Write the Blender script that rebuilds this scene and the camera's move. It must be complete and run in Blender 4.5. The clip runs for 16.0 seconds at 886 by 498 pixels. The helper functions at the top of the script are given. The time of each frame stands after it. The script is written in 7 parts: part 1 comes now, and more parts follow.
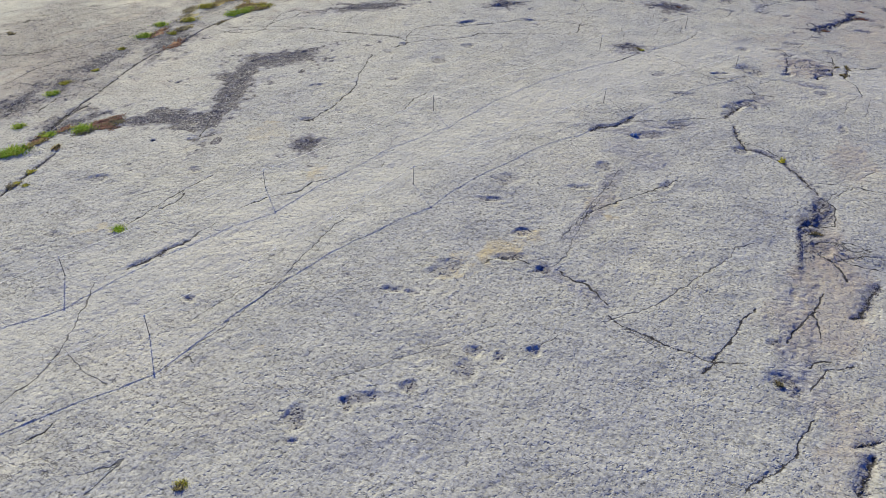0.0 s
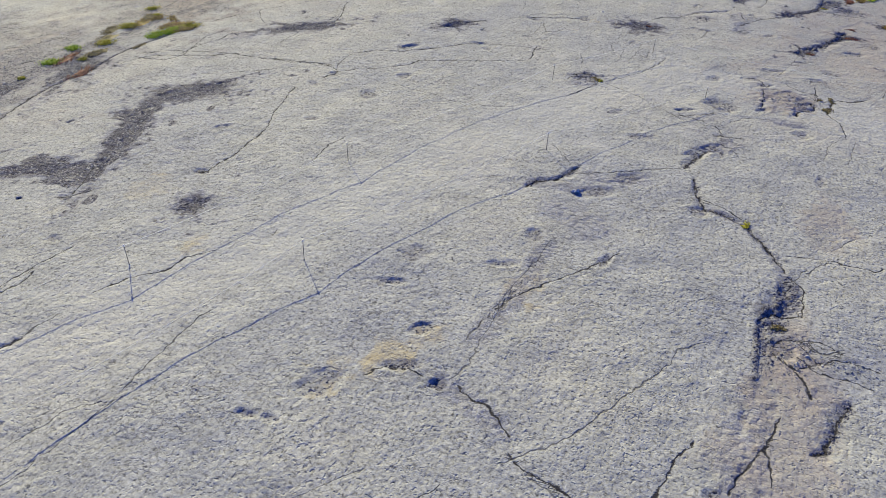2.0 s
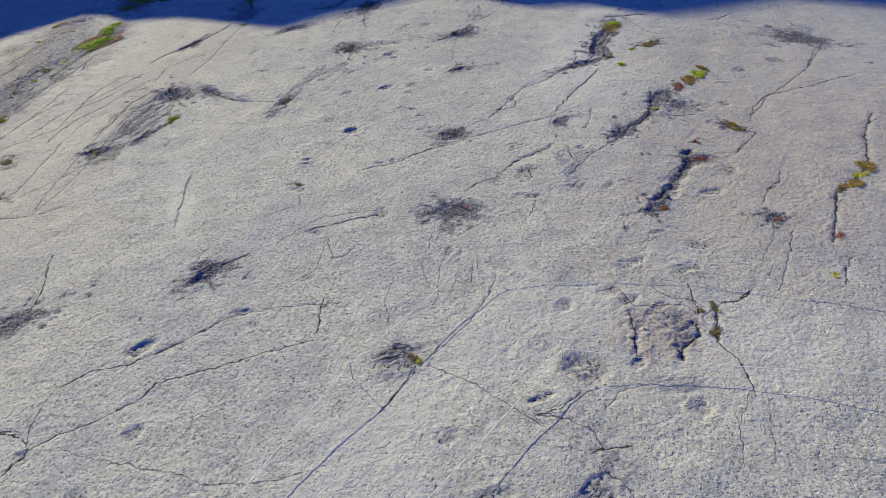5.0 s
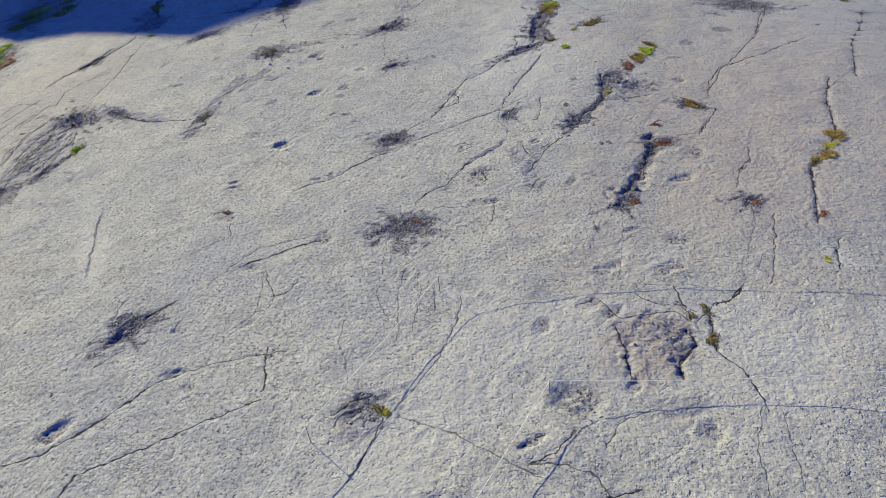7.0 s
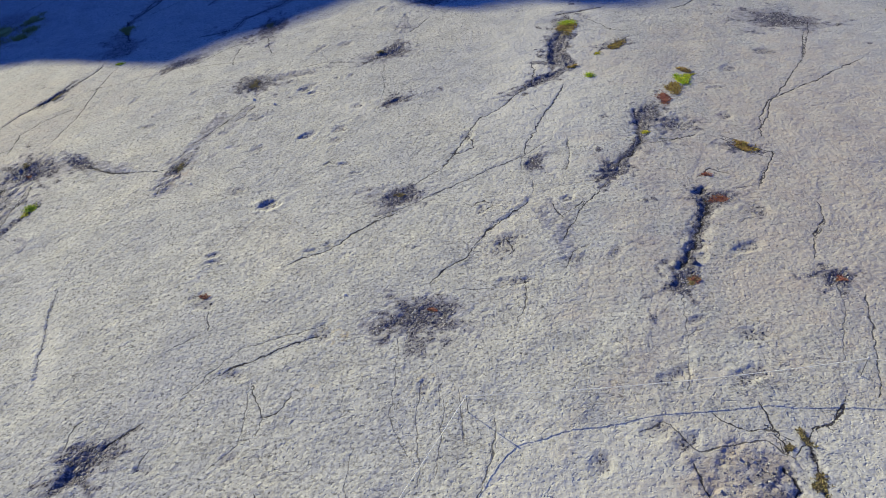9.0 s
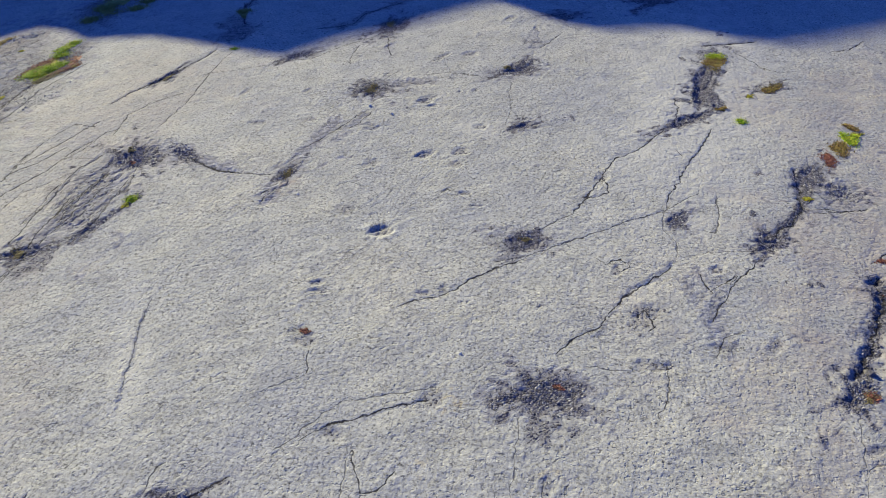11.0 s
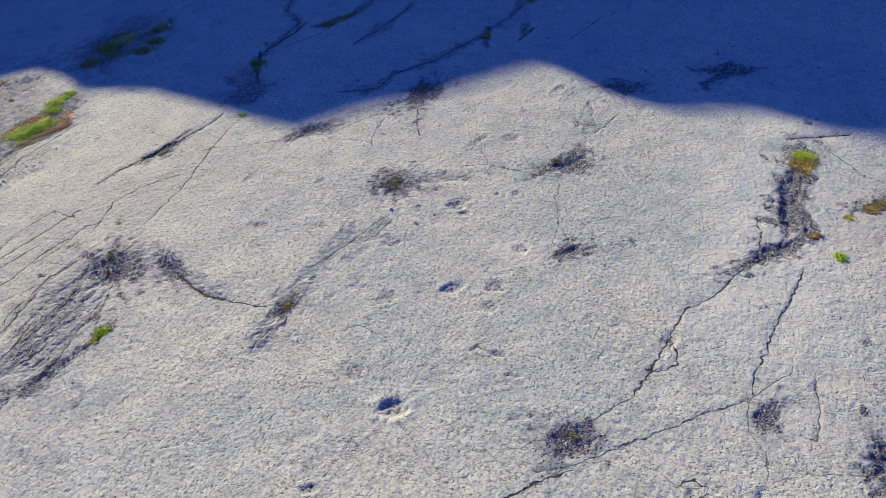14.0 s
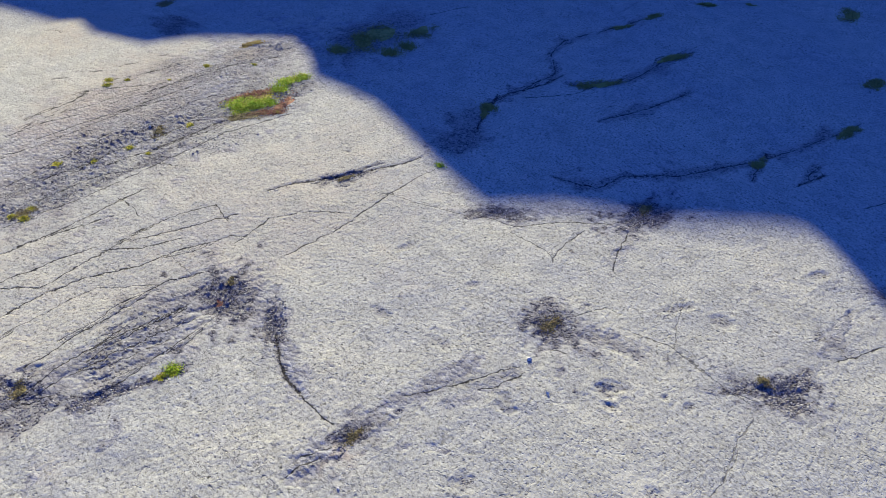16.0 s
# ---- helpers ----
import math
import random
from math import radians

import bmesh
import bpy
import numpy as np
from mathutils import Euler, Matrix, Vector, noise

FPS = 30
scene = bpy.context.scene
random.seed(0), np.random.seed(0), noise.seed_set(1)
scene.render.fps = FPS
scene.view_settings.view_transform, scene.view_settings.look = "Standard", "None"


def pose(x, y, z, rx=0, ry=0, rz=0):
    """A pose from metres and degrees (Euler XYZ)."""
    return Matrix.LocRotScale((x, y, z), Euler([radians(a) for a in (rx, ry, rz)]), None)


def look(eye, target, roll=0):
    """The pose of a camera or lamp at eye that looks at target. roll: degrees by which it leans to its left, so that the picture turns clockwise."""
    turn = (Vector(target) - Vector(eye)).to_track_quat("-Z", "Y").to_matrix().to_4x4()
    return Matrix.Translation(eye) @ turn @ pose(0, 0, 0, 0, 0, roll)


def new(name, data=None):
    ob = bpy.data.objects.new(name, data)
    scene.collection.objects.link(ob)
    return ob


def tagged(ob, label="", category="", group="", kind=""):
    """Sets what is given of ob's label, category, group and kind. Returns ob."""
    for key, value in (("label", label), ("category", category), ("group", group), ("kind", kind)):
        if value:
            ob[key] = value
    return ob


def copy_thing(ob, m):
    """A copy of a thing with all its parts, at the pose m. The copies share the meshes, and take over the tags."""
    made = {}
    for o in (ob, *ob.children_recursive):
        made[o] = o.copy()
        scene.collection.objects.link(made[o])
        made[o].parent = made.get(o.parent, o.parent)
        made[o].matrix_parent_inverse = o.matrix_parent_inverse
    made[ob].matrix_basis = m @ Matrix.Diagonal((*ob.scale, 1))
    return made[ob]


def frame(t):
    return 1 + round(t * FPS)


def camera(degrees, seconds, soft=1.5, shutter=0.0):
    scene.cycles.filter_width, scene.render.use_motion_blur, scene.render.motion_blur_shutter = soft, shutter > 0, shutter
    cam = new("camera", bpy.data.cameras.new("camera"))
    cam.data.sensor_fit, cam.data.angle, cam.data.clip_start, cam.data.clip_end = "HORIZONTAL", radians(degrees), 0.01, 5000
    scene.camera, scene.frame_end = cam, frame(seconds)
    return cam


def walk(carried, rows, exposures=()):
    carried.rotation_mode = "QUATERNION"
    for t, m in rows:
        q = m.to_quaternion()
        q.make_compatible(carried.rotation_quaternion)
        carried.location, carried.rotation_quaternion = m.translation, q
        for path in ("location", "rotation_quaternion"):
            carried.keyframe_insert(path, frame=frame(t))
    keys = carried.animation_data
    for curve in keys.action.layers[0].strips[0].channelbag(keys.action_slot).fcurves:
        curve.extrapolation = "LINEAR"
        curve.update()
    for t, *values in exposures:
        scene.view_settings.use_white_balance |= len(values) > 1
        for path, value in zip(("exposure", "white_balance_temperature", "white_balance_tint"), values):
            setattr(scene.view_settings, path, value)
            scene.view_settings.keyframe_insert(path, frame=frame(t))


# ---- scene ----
cam = camera(63.9, 16.0, soft=0.9)
PATH = [
    (0, (6.641, -36.512, 9.017), (6.051, -35.006, 7.84), 2.6),
    (0.5, (6.755, -36.076, 8.75), (6.166, -34.57, 7.572), 2.6),
    (1, (6.946, -35.279, 8.718), (6.355, -33.778, 7.536), 2.5),
    (1.5, (7.193, -34.066, 8.832), (6.598, -32.57, 7.645), 2.3),
    (2, (7.389, -32.518, 9.093), (6.794, -31.027, 7.899), 2.4),
    (2.5, (7.522, -30.614, 9.328), (6.925, -29.128, 8.13), 2.1),
    (3, (7.486, -28.641, 9.893), (6.89, -27.162, 8.686), 2.1),
    (3.5, (7.307, -26.62, 10.594), (6.725, -25.141, 9.38), 2.0),
    (4, (6.959, -24.493, 11.206), (6.448, -22.988, 9.993), 0.8),
    (4.5, (6.556, -22.661, 11.855), (6.188, -21.121, 10.633), -1.9),
    (5, (6.339, -21.751, 11.876), (6.093, -20.191, 10.649), -4.1),
    (5.2, (6.216, -21.607, 11.752), (6.02, -20.041, 10.524), -4.9),
    (7.3, (5.862, -19.047, 11.133), (5.766, -17.499, 9.871), -6.6),
    (7.5, (5.823, -18.63, 11.17), (5.728, -17.084, 9.905), -6.7),
    (8, (5.767, -17.54, 11.197), (5.689, -15.996, 9.928), -7.0),
    (8.2, (5.774, -17.17, 11.128), (5.696, -15.626, 9.859), -7.2),
    (10.3, (4.0, -13.793, 10.695), (3.911, -12.262, 9.412), -6.6),
    (10.5, (3.917, -13.621, 10.755), (3.788, -12.092, 9.472), -6.0),
    (11, (3.742, -13.488, 10.807), (3.491, -11.97, 9.529), -3.8),
    (11.5, (3.745, -13.359, 10.694), (3.429, -11.85, 9.419), -2.9),
    (12, (3.601, -12.991, 10.56), (3.272, -11.491, 9.28), -2.7),
    (12.5, (3.319, -12.206, 10.603), (2.991, -10.71, 9.317), -2.7),
    (13, (3.179, -11.053, 11.084), (2.854, -9.565, 9.787), -2.9),
    (13.5, (3.129, -9.678, 11.43), (2.803, -8.197, 10.126), -3.2),
    (14, (3.019, -8.242, 11.69), (2.693, -6.769, 10.378), -3.3),
    (14.5, (3.0, -6.693, 11.949), (2.573, -5.25, 10.631), -2.5),
    (15, (3.033, -5.203, 11.893), (2.421, -3.829, 10.576), -0.4),
    (15.5, (2.9, -3.971, 11.885), (2.104, -2.701, 10.56), 2.1),
    (16, (2.8, -2.955, 12.064), (1.911, -1.756, 10.733), 3.4),
]
walk(cam, [(t, look(eye, target, roll)) for t, eye, target, roll in PATH],
     exposures=[(0, 0.48, 6550, 9), (2, 0.47, 6550, 9), (3.5, 0.44, 6550, 9), (5, 0.48, 6550, 9), (8, 0.53, 6620, 7), (11, 0.56, 6500, 9), (14, 0.69, 6550, 10), (16, 0.82, 6480, 10)])

# ---- daylight: a low sun from the far left over open rock, deep blue sky in the shade ----
SUN_EL, SUN_DIR = radians(22.3), Vector((-0.712, 0.702, 0.0))
world = bpy.data.worlds.new("sky")
scene.world = world
world.use_nodes = True
wn, wl = world.node_tree.nodes, world.node_tree.links
sky = wn.new("ShaderNodeTexSky")
sky.sky_type, sky.sun_disc = "NISHITA", False
sky.sun_elevation = SUN_EL
sky.sun_rotation = math.atan2(SUN_DIR.x, SUN_DIR.y)
tint = wn.new("ShaderNodeMix")
tint.data_type, tint.blend_type = "RGBA", "MULTIPLY"
tint.inputs[0].default_value = 1.0
tint.inputs[7].default_value = (0.115, 0.295, 1.0, 1.0)
wl.new(sky.outputs[0], tint.inputs[6])
wl.new(tint.outputs[2], wn["Background"].inputs[0])
wn["Background"].inputs[1].default_value = 0.108

sun = new("sun", bpy.data.lights.new("sun", "SUN"))
sun.data.energy, sun.data.angle, sun.data.color = 5.0, radians(0.42), (0.985, 0.912, 0.56)
sun.matrix_world = look((-50, 50, 40), (-50 - SUN_DIR.x, 50 - SUN_DIR.y, 40 - math.tan(SUN_EL)))


# ---- materials ----
def material(name, rough=0.9, spec=0.3):
    m = bpy.data.materials.new(name)
    m.use_nodes = True
    b = m.node_tree.nodes["Principled BSDF"]
    b.inputs["Roughness"].default_value = rough
    b.inputs["Specular IOR Level"].default_value = spec
    return m, m.node_tree.nodes, m.node_tree.links, b


def noise_node(n, l, scale, detail, rough, vec):
    t = n.new("ShaderNodeTexNoise")
    t.inputs["Scale"].default_value, t.inputs["Detail"].default_value, t.inputs["Roughness"].default_value = scale, detail, rough
    l.new(vec, t.inputs["Vector"])
    return t.outputs["Fac"]


def ramp(n, l, src, stops):
    r = n.new("ShaderNodeValToRGB")
    while len(r.color_ramp.elements) < len(stops):
        r.color_ramp.elements.new(0.5)
    for e, (p, c) in zip(r.color_ramp.elements, stops):
        e.position, e.color = p, (*c, 1.0) if len(c) == 3 else c
    l.new(src, r.inputs[0])
    return r.outputs[0]


def blend(n, l, fac, a, b, kind="MIX"):
    m = n.new("ShaderNodeMix")
    m.data_type, m.blend_type = "RGBA", kind
    for sock, v in ((m.inputs[0], fac), (m.inputs[6], a), (m.inputs[7], b)):
        if isinstance(v, (float, int)):
            sock.default_value = v
        elif isinstance(v, tuple):
            sock.default_value = (*v, 1.0)
        else:
            l.new(v, sock)
    return m.outputs[2]


def calc(n, l, op, a, b):
    m = n.new("ShaderNodeMath")
    m.operation = op
    m.use_clamp = op == "MULTIPLY_ADD"
    for sock, v in zip(m.inputs, (a, b)):
        if isinstance(v, (float, int)):
            sock.default_value = v
        else:
            l.new(v, sock)
    return m.outputs[0]


def rock_material(name, masks=True):
    m, n, l, b = material(name, 0.92, 0.2)
    co = n.new("ShaderNodeTexCoord").outputs["Object"]
    broad = noise_node(n, l, 0.22, 4.0, 0.55, co)
    mid = noise_node(n, l, 1.6, 6.0, 0.65, co)
    grain = noise_node(n, l, 26.0, 5.0, 0.7, co)
    col = ramp(n, l, broad, [(0.35, (0.40, 0.40, 0.405)), (0.52, (0.44, 0.435, 0.415)), (0.68, (0.475, 0.46, 0.425))])
    col = blend(n, l, 0.55, col, ramp(n, l, mid, [(0.32, (0.36, 0.36, 0.36)), (0.5, (0.5, 0.5, 0.495)), (0.68, (0.58, 0.575, 0.56))]), "OVERLAY")
    col = blend(n, l, 0.3, col, ramp(n, l, grain, [(0.30, (0.22, 0.22, 0.22)), (0.5, (0.5, 0.5, 0.5)), (0.7, (0.66, 0.66, 0.65))]), "OVERLAY")
    lean = n.new("ShaderNodeMapping")
    lean.inputs["Rotation"].default_value = (0, 0, radians(-38))
    lean.inputs["Scale"].default_value = (0.55, 1.5, 1.0)
    l.new(co, lean.inputs["Vector"])
    hair = calc(n, l, "ABSOLUTE", calc(n, l, "SUBTRACT", noise_node(n, l, 0.9, 5.0, 0.62, lean.outputs[0]), 0.5), 0.0)
    hair = ramp(n, l, hair, [(0.0, (1, 1, 1)), (0.008, (0, 0, 0))])
    hair = calc(n, l, "MULTIPLY", hair, ramp(n, l, noise_node(n, l, 0.5, 4.0, 0.6, co), [(0.45, (0, 0, 0)), (0.60, (0.75, 0.75, 0.75))]))
    col = blend(n, l, hair, col, (0.16, 0.15, 0.155))
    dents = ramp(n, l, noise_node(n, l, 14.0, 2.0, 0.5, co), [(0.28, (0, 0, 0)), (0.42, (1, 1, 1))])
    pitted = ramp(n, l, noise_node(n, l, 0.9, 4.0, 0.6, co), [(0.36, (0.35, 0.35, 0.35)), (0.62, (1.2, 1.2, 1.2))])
    # dents are darkened in colour too, adding to the shade their bump gives
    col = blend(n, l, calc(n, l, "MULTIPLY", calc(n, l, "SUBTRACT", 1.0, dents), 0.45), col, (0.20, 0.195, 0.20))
    # random mottle and lichen flecks also stand in for shading of fine relief
    mottle = ramp(n, l, noise_node(n, l, 17.0, 2.5, 0.5, co), [(0.30, (0.20, 0.20, 0.20)), (0.45, (0.47, 0.47, 0.47)), (0.58, (0.53, 0.53, 0.53)), (0.72, (0.66, 0.66, 0.65))])
    col = blend(n, l, 0.7, col, mottle, "OVERLAY")
    speck = noise_node(n, l, 60.0, 3.0, 0.8, co)
    lichen = ramp(n, l, noise_node(n, l, 13.0, 3.0, 0.55, co), [(0.28, (0.10, 0.10, 0.105)), (0.43, (0.5, 0.5, 0.5)), (0.60, (0.52, 0.52, 0.515)), (0.72, (0.64, 0.64, 0.62))])
    col = blend(n, l, ramp(n, l, mid, [(0.38, (0.45, 0.45, 0.45)), (0.62, (1, 1, 1))]), col, lichen, "OVERLAY")
    col = blend(n, l, 0.15, col, ramp(n, l, speck, [(0.30, (0.12, 0.12, 0.12)), (0.42, (0.5, 0.5, 0.5)), (0.7, (0.6, 0.6, 0.6))]), "OVERLAY")
    if masks:
        at = n.new("ShaderNodeAttribute")
        at.attribute_name = "wear"
        sep = n.new("ShaderNodeSeparateColor")
        l.new(at.outputs["Color"], sep.inputs[0])
        edge = calc(n, l, "MULTIPLY", calc(n, l, "SUBTRACT", grain, 0.5), 1.1)
        edge2 = calc(n, l, "ADD", edge, calc(n, l, "MULTIPLY", calc(n, l, "SUBTRACT", mid, 0.5), 1.0))

        def mask(ch):
            raw = calc(n, l, "ADD", sep.outputs[ch], calc(n, l, "MULTIPLY", edge2, calc(n, l, "MINIMUM", calc(n, l, "MULTIPLY", sep.outputs[ch], 3.0), 1.0)))
            return ramp(n, l, raw, [(0.12, (0, 0, 0)), (0.75, (1, 1, 1))])

        col = blend(n, l, mask(1), col, (0.50, 0.41, 0.25))
        col = blend(n, l, calc(n, l, "MULTIPLY", at.outputs["Alpha"], 0.8), col, (0.60, 0.585, 0.54))
        split_mask = n.new("ShaderNodeAttribute")
        split_mask.attribute_name = "split"
        raw = calc(n, l, "ADD", split_mask.outputs["Fac"], calc(n, l, "MULTIPLY", edge2, calc(n, l, "MINIMUM", calc(n, l, "MULTIPLY", split_mask.outputs["Fac"], 3.0), 1.0)))
        split_mask = ramp(n, l, raw, [(0.15, (0, 0, 0)), (0.8, (1, 1, 1))])
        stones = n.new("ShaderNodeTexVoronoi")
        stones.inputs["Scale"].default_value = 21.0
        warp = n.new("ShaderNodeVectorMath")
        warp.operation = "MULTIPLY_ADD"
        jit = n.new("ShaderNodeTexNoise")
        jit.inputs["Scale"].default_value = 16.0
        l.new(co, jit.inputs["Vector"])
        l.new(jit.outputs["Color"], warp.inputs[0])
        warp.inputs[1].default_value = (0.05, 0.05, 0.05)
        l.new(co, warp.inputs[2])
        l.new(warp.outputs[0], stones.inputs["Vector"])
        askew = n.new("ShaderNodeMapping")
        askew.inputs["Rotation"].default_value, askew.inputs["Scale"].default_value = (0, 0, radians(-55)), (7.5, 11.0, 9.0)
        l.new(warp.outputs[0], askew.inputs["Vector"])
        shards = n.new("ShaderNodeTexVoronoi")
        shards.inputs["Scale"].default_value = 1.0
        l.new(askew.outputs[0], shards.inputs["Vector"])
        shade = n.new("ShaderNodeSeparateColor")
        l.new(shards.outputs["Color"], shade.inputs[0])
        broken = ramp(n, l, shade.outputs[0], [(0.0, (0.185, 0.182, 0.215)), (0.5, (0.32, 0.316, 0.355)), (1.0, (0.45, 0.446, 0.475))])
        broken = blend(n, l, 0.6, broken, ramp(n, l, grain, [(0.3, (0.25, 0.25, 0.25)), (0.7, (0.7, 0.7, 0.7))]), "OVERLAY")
        col = blend(n, l, calc(n, l, "MULTIPLY", split_mask, 0.85), col, broken)
        col = blend(n, l, calc(n, l, "MULTIPLY", mask(2), 0.9), col, blend(n, l, 0.5, (0.475, 0.405, 0.34), broken, "OVERLAY"))
        chance = n.new("ShaderNodeSeparateColor")
        l.new(stones.outputs["Color"], chance.inputs[0])
        soil = ramp(n, l, chance.outputs[1], [(0.0, (0.08, 0.076, 0.092)), (0.4, (0.14, 0.133, 0.16)), (0.8, (0.235, 0.227, 0.255)), (1.0, (0.43, 0.425, 0.43))])
        soil = blend(n, l, 0.5, soil, ramp(n, l, grain, [(0.3, (0.2, 0.2, 0.2)), (0.7, (0.75, 0.75, 0.75))]), "OVERLAY")
        there = n.new("ShaderNodeMapRange")
        there.inputs[1].default_value, there.inputs[2].default_value = 0.0, 0.14
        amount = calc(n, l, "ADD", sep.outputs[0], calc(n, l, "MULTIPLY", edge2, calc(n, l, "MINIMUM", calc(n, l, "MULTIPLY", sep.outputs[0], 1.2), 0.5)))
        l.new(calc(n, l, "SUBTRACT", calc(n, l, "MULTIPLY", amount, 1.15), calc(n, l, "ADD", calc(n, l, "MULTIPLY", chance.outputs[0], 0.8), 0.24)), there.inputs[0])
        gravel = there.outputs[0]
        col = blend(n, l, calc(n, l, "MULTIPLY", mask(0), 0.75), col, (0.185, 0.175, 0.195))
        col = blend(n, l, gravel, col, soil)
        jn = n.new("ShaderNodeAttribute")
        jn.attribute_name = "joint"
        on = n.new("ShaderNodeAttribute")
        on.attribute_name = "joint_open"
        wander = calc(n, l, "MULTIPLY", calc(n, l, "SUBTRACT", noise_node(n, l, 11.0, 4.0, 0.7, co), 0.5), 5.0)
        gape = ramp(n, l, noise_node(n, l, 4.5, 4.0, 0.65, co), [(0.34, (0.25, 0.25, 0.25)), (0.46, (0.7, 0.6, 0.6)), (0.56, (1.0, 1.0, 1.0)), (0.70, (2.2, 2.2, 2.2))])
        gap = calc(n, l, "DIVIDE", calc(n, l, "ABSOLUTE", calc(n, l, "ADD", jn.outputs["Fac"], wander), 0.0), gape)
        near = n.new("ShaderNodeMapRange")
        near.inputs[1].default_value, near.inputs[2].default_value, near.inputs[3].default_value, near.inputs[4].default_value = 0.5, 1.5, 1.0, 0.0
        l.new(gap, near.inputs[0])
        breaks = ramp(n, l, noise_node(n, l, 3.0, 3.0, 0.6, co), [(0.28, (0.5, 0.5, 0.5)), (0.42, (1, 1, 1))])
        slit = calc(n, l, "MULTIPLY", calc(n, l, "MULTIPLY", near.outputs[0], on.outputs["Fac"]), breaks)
        # near-black colour along the slit stands in for the shade inside it
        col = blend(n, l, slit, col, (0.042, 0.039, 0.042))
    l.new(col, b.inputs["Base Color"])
    coarse = noise_node(n, l, 4.5, 3.0, 0.5, co)
    knobs = noise_node(n, l, 8.5, 2.0, 0.5, co)
    fine = noise_node(n, l, 23.0, 2.0, 0.5, co)
    pocks = ramp(n, l, noise_node(n, l, 7.0, 3.0, 0.55, co), [(0.25, (0, 0, 0)), (0.40, (1, 1, 1))])
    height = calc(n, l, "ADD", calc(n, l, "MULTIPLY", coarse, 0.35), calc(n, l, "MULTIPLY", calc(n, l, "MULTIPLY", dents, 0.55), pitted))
    height = calc(n, l, "ADD", height, calc(n, l, "MULTIPLY", pocks, 0.4))
    height = calc(n, l, "ADD", height, calc(n, l, "MULTIPLY", knobs, 1.1))
    height = calc(n, l, "ADD", height, calc(n, l, "MULTIPLY", fine, 0.4))
    if masks:
        height = calc(n, l, "SUBTRACT", height, calc(n, l, "MULTIPLY", slit, 0.5))
        facets = calc(n, l, "ADD", shade.outputs[1], calc(n, l, "MULTIPLY", shards.outputs["Distance"], -0.9))
        height = calc(n, l, "ADD", height, calc(n, l, "MULTIPLY", calc(n, l, "MULTIPLY", split_mask, facets), 1.4))
        round_top = calc(n, l, "SUBTRACT", 0.7, calc(n, l, "MULTIPLY", stones.outputs["Distance"], 1.0))
        height = calc(n, l, "ADD", height, calc(n, l, "MULTIPLY", calc(n, l, "MULTIPLY", gravel, round_top), 3.2))
    height = calc(n, l, "SUBTRACT", height, calc(n, l, "MULTIPLY", hair, 0.35))
    bump = n.new("ShaderNodeBump")
    bump.inputs["Strength"].default_value, bump.inputs["Distance"].default_value = 1.0, 0.0185
    l.new(height, bump.inputs["Height"])
    l.new(bump.outputs[0], b.inputs["Normal"])
    return m


def growth(name, *shades):
    """A leafy material that runs through several shades from shoot to shoot."""
    m, n, l, b = material(name, 0.75, 0.25)
    co = n.new("ShaderNodeTexCoord").outputs["Object"]
    patch, fine = noise_node(n, l, 7.0, 3.0, 0.6, co), noise_node(n, l, 60.0, 3.0, 0.6, co)
    isl = n.new("ShaderNodeNewGeometry").outputs["Random Per Island"]
    mixed = calc(n, l, "ADD", calc(n, l, "MULTIPLY", patch, 0.6), calc(n, l, "MULTIPLY", isl, 0.25))
    mixed = calc(n, l, "ADD", mixed, calc(n, l, "MULTIPLY", fine, 0.25))
    l.new(ramp(n, l, mixed, [(0.33 + 0.36 * k / (len(shades) - 1), c) for k, c in enumerate(shades)]), b.inputs["Base Color"])
    return m


def plain(name, color, rough=0.8, scale=20.0, vary=0.35, spec=0.3, metal=0.0):
    m, n, l, b = material(name, rough, spec)
    co = n.new("ShaderNodeTexCoord").outputs["Object"]
    f = noise_node(n, l, scale, 4.0, 0.6, co)
    lo, hi = tuple(c * (1 - vary) for c in color), tuple(min(1.0, c * (1 + vary)) for c in color)
    isl = n.new("ShaderNodeNewGeometry").outputs["Random Per Island"]
    mixed = calc(n, l, "ADD", calc(n, l, "MULTIPLY", f, 0.5), calc(n, l, "MULTIPLY", isl, 0.5))
    l.new(ramp(n, l, mixed, [(0.2, lo), (0.8, hi)]), b.inputs["Base Color"])
    b.inputs["Metallic"].default_value = metal
    return m


ROCK = rock_material("pitted_limestone")
FAR_ROCK = rock_material("ridge_limestone", False)
STONE_DARK = plain("dark_rubble", (0.25, 0.238, 0.255), 0.9, 30, 0.7)
STONE_PALE = plain("pale_rubble", (0.40, 0.39, 0.37), 0.9, 30, 0.35)
STONE_WHITE = plain("white_stone", (0.62, 0.61, 0.59), 0.85, 30, 0.1)
GRASS = growth("fresh_grass", (0.17, 0.31, 0.02), (0.31, 0.52, 0.025), (0.46, 0.58, 0.03), (0.54, 0.52, 0.05))
GRASS_DARK = growth("dark_grass", (0.16, 0.17, 0.07), (0.30, 0.30, 0.09), (0.37, 0.31, 0.10))
MOSS_YELLOW = growth("yellow_moss", (0.30, 0.26, 0.05), (0.50, 0.47, 0.04), (0.58, 0.52, 0.05))
MOSS_RED = growth("red_stonecrop", (0.11, 0.05, 0.05), (0.27, 0.09, 0.07), (0.35, 0.13, 0.08), (0.30, 0.19, 0.10))
MOSS_BROWN = growth("brown_moss", (0.07, 0.06, 0.05), (0.17, 0.14, 0.08), (0.24, 0.20, 0.07), (0.30, 0.22, 0.12))
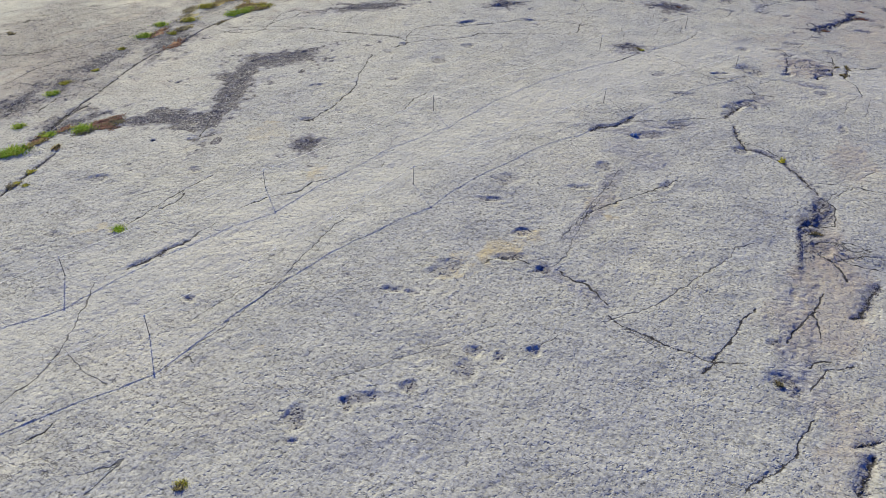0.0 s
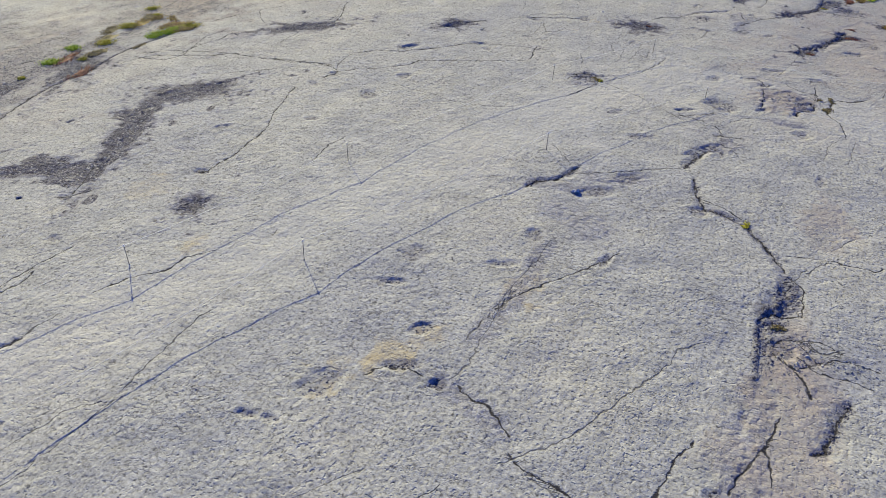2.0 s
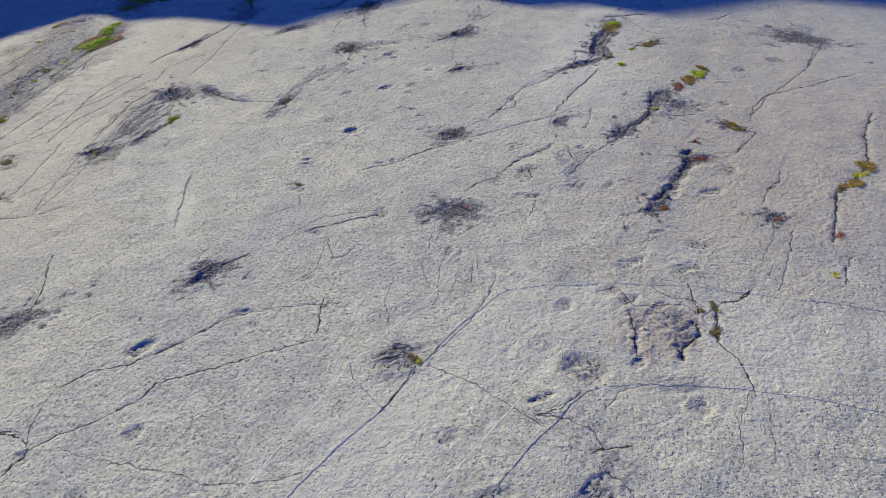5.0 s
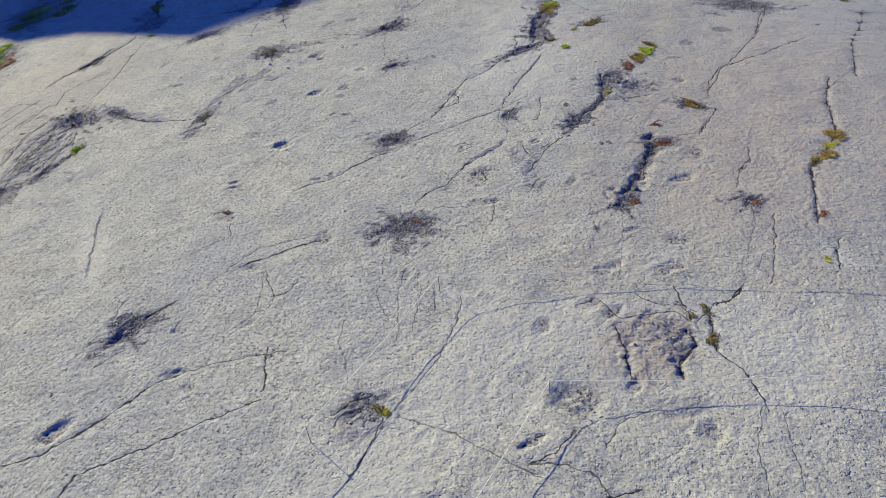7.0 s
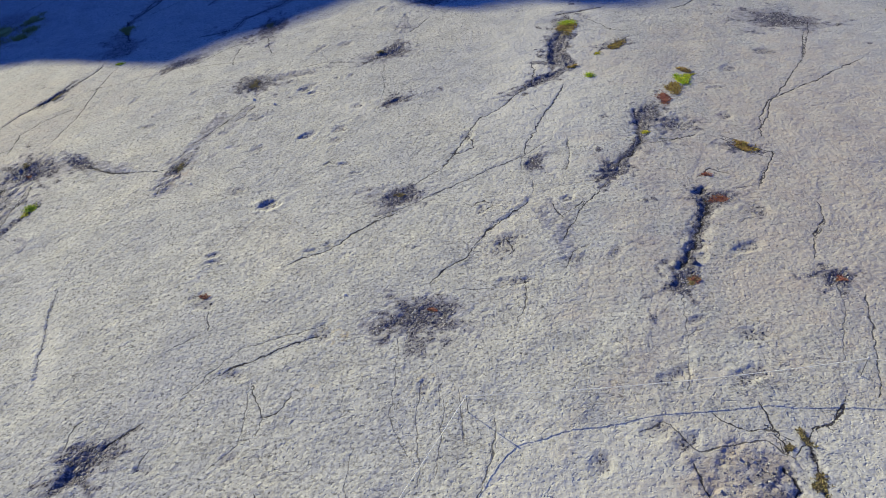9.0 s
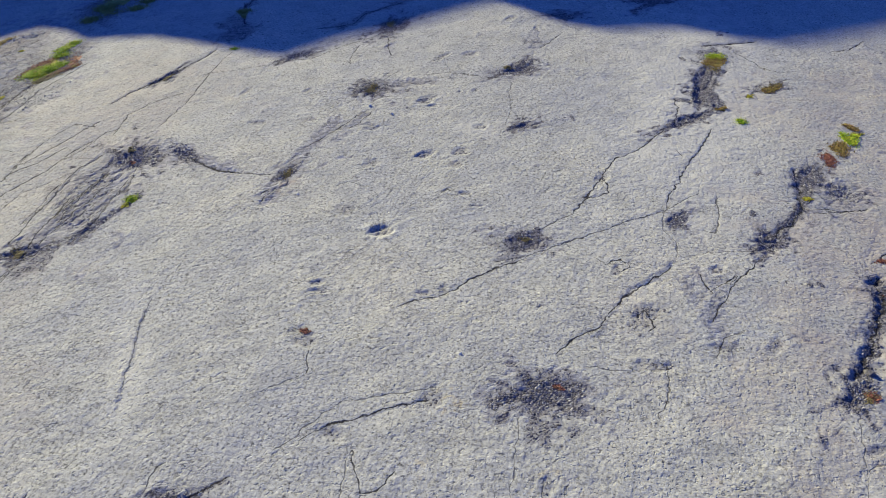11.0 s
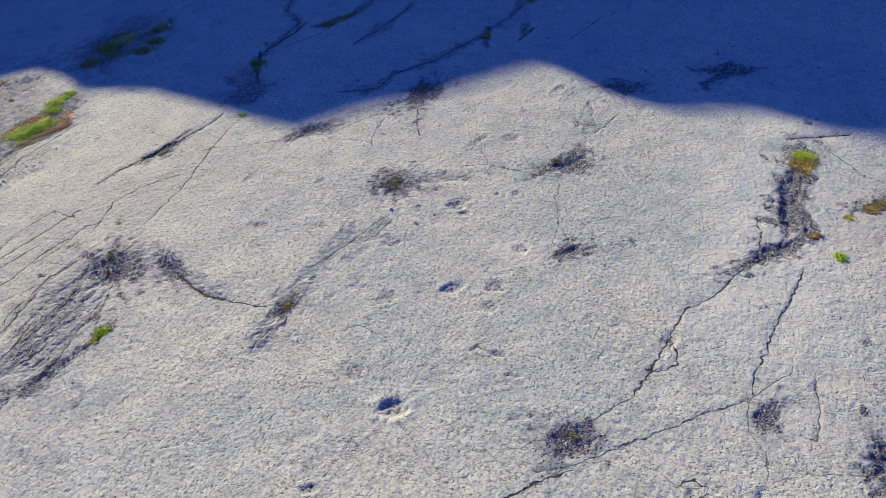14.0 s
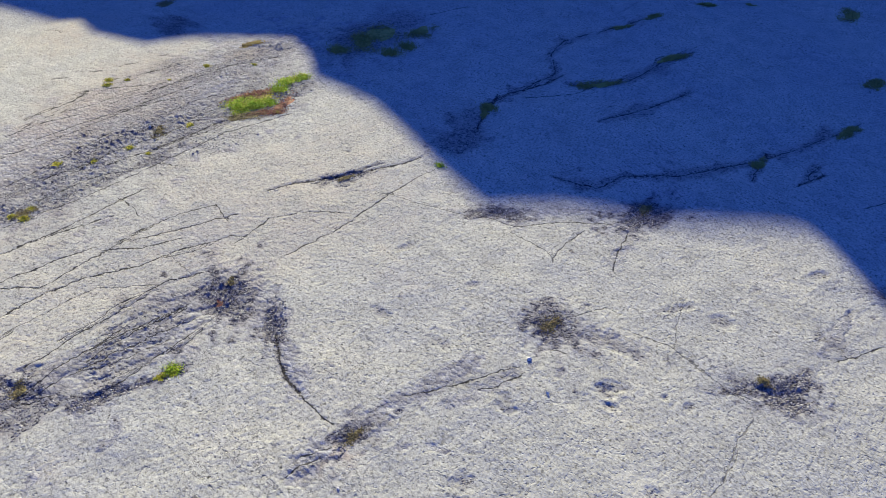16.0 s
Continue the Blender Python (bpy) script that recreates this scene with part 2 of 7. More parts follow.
MOSS_ORANGE = growth("orange_brown_moss", (0.12, 0.08, 0.05), (0.30, 0.18, 0.07), (0.40, 0.28, 0.07), (0.42, 0.36, 0.08))
STEEL = plain("weathered_steel", (0.16, 0.16, 0.165), 0.5, 40, 0.3, 0.5, 0.8)
TAPE = plain("white_tape", (0.86, 0.86, 0.84), 0.6, 15, 0.05)
tn, tl = TAPE.node_tree.nodes, TAPE.node_tree.links
glow = tn.new("ShaderNodeBsdfTranslucent")
glow.inputs[0].default_value = (0.95, 0.95, 0.94, 1.0)
both = tn.new("ShaderNodeMixShader")
both.inputs[0].default_value = 0.6
tl.new(tn["Principled BSDF"].outputs[0], both.inputs[1])
tl.new(glow.outputs[0], both.inputs[2])
tl.new(both.outputs[0], tn["Material Output"].inputs[0])
PLASTIC = plain("white_plastic", (0.8, 0.8, 0.78), 0.45, 15, 0.05)

# ---- the rock slab: one sheet out to the horizon ----


def spectrum(seed, low, high, n=1024, cell=0.04):
    """A tile of noise with wavelengths from low to high metres, of unit spread."""
    f = np.fft.fftfreq(n, cell)
    r = np.hypot(*np.meshgrid(f, f)) + 1e-9
    band = np.exp(-np.clip(np.log(r * low), 0, None) ** 2 * 6) * np.exp(-np.clip(-np.log(r * high), 0, None) ** 2 * 6) / r
    t = np.fft.ifft2(np.fft.fft2(np.random.default_rng(seed).normal(size=(n, n))) * band).real
    return t / t.std()


def sample(tile, x, y, cell=0.04):
    n = tile.shape[0]
    u, v = x / cell, y / cell
    i, j = np.floor(u).astype(int), np.floor(v).astype(int)
    a, b = u - i, v - j
    i0, i1, j0, j1 = i % n, (i + 1) % n, j % n, (j + 1) % n
    return (tile[j0, i0] * (1 - a) + tile[j0, i1] * a) * (1 - b) + (tile[j1, i0] * (1 - a) + tile[j1, i1] * a) * b


def dome(x, y):
    """The broad form of the slab: a low whaleback."""
    x, y = np.clip(x, -30, 30) / 20, (np.clip(y, -45, 32) + 8) / 20
    return (0.0198 + 0.3228 * x - 0.0761 * y - 1.0936 * x * x - 0.5481 * x * y - 0.1699 * y * y - 0.0491 * x ** 3 + 0.0144 * x * x * y + 0.1598 * x * y * y + 0.1177 * y ** 3 - 0.0539 * x ** 4 + 0.0569 * x * x * y * y - 0.0033 * y ** 4)


def steps(stops):
    """Grid lines: (from, to, spacing) one after another."""
    out = [np.arange(a, b, s) for a, b, s in stops]
    return np.concatenate(out + [[stops[-1][1]]])


def tail(a, sign, first, count):
    return a + sign * np.cumsum(first * 1.2 ** np.arange(count))


XS = np.concatenate([tail(-20.0, -1, 0.14, 46)[::-1], steps([(-20, -19, 0.1), (-19, -14, 0.06), (-14, -10, 0.05), (-10, 15.4, 0.040), (15.4, 20, 0.1)]), tail(20.0, 1, 0.14, 46)])
YS = np.concatenate([tail(-33.0, -1, 0.1, 46)[::-1], steps([(-33, 9, 0.040), (9, 17, 0.07)]), tail(17.0, 1, 0.1, 48)])
GX, GY = np.meshgrid(XS, YS)
N_BROAD, N_MID, N_SMALL, N_FINE = spectrum(1, 1.5, 9.0), spectrum(2, 0.35, 1.5), spectrum(3, 0.11, 0.35), spectrum(4, 0.09, 0.16)
W1, W2 = spectrum(5, 0.26, 1.6), spectrum(6, 0.26, 1.6)
GZ = dome(GX, GY)
NEAR = (np.abs(GX) < 28) & (GY > -45) & (GY < 35)
GZ += NEAR * (0.010 * sample(N_BROAD, GX, GY) + 0.0026 * sample(N_MID, GX, GY))
FAR_FORM = np.hypot(np.clip(np.abs(GX) - 28, 0, None), np.clip(np.maximum(GY - 35, -45 - GY), 0, None))
GZ -= 0.03 * FAR_FORM ** 1.05
PITTED = sample(N_SMALL, GX, GY)
GZ += NEAR * ((0.0010 * PITTED + 0.0010 * sample(N_FINE, GX, GY)) * (1 + 0.35 * sample(N_BROAD, GX + 4, GY + 9)) - 0.004 * np.clip(sample(N_FINE, GX + 3, GY + 5) - 1.15, 0, 1.2) - 0.005 * np.clip(PITTED - 1.5, 0, 1.0))
# thin bedding: the surface drops by a few millimetres from sheet to sheet
BEDS = 0.9 * sample(N_BROAD, GX * 0.8 + 6, GY * 0.8) + 0.45 * sample(N_MID, GX * 0.5, GY * 0.5 + 8) + 0.06 * PITTED
TREAD = BEDS * 1.1 - np.floor(BEDS * 1.1)
GZ += NEAR * 0.008 * (np.floor(BEDS * 1.1) + np.clip(TREAD / 0.07, 0, 1) - BEDS * 1.1) * np.clip(0.6 + 0.5 * sample(N_BROAD, GX + 2, GY - 7), 0, 1.2)
WX = GX + 0.018 * sample(W1, GX, GY) + 0.007 * sample(N_SMALL, GX * 0.7, GY * 0.7)
WY = GY + 0.018 * sample(W2, GX, GY) + 0.007 * sample(N_SMALL, GY * 0.7, GX * 0.7)
WEAR = np.zeros((*GX.shape, 5))
JOINT, JOINT_R, JOINT_ON = np.full(GX.shape, 9.0), np.full(GX.shape, 9.0), np.zeros(GX.shape)


def window(pts, margin):
    p = np.array(pts, float)
    (x0, y0), (x1, y1) = p.min(0) - margin, p.max(0) + margin
    return np.s_[np.searchsorted(YS, y0):np.searchsorted(YS, y1), np.searchsorted(XS, x0):np.searchsorted(XS, x1)]


def away(pts, s):
    """The distance of each grid point from a broken line, its side and how far along it lies."""
    x, y = WX[s], WY[s]
    best, side, along = np.full(x.shape, 1e9), np.zeros(x.shape), np.zeros(x.shape)
    p = np.array(pts, float)
    n = len(p) - 1
    for i, (a, b) in enumerate(zip(p[:-1], p[1:])):
        d = b - a
        t = np.clip(((x - a[0]) * d[0] + (y - a[1]) * d[1]) / (d @ d + 1e-9), 0, 1)
        dx, dy = x - a[0] - t * d[0], y - a[1] - t * d[1]
        r = np.hypot(dx, dy)
        near = r < best
        best[near], side[near], along[near] = r[near], np.sign(d[0] * dy - d[1] * dx)[near], ((i + t) / n)[near]
    return best, side, along


def crack(pts, width=0.05, depth=0.06, soil=0.35, taper=True):
    """An open joint in the rock, with a little earth in its bottom and its inner shade coloured as a dark slit."""
    s = window(pts, width * 4 + 0.3)
    r, side, u = away(pts, s)
    ends = np.clip(np.minimum(u, 1 - u) * 8 + 0.35, 0, 1) if taper else 1.0
    w = np.maximum(width * (0.75 + 0.22 * np.clip(sample(W1, GX[s] * 0.6 + 9, GY[s] * 0.6), -1.2, 2) + 0.12 * np.clip(sample(N_SMALL, GX[s], GY[s] + 4), -1.5, 1.5)) * ends, 0.04)
    wide = width > 0.085
    cut = np.exp(-np.abs(r / w) ** (1.6 if wide else 1.3)) * (1.0 if wide else np.clip(0.75 + 0.5 * sample(N_MID, GX[s] * 1.3 + 2, GY[s] * 1.3), 0.1, 1.5))
    GZ[s] -= (0.30 if wide else 0.15) * depth * cut * (0.75 + 0.25 * ends)
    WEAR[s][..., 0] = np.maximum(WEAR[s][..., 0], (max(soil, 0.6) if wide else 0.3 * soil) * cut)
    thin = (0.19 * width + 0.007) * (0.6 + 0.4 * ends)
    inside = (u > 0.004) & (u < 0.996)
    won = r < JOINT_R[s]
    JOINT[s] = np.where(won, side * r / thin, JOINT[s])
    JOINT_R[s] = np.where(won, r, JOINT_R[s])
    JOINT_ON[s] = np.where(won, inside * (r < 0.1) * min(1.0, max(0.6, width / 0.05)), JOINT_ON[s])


def ledge(pts, height=0.08, width=0.5, soil=0.0):
    """A broken edge: the rock to the right of the line lies lower and comes up again within a width."""
    s = window(pts, width * 2 + 0.3)
    r, side, u = away(pts, s)
    fade = np.clip(np.minimum(u, 1 - u) * 6 + 0.05, 0, 1)
    low = (side < 0) * np.exp(-(r / width) ** 2) * fade
    GZ[s] -= height * low
    WEAR[s][..., 0] = np.maximum(WEAR[s][..., 0], soil * low)


def pit(x, y, long=0.2, wide=0.13, turn=0.0, depth=0.07, soil=0.0, rim=0.012):
    """A footprint or a weathered hole: flat-bottomed, with a raised rim."""
    s = window([(x, y)], max(long, wide) * 2.5 + 0.1)
    dx, dy = WX[s] - x, WY[s] - y
    c, n = math.cos(radians(turn)), math.sin(radians(turn))
    r = np.hypot((dx * c + dy * n) / long, (dy * c - dx * n) / wide) / 1.22
    r = r * (1 + 0.09 * sample(W1, GX[s] * 0.8 + x, GY[s] * 0.8) + 0.03 * sample(N_SMALL, GX[s] + y, GY[s]))
    inside = 1 / (1 + np.exp((r - 0.85) * 12))
    depth = min(depth * 0.42, 0.033) if depth < 0.1 else depth * 0.28
    depth = min(depth, 0.36 * min(long, wide) + 0.008)
    GZ[s] += -depth * inside * (0.8 + 0.3 * np.clip(sample(N_MID, GX[s] * 3 + y, GY[s] * 3), -1, 1)) + rim * 0.4 * np.exp(-((r - 1.35) / 0.3) ** 2)
    # grey tone in every floor: gravel, and part of the pit's own shade
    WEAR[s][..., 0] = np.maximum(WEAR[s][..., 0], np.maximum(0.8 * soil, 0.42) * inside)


def stain(x, y, long, wide, turn=0.0, kind=0, amount=0.8, sink=0.0, rough=0.0):
    """A patch of soil (0), ochre (1), pink weathering (2), pale rock (3) or lilac-grey broken rock (4), sunk and
    roughened where it is.
    """
    s = window([(x, y)], max(long, wide) * 3 + 0.4)
    dx, dy = GX[s] + 0.16 * sample(W1, GX[s], GY[s]) - x, GY[s] + 0.16 * sample(W2, GX[s], GY[s]) - y
    c, n = math.cos(radians(turn)), math.sin(radians(turn))
    r = np.hypot((dx * c + dy * n) / long, (dy * c - dx * n) / wide)
    r = r * (1 + 0.2 * np.clip(sample(W2, GX[s] * 0.35 + 5, GY[s] * 0.35), -1.5, 3))
    f = 1 / (1 + np.exp((r - 0.9) * (4.2 if kind else 5.0)))
    WEAR[s][..., kind] = np.maximum(WEAR[s][..., kind], amount * f)
    GZ[s] += f * (0.35 * rough * np.abs(sample(N_SMALL, GX[s] * 0.8, GY[s] * 0.8)) - 0.45 * sink)


def hollow(x, y, long, wide, turn, amount=0.9):
    """A shattered hollow with gravel in it: a ragged star with arms along the joints."""
    s = window([(x, y)], max(long, wide) * 3.4 + 0.2)
    dx, dy = WX[s] - x, WY[s] - y
    c, n = math.cos(radians(turn)), math.sin(radians(turn))
    u, v = (dx * c + dy * n) / long, (dy * c - dx * n) / wide
    r, a = np.hypot(u, v), np.arctan2(v, u)
    g = np.random.default_rng(int(abs(x * 41 + y * 67) * 10))
    arms = sum(g.uniform(0.5, 1.0) * np.exp(-(np.angle(np.exp(1j * (a - d))) / g.uniform(0.09, 0.22)) ** 2) for d in g.uniform(-3.14, 3.14, 7))
    smooth = r * (1 + 0.08 * sample(W1, GX[s] * 0.5, GY[s] * 0.5)) / (0.85 + 0.5 * np.clip(arms, 0, 1))
    r = r * (1 + 0.22 * sample(W1, GX[s] * 0.9, GY[s] * 0.9) + 0.10 * sample(N_SMALL, GX[s], GY[s])) / (0.85 + 0.75 * np.clip(arms, 0, 1))
    f = 1 / (1 + np.exp((r - 0.9) * 8.0))
    WEAR[s][..., 0] = np.maximum(WEAR[s][..., 0], np.minimum(1.08 * amount * f, 1.0))
    plates = np.floor(sample(N_SMALL, GX[s] * 0.6 + x, GY[s] * 0.6) * 1.6) / 1.6
    halo = 1 / (1 + np.exp((r - 1.4) * 4))
    streaks = sample(N_SMALL, (GX[s] * c + GY[s] * n) * 0.3 + y, (GY[s] * c - GX[s] * n) * 0.9)
    core = 1 / (1 + np.exp((smooth - 0.72) * 9))
    GZ[s] += 0.008 * f * plates - 0.030 * core + halo * 0.0055 * streaks
    WEAR[s][..., 0] = np.maximum(WEAR[s][..., 0], 0.16 * halo * np.clip(0.6 + 0.4 * streaks, 0, 1))
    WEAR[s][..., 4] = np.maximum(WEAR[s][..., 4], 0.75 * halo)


def flakes(pts, width, height=0.05, turn=0.0, size=0.24):
    """A strip of split, layered rock, broken into small tilted plates."""
    height, size = min(height, 0.11), max(size, 0.27)
    s = window(pts, width * 2 + 0.2)
    r, _, u = away(pts, s)
    f = 1 / (1 + np.exp((r / width - 0.8) * 7)) * np.clip(np.minimum(u, 1 - u) * 8 + 0.4, 0, 1)
    c, n = math.cos(radians(turn)), math.sin(radians(turn))
    fx, fy = WX[s] + 0.03 * sample(N_SMALL, GX[s], GY[s] + 3), WY[s] + 0.03 * sample(N_SMALL, GX[s] + 7, GY[s])
    a, b = (fx * c + fy * n) / (size * 2.6), (fy * c - fx * n) / (size * 0.6)
    g = np.random.default_rng(int(abs(pts[0][0] * 57 + pts[0][1] * 91) * 10))
    seeds, cell = g.uniform(0, 1, (64, 64, 5)), (np.floor(a).astype(int), np.floor(b).astype(int))
    best, plate = np.full(a.shape, 9.0), np.zeros(a.shape)
    for i in (-1, 0, 1):
        for j in (-1, 0, 1):
            q = seeds[(cell[0] + i) % 64, (cell[1] + j) % 64]
            da, db = a - cell[0] - i - q[..., 0], b - cell[1] - j - q[..., 1]
            d = da * da + db * db
            won = d < best
            best = np.where(won, d, best)
            plate = np.where(won, q[..., 2] + 0.7 * da * (q[..., 3] - 0.5) + 0.7 * db * (q[..., 4] - 0.5), plate)
    GZ[s] += f * height * (plate - 0.75) * 0.28
    WEAR[s][..., 0] = np.maximum(WEAR[s][..., 0], 0.14 * f)
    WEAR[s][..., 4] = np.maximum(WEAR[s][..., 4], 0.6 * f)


def band(pts, width, kind=0, amount=0.7, sink=0.0, rough=0.0):
    """A strip of soil, ochre, pink, pale or lilac-grey broken rock along a line."""
    s = window(pts, width * 2 + 0.3)
    r, _, u = away(pts, s)
    r = r * (1 + 0.35 * sample(W1, GX[s] * 0.5, GY[s] * 0.5)) / np.clip(np.minimum(u, 1 - u) * 6 + 0.45, 0, 1)
    f = 1 / (1 + np.exp((r / width - 0.9) * 6))
    WEAR[s][..., kind] = np.maximum(WEAR[s][..., kind], amount * f)
    GZ[s] += f * (0.35 * rough * np.abs(sample(N_SMALL, GX[s] * 0.8, GY[s] * 0.8)) - 0.45 * sink)


# ---- joints, footprints, hollows and stains of the slab ----
crack([(-5.12, -26.87), (-4.99, -26.31), (-4.91, -25.42), (-4.73, -24.69), (-4.60, -24.11)], 0.05, 0.05, 0.3)
crack([(-5.84, -25.57), (-5.57, -25.32), (-5.35, -25.07)], 0.03, 0.03, 0.2)
crack([(-3.88, -28.03), (-3.69, -27.76), (-3.58, -27.45), (-3.50, -27.09), (-3.26, -26.66)], 0.11, 0.1, 0.3)
crack([(-3.28, -26.69), (-3.23, -26.26), (-3.09, -25.87)], 0.04, 0.04, 0.2)
crack([(-0.56, -27.00), (-0.58, -26.43), (-0.56, -25.77), (-0.51, -24.99), (-0.41, -24.71)], 0.04, 0.05, 0.2)
crack([(-0.97, -29.46), (-0.79, -28.69), (-0.69, -28.10), (-0.51, -27.18)], 0.03, 0.03, 0.2)
crack([(-1.01, -29.76), (-0.94, -29.64), (-0.69, -29.72)], 0.04, 0.03, 0.2)
crack([(-3.20, -31.76), (-3.14, -31.22), (-3.21, -30.52), (-3.39, -30.08), (-3.81, -29.24), (-4.21, -28.59)], 0.04, 0.03, 0.2)
crack([(-2.27, -32.24), (-2.09, -32.04), (-2.00, -31.89), (-2.01, -31.70)], 0.05, 0.05, 0.3)
crack([(-0.50, -32.59), (-0.44, -32.26), (-0.38, -31.77)], 0.04, 0.04, 0.3)
crack([(1.78, -29.17), (1.91, -29.02), (2.18, -28.78), (2.62, -28.32), (3.06, -27.81), (3.38, -27.52), (3.99, -26.76)], 0.03, 0.03, 0.2)
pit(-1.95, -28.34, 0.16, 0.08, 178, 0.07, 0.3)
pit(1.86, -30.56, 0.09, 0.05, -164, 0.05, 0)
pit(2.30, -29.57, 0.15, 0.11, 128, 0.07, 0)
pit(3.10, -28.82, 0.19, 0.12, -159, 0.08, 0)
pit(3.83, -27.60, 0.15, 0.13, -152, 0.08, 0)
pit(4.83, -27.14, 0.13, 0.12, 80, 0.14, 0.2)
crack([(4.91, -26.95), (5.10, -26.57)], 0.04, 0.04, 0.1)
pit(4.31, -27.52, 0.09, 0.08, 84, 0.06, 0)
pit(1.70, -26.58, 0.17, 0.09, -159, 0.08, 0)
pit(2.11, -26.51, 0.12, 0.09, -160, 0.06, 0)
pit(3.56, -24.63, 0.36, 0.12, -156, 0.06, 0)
crack([(4.63, -24.69), (4.97, -24.85), (5.28, -24.91), (5.79, -25.36)], 0.07, 0.06, 0.2)
flakes([(4.58, -24.72), (5.28, -24.91), (5.80, -25.44)], 0.16, 0.05, -31)
crack([(5.84, -25.62), (6.16, -25.82), (6.71, -25.94), (7.34, -26.06), (7.86, -26.11)], 0.05, 0.05, 0.2)
crack([(6.23, -25.90), (6.73, -26.06), (6.95, -26.17)], 0.03, 0.03, 0.2)
crack([(7.86, -26.11), (7.96, -25.83), (8.16, -25.16), (8.31, -24.60), (8.51, -24.21)], 0.07, 0.07, 0.2)
crack([(7.86, -26.11), (8.13, -26.06), (8.43, -25.88)], 0.05, 0.05, 0.2)
crack([(7.88, -26.10), (7.69, -26.49)], 0.05, 0.05, 0.2)
crack([(5.74, -25.91), (6.57, -25.10), (7.00, -24.33), (7.56, -23.29), (7.85, -22.67), (7.93, -22.23), (8.44, -21.79)], 0.035, 0.03, 0.2)
pit(4.89, -20.93, 0.23, 0.16, 87, 0.05, 0)
pit(6.15, -20.17, 0.25, 0.10, -107, 0.11, 0)
pit(-6.41, -27.56, 0.17, 0.08, -173, 0.06, 0.2)
pit(-7.43, -25.23, 0.27, 0.15, -163, 0.08, 0.2)
pit(-5.23, -24.06, 0.16, 0.11, 178, 0.07, 0.2)
pit(-6.79, -28.28, 0.14, 0.06, -170, 0.05, 0.2)
crack([(4.42, -23.21), (4.65, -22.27), (5.15, -21.50), (5.82, -20.69), (6.15, -20.17), (6.37, -19.76)], 0.05, 0.04, 0.1)
flakes([(4.53, -23.87), (4.80, -21.75), (4.83, -19.94)], 0.3, 0.035, 86)
crack([(4.36, -23.71), (4.55, -22.40), (4.81, -20.88), (4.89, -19.91)], 0.03, 0.02, 0)
stain(4.83, -21.89, 0.53, 0.24, -115, 1, 0.45, 0, 0)
stain(3.12, -24.64, 0.76, 0.36, -123, 1, 0.5, 0, 0)
stain(3.70, -23.87, 0.27, 0.24, 75, 1, 0.5, 0, 0)
stain(2.60, -25.61, 0.36, 0.17, -139, 1, 0.45, 0, 0)
stain(-2.14, -23.13, 0.50, 0.32, -135, 1, 0.4, 0, 0)
stain(0.09, -29.21, 0.10, 0.08, 169, 1, 0.65, 0, 0)
stain(-5.43, -27.12, 0.42, 0.21, -172, 1, 0.35, 0, 0)
stain(-5.75, -23.06, 0.66, 0.37, -172, 1, 0.25, 0, 0)
stain(-4.78, -21.67, 0.68, 0.47, -178, 1, 0.25, 0, 0)
crack([(3.70, -17.99), (3.86, -17.63), (4.30, -17.38), (4.50, -16.91), (4.66, -16.53)], 0.13, 0.14, 0.15)
pit(5.36, -17.52, 0.45, 0.20, -148, 0.1, 0)
pit(5.94, -16.58, 0.28, 0.20, -124, 0.09, 0)
crack([(4.51, -16.98), (5.89, -16.19), (7.12, -15.31)], 0.05, 0.04, 0.1)
crack([(7.12, -15.35), (7.33, -14.66), (7.52, -14.00)], 0.13, 0.12, 0.15)
pit(7.64, -13.83, 0.36, 0.19, -136, 0.08, 0)
flakes([(7.31, -13.93), (7.97, -13.69), (8.36, -13.06)], 0.3, 0.06, 39)
crack([(7.44, -15.73), (7.57, -16.59), (7.85, -17.13), (8.30, -17.25), (8.78, -17.41), (9.06, -17.84), (9.45, -18.38), (9.68, -18.87)], 0.11, 0.12, 0.2)
crack([(7.63, -16.67), (8.13, -16.86), (8.66, -17.19)], 0.06, 0.06, 0.2)
pit(7.71, -17.31, 0.28, 0.18, -113, 0.14, 0.1)
flakes([(7.84, -17.09), (8.81, -17.40), (9.45, -18.38), (9.77, -19.27)], 0.18, 0.06, -49)
pit(9.72, -19.86, 0.60, 0.26, -101, 0.08, 0.8)
flakes([(9.71, -19.01), (9.76, -20.11), (9.56, -21.23), (9.92, -21.29)], 0.4, 0.22, -85)
ledge([(9.33, -23.02), (9.28, -21.61), (9.21, -20.71), (9.52, -20.23), (9.70, -19.73)], 0.03, 0.45, 0.5)
pit(9.53, -20.78, 0.32, 0.15, -143, 0.05, 0.9)
pit(9.68, -21.41, 0.25, 0.18, -150, 0.08, 0.3)
crack([(9.92, -20.92), (10.27, -21.11), (10.73, -21.15)], 0.06, 0.06, 0.2)
stain(9.55, -23.60, 2.54, 0.52, 88, 2, 0.45, 0, 0.01)
stain(9.97, -26.95, 1.44, 0.58, 83, 2, 0.4, 0, 0.01)
crack([(10.22, -23.68), (10.43, -23.54), (10.63, -22.88), (10.84, -22.20)], 0.15, 0.13, 0.1)
pit(9.10, -26.14, 0.30, 0.24, 129, 0.17, 0.1)
crack([(9.47, -26.14), (9.59, -25.84), (9.78, -25.45), (10.26, -25.14)], 0.08, 0.08, 0.2)
crack([(9.45, -25.53), (9.64, -25.28), (9.88, -25.17)], 0.06, 0.06, 0.2)
pit(8.88, -25.11, 0.17, 0.11, -131, 0.06, 0.2)
flakes([(9.33, -22.49), (9.15, -24.52), (9.36, -25.72), (9.46, -26.80)], 0.5, 0.12, -88)
